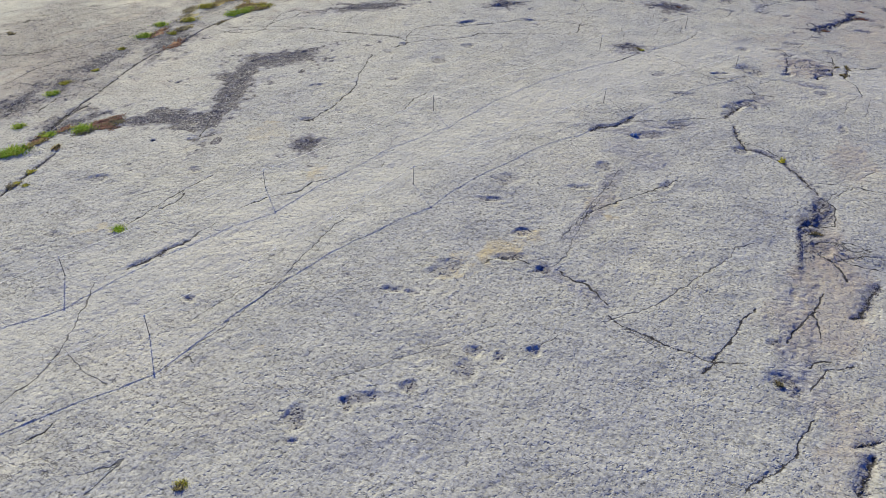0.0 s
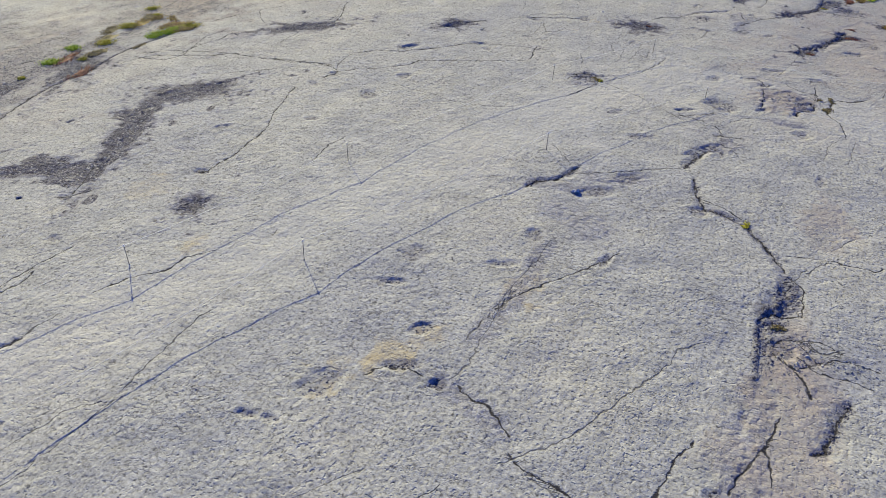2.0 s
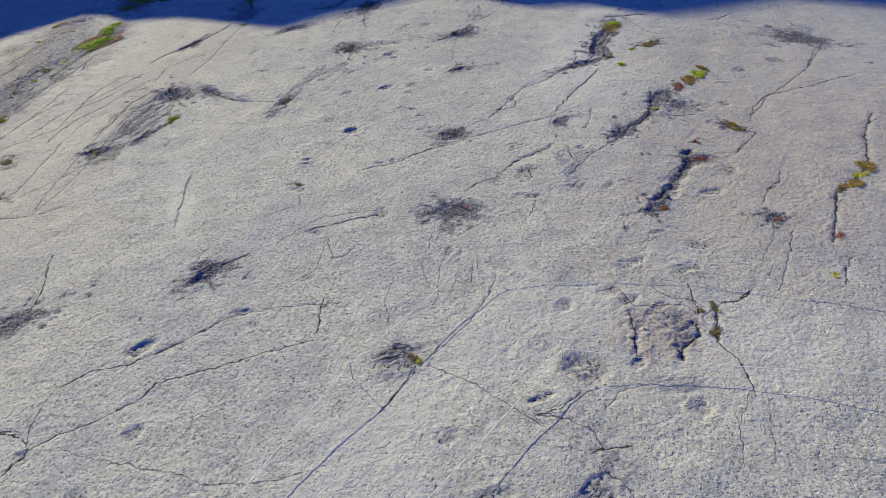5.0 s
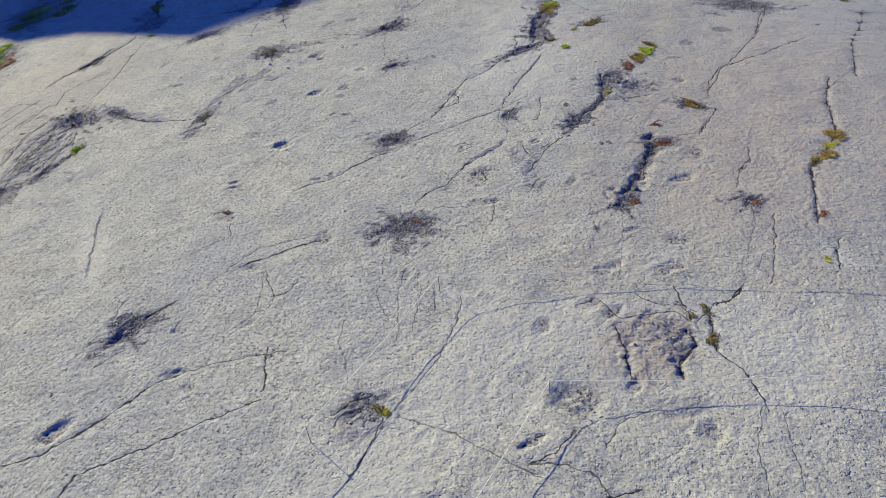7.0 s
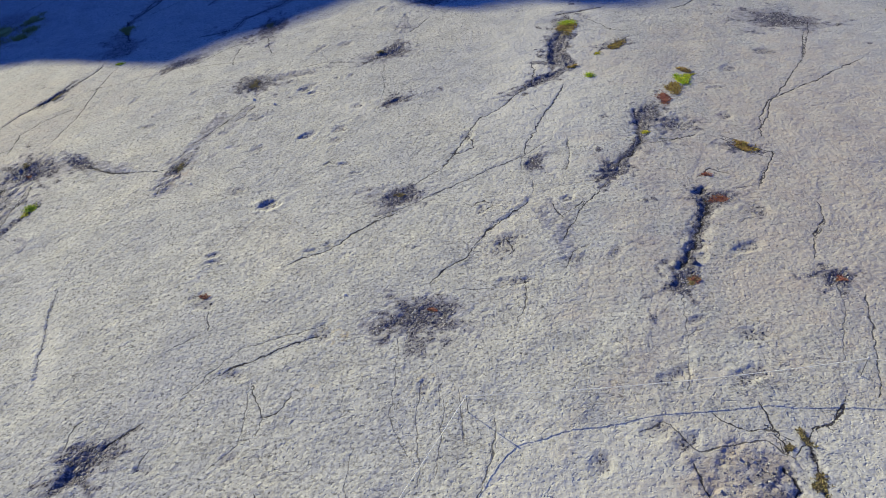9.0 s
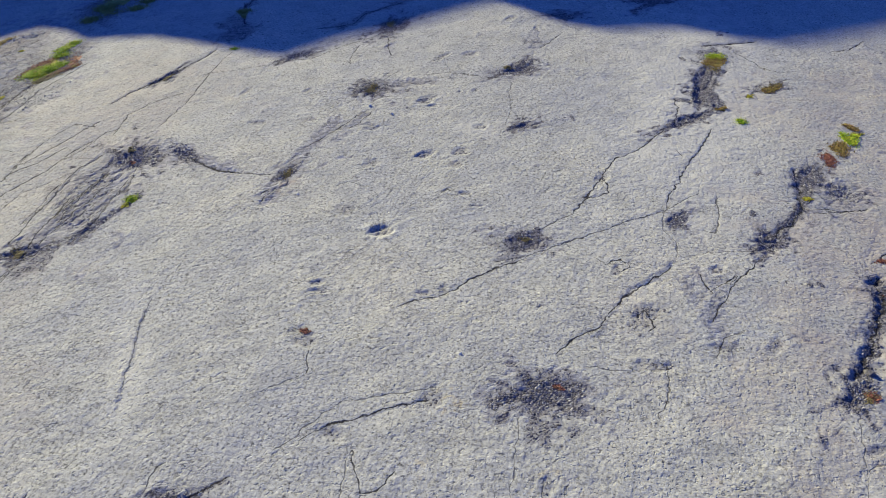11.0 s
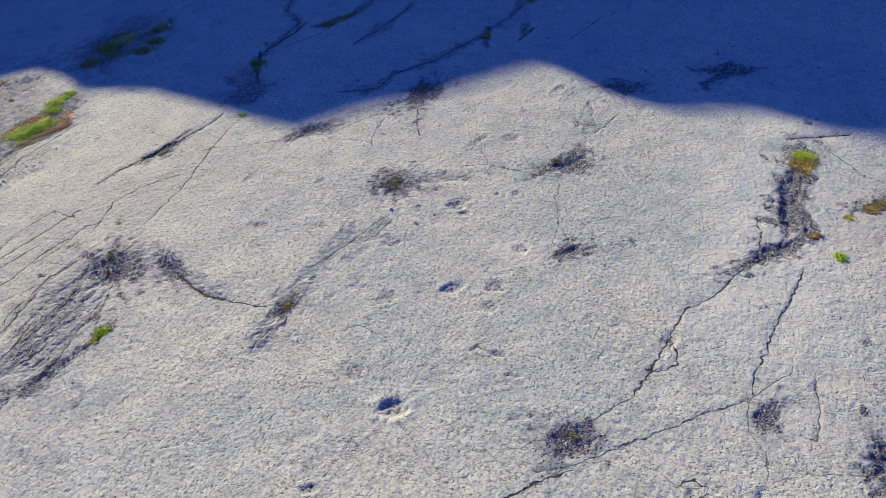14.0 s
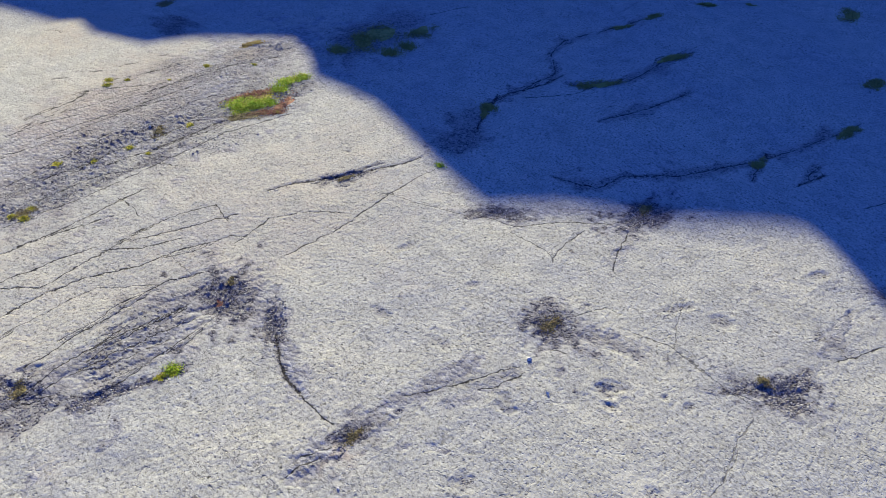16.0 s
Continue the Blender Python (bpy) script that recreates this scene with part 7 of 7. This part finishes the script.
def mound(x, y, long, wide, turn, high, g, mat, name):
    """A low ragged cap of growth that follows the rock."""
    c, n = math.cos(radians(turn)), math.sin(radians(turn))
    rings, seg = 7, 26
    reach = 0.45 + 0.6 * np.convolve(np.tile(g.uniform(0, 1, seg), 3), [0.2, 0.6, 0.2], "same")[seg:2 * seg]
    vs, fs = [(x, y, top_of(x, y) + high)], []
    for k in range(1, rings + 1):
        f = k / rings
        for i in range(seg):
            a = 2 * math.pi * i / seg
            u, v = math.cos(a) * long * f * reach[i], math.sin(a) * wide * f * reach[i]
            px, py = x + u * c - v * n + g.normal(0, 0.004), y + u * n + v * c + g.normal(0, 0.004)
            up = high * (1 - f ** 2) * g.uniform(0.2, 1.5) if k < rings else -0.012
            vs.append((px, py, top_of(px, py) + up))
    for i in range(seg):
        j = (i + 1) % seg
        fs.append((0, 1 + i, 1 + j))
        for k in range(rings - 1):
            a, b = 1 + k * seg, 1 + (k + 1) * seg
            fs.append((a + i, b + i, b + j, a + j))
    me = bpy.data.meshes.new(name)
    me.from_pydata(vs, [], fs)
    me.materials.append(mat)
    return me


def shoots(vs, fs, mat, parent):
    me = bpy.data.meshes.new("foliage")
    me.from_pydata([v.tolist() for v in vs], [], fs)
    me.materials.append(mat)
    ob = new("foliage", me)
    ob.parent = parent
    ob.matrix_parent_inverse = parent.matrix_basis.inverted()
    return tagged(ob, kind="stuff")


def tuft(x, y, r, look_of):
    """A clump of bent blades round a low heart."""
    g = np.random.default_rng(int(abs(x * 313 + y * 719) * 10) % 100000)
    vs, fs = [], []
    z = top_of(x, y)
    mat, words = GRASS_MATS[look_of]
    ob = new("grass_tuft", mound(x, y, r * 0.75, r * 0.56, g.uniform(-40, 40), r * 0.16, g, mat, "grass_tuft"))
    r = r * 0.85
    for _ in range(420):
        a, lean = g.uniform(0, 2 * math.pi), g.uniform(0.45, 1.0)
        root = np.array([x + g.normal(0, r * 0.46), y + g.normal(0, r * 0.36), 0.0])
        root[2] = top_of(root[0], root[1]) + r * 0.04
        h = r * g.uniform(0.2, 0.5)
        tip = root + np.array([math.cos(a) * lean * h * 0.9, math.sin(a) * lean * h * 0.9, h * (1.0 - 0.7 * lean)])
        blade(vs, fs, root, tip, 0.003 + 0.012 * r)
    shoots(vs, fs, mat, ob)
    return tagged(ob, words, "grass tuft", "tufts in the joints")


def cushion(x, y, long, wide, turn, look_of):
    """A ragged mat of small shoots over a low cap that follows the rock."""
    g = np.random.default_rng(int(abs(x * 211 + y * 577) * 10) % 100000)
    long, wide = long * 0.76, wide * 0.76
    c, n = math.cos(radians(turn)), math.sin(radians(turn))
    vs, fs = [], []
    mat, words = MOSS_MATS[look_of]
    ob = new("moss_cushion", mound(x, y, long * 0.9, wide * 0.9, turn, 0.022, g, mat, "moss_cushion"))
    count = int(min(420, max(70, 420 * long * wide / 0.12)))
    clumps = [(g.uniform(-0.8, 0.8) * long, g.uniform(-0.8, 0.8) * wide) for _ in range(7)]
    for _ in range(count):
        cu, cv = clumps[g.integers(7)]
        u, v = cu + g.normal(0, 0.25) * long, cv + g.normal(0, 0.28) * wide
        px, py = x + u * c - v * n, y + u * n + v * c
        root = np.array([px, py, top_of(px, py)])
        h = g.uniform(0.025, 0.06) * (1.0 if look_of in ("red", "brown", "yellow") else 1.5)
        a = g.uniform(0, 2 * math.pi)
        for k in range(3):
            b = a + k * 2.1
            blade(vs, fs, root, root + np.array([math.cos(b) * h * 0.9, math.sin(b) * h * 0.9, h * g.uniform(0.3, 0.8)]), 0.004 + 0.07 * h)
    shoots(vs, fs, mat, ob)
    return tagged(ob, words, "moss", "moss and stonecrop in the joints")


def loose_stone(x, y, r):
    rnd = random.Random(int(x * 100))
    bm = bmesh.new()
    lump(bm, Vector((0, 0, 0)), r, 0.5, rnd, 2)
    ob = new("stone", mesh_of("stone", bm, STONE_WHITE))
    ob.location = (x, y, top_of(x, y) + r * 0.1)
    return tagged(ob, "small white loose stone lying on the slab", "stone", "loose stones")


tuft(-5.11, -26.92, 0.21, "green")
tuft(-10.09, -23.13, 0.45, "green")
tuft(-10.83, -23.70, 0.34, "green")
tuft(-10.89, -24.77, 0.48, "green")
tuft(-11.05, -25.02, 0.37, "green")
tuft(-12.22, -23.53, 0.28, "green")
tuft(-9.47, -25.51, 0.17, "yellow")
tuft(-9.32, -26.09, 0.14, "yellow")
cushion(-9.58, -22.76, 0.58, 0.37, -155, "red")
cushion(-10.87, -23.97, 0.35, 0.21, -81, "red")
cushion(-9.32, -26.27, 0.31, 0.19, -92, "brown")
tuft(-14.19, -15.98, 0.44, "green")
tuft(-14.49, -14.68, 0.41, "green")
tuft(-13.66, -13.95, 0.41, "yellow")
cushion(-12.35, -16.36, 0.65, 0.38, -71, "red")
tuft(-12.40, -12.63, 0.41, "green")
tuft(-14.24, -12.13, 0.43, "yellow")
cushion(-12.04, -11.76, 0.73, 0.57, -113, "brown")
tuft(-11.65, -11.50, 0.36, "yellow")
tuft(-12.14, -12.02, 0.31, "green")
cushion(-13.18, -14.70, 0.82, 0.37, -93, "brown")
tuft(-13.23, -21.34, 0.34, "green")
tuft(-13.62, -20.44, 0.26, "yellow")
tuft(-14.25, -12.18, 0.43, "yellow")
tuft(-14.87, -10.09, 0.38, "yellow")
cushion(-11.82, -12.01, 0.69, 0.38, -135, "orange")
tuft(-12.14, -12.38, 0.36, "green")
tuft(-11.65, -11.62, 0.32, "yellow")
tuft(0.77, -31.87, 0.12, "yellow")
cushion(0.76, -31.91, 0.09, 0.08, 138, "brown")
cushion(8.78, -17.38, 0.18, 0.08, 83, "yellow")
cushion(9.57, -20.76, 0.26, 0.13, -142, "brown")
cushion(8.99, -26.16, 0.09, 0.07, 130, "brown")
cushion(3.78, -10.78, 0.26, 0.15, 147, "brown")
cushion(3.89, -10.86, 0.11, 0.10, -172, "yellow")
cushion(-12.64, -1.52, 0.35, 0.30, 138, "brown")
cushion(-11.42, -3.86, 0.30, 0.22, 137, "yellow")
cushion(-10.91, -7.41, 0.20, 0.15, -164, "yellow")
cushion(9.74, 10.20, 0.64, 0.46, 59, "orange")
tuft(9.72, 10.69, 0.34, "green")
cushion(13.22, 1.20, 0.40, 0.23, 122, "orange")
tuft(9.79, 6.17, 0.19, "green")
cushion(14.76, -5.05, 0.28, 0.10, 57, "red")
cushion(14.05, -6.89, 0.13, 0.10, 77, "yellow")
cushion(10.42, -8.68, 0.11, 0.08, 92, "brown")
cushion(10.55, -9.43, 0.10, 0.08, 116, "brown")
cushion(13.27, -4.44, 0.17, 0.12, 48, "red")
cushion(10.13, -4.22, 0.21, 0.16, 62, "red")
cushion(-1.00, -3.52, 0.15, 0.10, 147, "red")
cushion(22.78, 11.61, 0.49, 0.25, 70, "brown")
cushion(4.34, -4.60, 0.15, 0.07, 164, "red")
cushion(10.67, 2.28, 0.21, 0.15, -154, "yellow")
cushion(10.08, -4.29, 0.26, 0.14, 60, "brown")
cushion(11.74, -1.20, 0.37, 0.21, -168, "red")
cushion(13.12, 1.26, 0.36, 0.18, 121, "orange")
cushion(11.68, -0.09, 0.20, 0.13, -163, "red")
cushion(11.31, 8.74, 0.46, 0.21, -150, "brown")
tuft(9.83, 10.78, 0.35, "green")
cushion(9.69, 10.45, 0.55, 0.31, 68, "orange")
cushion(9.30, 6.95, 0.28, 0.13, -144, "orange")
tuft(9.79, 6.29, 0.20, "green")
cushion(10.41, 7.98, 0.19, 0.11, 62, "yellow")
cushion(11.25, 8.54, 0.51, 0.18, -147, "orange")
cushion(3.55, -0.12, 0.18, 0.12, -166, "brown")
tuft(-7.31, 1.24, 0.26, "green")
cushion(-7.33, 0.97, 0.20, 0.10, -95, "yellow")
cushion(-8.22, 3.17, 0.12, 0.10, 169, "red")
cushion(-8.54, 3.79, 0.17, 0.13, 160, "brown")
cushion(-3.19, 2.52, 0.30, 0.17, -95, "brown")
cushion(-1.79, 7.61, 0.36, 0.26, 113, "brown")
cushion(2.65, 9.31, 0.26, 0.18, -146, "brown")
cushion(-9.32, -1.07, 0.28, 0.25, -151, "brown")
cushion(-9.58, 8.78, 0.41, 0.22, -109, "brown")
cushion(-15.23, 9.82, 0.94, 0.45, -115, "green")
tuft(-15.48, 9.54, 0.45, "green")
tuft(-15.14, 9.99, 0.45, "green")
tuft(-14.88, 10.38, 0.41, "green")
cushion(-15.47, 12.08, 0.68, 0.35, -104, "green")
tuft(-15.51, 11.71, 0.38, "green")
tuft(-15.35, 12.39, 0.39, "green")
cushion(-15.67, 10.73, 0.71, 0.35, -114, "red")
cushion(-14.09, 10.08, 0.50, 0.23, -146, "red")
tuft(-15.37, 2.26, 0.16, "yellow")
tuft(-16.29, 4.68, 0.15, "yellow")
tuft(-16.05, 5.79, 0.19, "yellow")
tuft(-20.76, 7.83, 0.23, "yellow")
tuft(-20.56, 8.51, 0.14, "yellow")
tuft(-19.01, 10.91, 0.18, "yellow")
cushion(-16.19, 6.90, 0.55, 0.24, 151, "brown")
cushion(-15.77, 7.80, 0.26, 0.19, 122, "yellow")
cushion(-17.04, 3.90, 0.24, 0.20, -60, "yellow")
cushion(-2.18, 13.15, 0.38, 0.24, 105, "brown")
tuft(-7.84, 10.98, 0.20, "green")
cushion(-15.79, 15.94, 1.05, 0.83, 108, "dark")
tuft(-15.95, 14.84, 0.60, "dark")
tuft(-15.98, 16.14, 0.66, "dark")
tuft(-14.19, 15.83, 0.58, "dark")
tuft(-14.01, 16.60, 0.55, "dark")
tuft(-8.74, 14.74, 0.39, "dark")
cushion(-8.83, 14.87, 0.29, 0.18, 123, "dark")
loose_stone(-1.61, 6.43, 0.064)
loose_stone(-0.78, 5.89, 0.061)
loose_stone(4.85, -17.74, 0.11)
loose_stone(2.37, -3.93, 0.043)
loose_stone(-2.59, 1.50, 0.033)
cushion(-10.68, -23.21, 0.40, 0.22, -85, "red")
cushion(-9.61, -22.50, 0.45, 0.32, 173, "brown")
cushion(-9.92, -24.24, 0.20, 0.11, -66, "orange")
cushion(-14.61, -12.60, 0.71, 0.46, -93, "brown")
cushion(-12.49, -11.53, 0.73, 0.51, -121, "orange")
cushion(-20.98, -16.43, 0.48, 0.18, 156, "brown")
tuft(-13.29, -15.41, 0.22, "yellow")
tuft(-13.42, -19.28, 0.18, "yellow")
tuft(-14.05, -17.33, 0.21, "yellow")
tuft(-8.99, -26.11, 0.12, "yellow")
cushion(-15.92, 10.13, 0.90, 0.43, -109, "red")
cushion(-14.76, 9.43, 0.77, 0.24, -126, "brown")
tuft(-14.09, 10.08, 0.14, "yellow")
tuft(-17.66, 12.07, 0.14, "yellow")
cushion(-19.22, 13.09, 0.77, 0.28, -108, "orange")
tuft(-19.20, 9.40, 0.09, "yellow")
tuft(-17.13, 3.92, 0.12, "yellow")
tuft(-15.45, 1.75, 0.16, "yellow")
cushion(-15.37, 2.03, 0.47, 0.24, -101, "brown")
tuft(-21.13, 8.12, 0.24, "yellow")
tuft(-15.07, 1.90, 0.20, "yellow")
tuft(-15.75, 0.66, 0.33, "yellow")
cushion(-15.59, 0.44, 0.60, 0.32, -72, "brown")
cushion(-15.23, 10.24, 1.34, 0.59, -95, "yellow")
tuft(-15.30, 11.26, 0.47, "green")
tuft(-12.39, -12.89, 0.32, "green")
cushion(-12.45, -11.79, 0.65, 0.38, 126, "red")
cushion(-12.18, -13.84, 0.44, 0.16, -96, "brown")
cushion(-14.13, -10.97, 0.59, 0.41, 126, "brown")
tuft(-14.07, -10.72, 0.23, "yellow")
cushion(-14.31, -6.16, 0.43, 0.17, 138, "yellow")
cushion(-15.20, 0.26, 0.48, 0.40, 113, "brown")
cushion(-13.09, -10.94, 0.44, 0.17, 144, "orange")
cushion(-15.43, 10.18, 1.02, 0.66, -105, "red")
cushion(-14.40, 9.85, 0.93, 0.28, -121, "red")
cushion(-13.87, -15.55, 1.00, 0.36, 108, "red")
cushion(-14.05, -13.44, 1.15, 0.53, -77, "brown")
cushion(-14.00, -11.58, 0.97, 0.53, -87, "orange")
cushion(-12.19, -11.76, 0.70, 0.46, -136, "yellow")
cushion(-15.72, 16.94, 1.29, 1.07, 99, "dark")
cushion(-14.59, 18.09, 0.89, 0.67, 109, "dark")
cushion(-8.73, 14.48, 0.60, 0.20, 120, "dark")
cushion(10.66, -9.40, 0.29, 0.14, -90, "brown")
cushion(10.76, -8.51, 0.29, 0.12, -80, "brown")
cushion(-6.66, 18.71, 1.15, 0.40, 58, "dark")
cushion(-5.71, 22.23, 1.14, 0.40, 71, "dark")
cushion(-8.41, 23.47, 0.56, 0.22, 63, "dark")
cushion(-7.94, 25.33, 0.58, 0.23, 63, "dark")
cushion(-6.62, 28.07, 0.65, 0.26, 46, "dark")
cushion(-5.18, 29.25, 0.28, 0.14, 16, "dark")
cushion(-0.49, 17.60, 0.48, 0.24, 73, "dark")
cushion(1.05, 21.36, 0.70, 0.28, 72, "dark")
cushion(0.90, 25.58, 0.69, 0.42, 79, "dark")
cushion(-1.47, 31.21, 1.09, 0.65, 99, "dark")
cushion(12.99, 6.40, 0.42, 0.19, -43, "orange")
cushion(12.66, 5.58, 0.49, 0.34, 69, "green")
tuft(12.67, 5.62, 0.20, "green")
cushion(13.07, 5.94, 0.25, 0.13, 9, "yellow")
cushion(12.24, 4.98, 0.55, 0.33, 60, "orange")
cushion(11.81, 4.37, 0.50, 0.30, -94, "red")
cushion(16.92, -0.85, 0.52, 0.37, 49, "orange")
cushion(16.53, -1.49, 0.37, 0.22, 59, "yellow")
cushion(15.99, -2.18, 0.56, 0.28, 42, "orange")
cushion(15.67, -2.44, 0.35, 0.17, 41, "brown")
cushion(-10.74, -24.21, 0.51, 0.20, 87, "orange")
cushion(-9.88, -22.57, 0.67, 0.24, 50, "red")
cushion(-11.07, -24.78, 0.35, 0.18, 83, "yellow")
cushion(-9.81, -23.08, 0.64, 0.32, 59, "brown")
cushion(-14.38, 10.57, 1.13, 0.45, 104, "red")
cushion(-14.81, 9.22, 1.02, 0.36, 50, "brown")
cushion(-15.54, 10.06, 1.02, 0.41, 68, "green")
cushion(-26.60, 14.20, 0.81, 0.57, 77, "brown")
tuft(-15.28, 5.92, 0.12, "yellow")
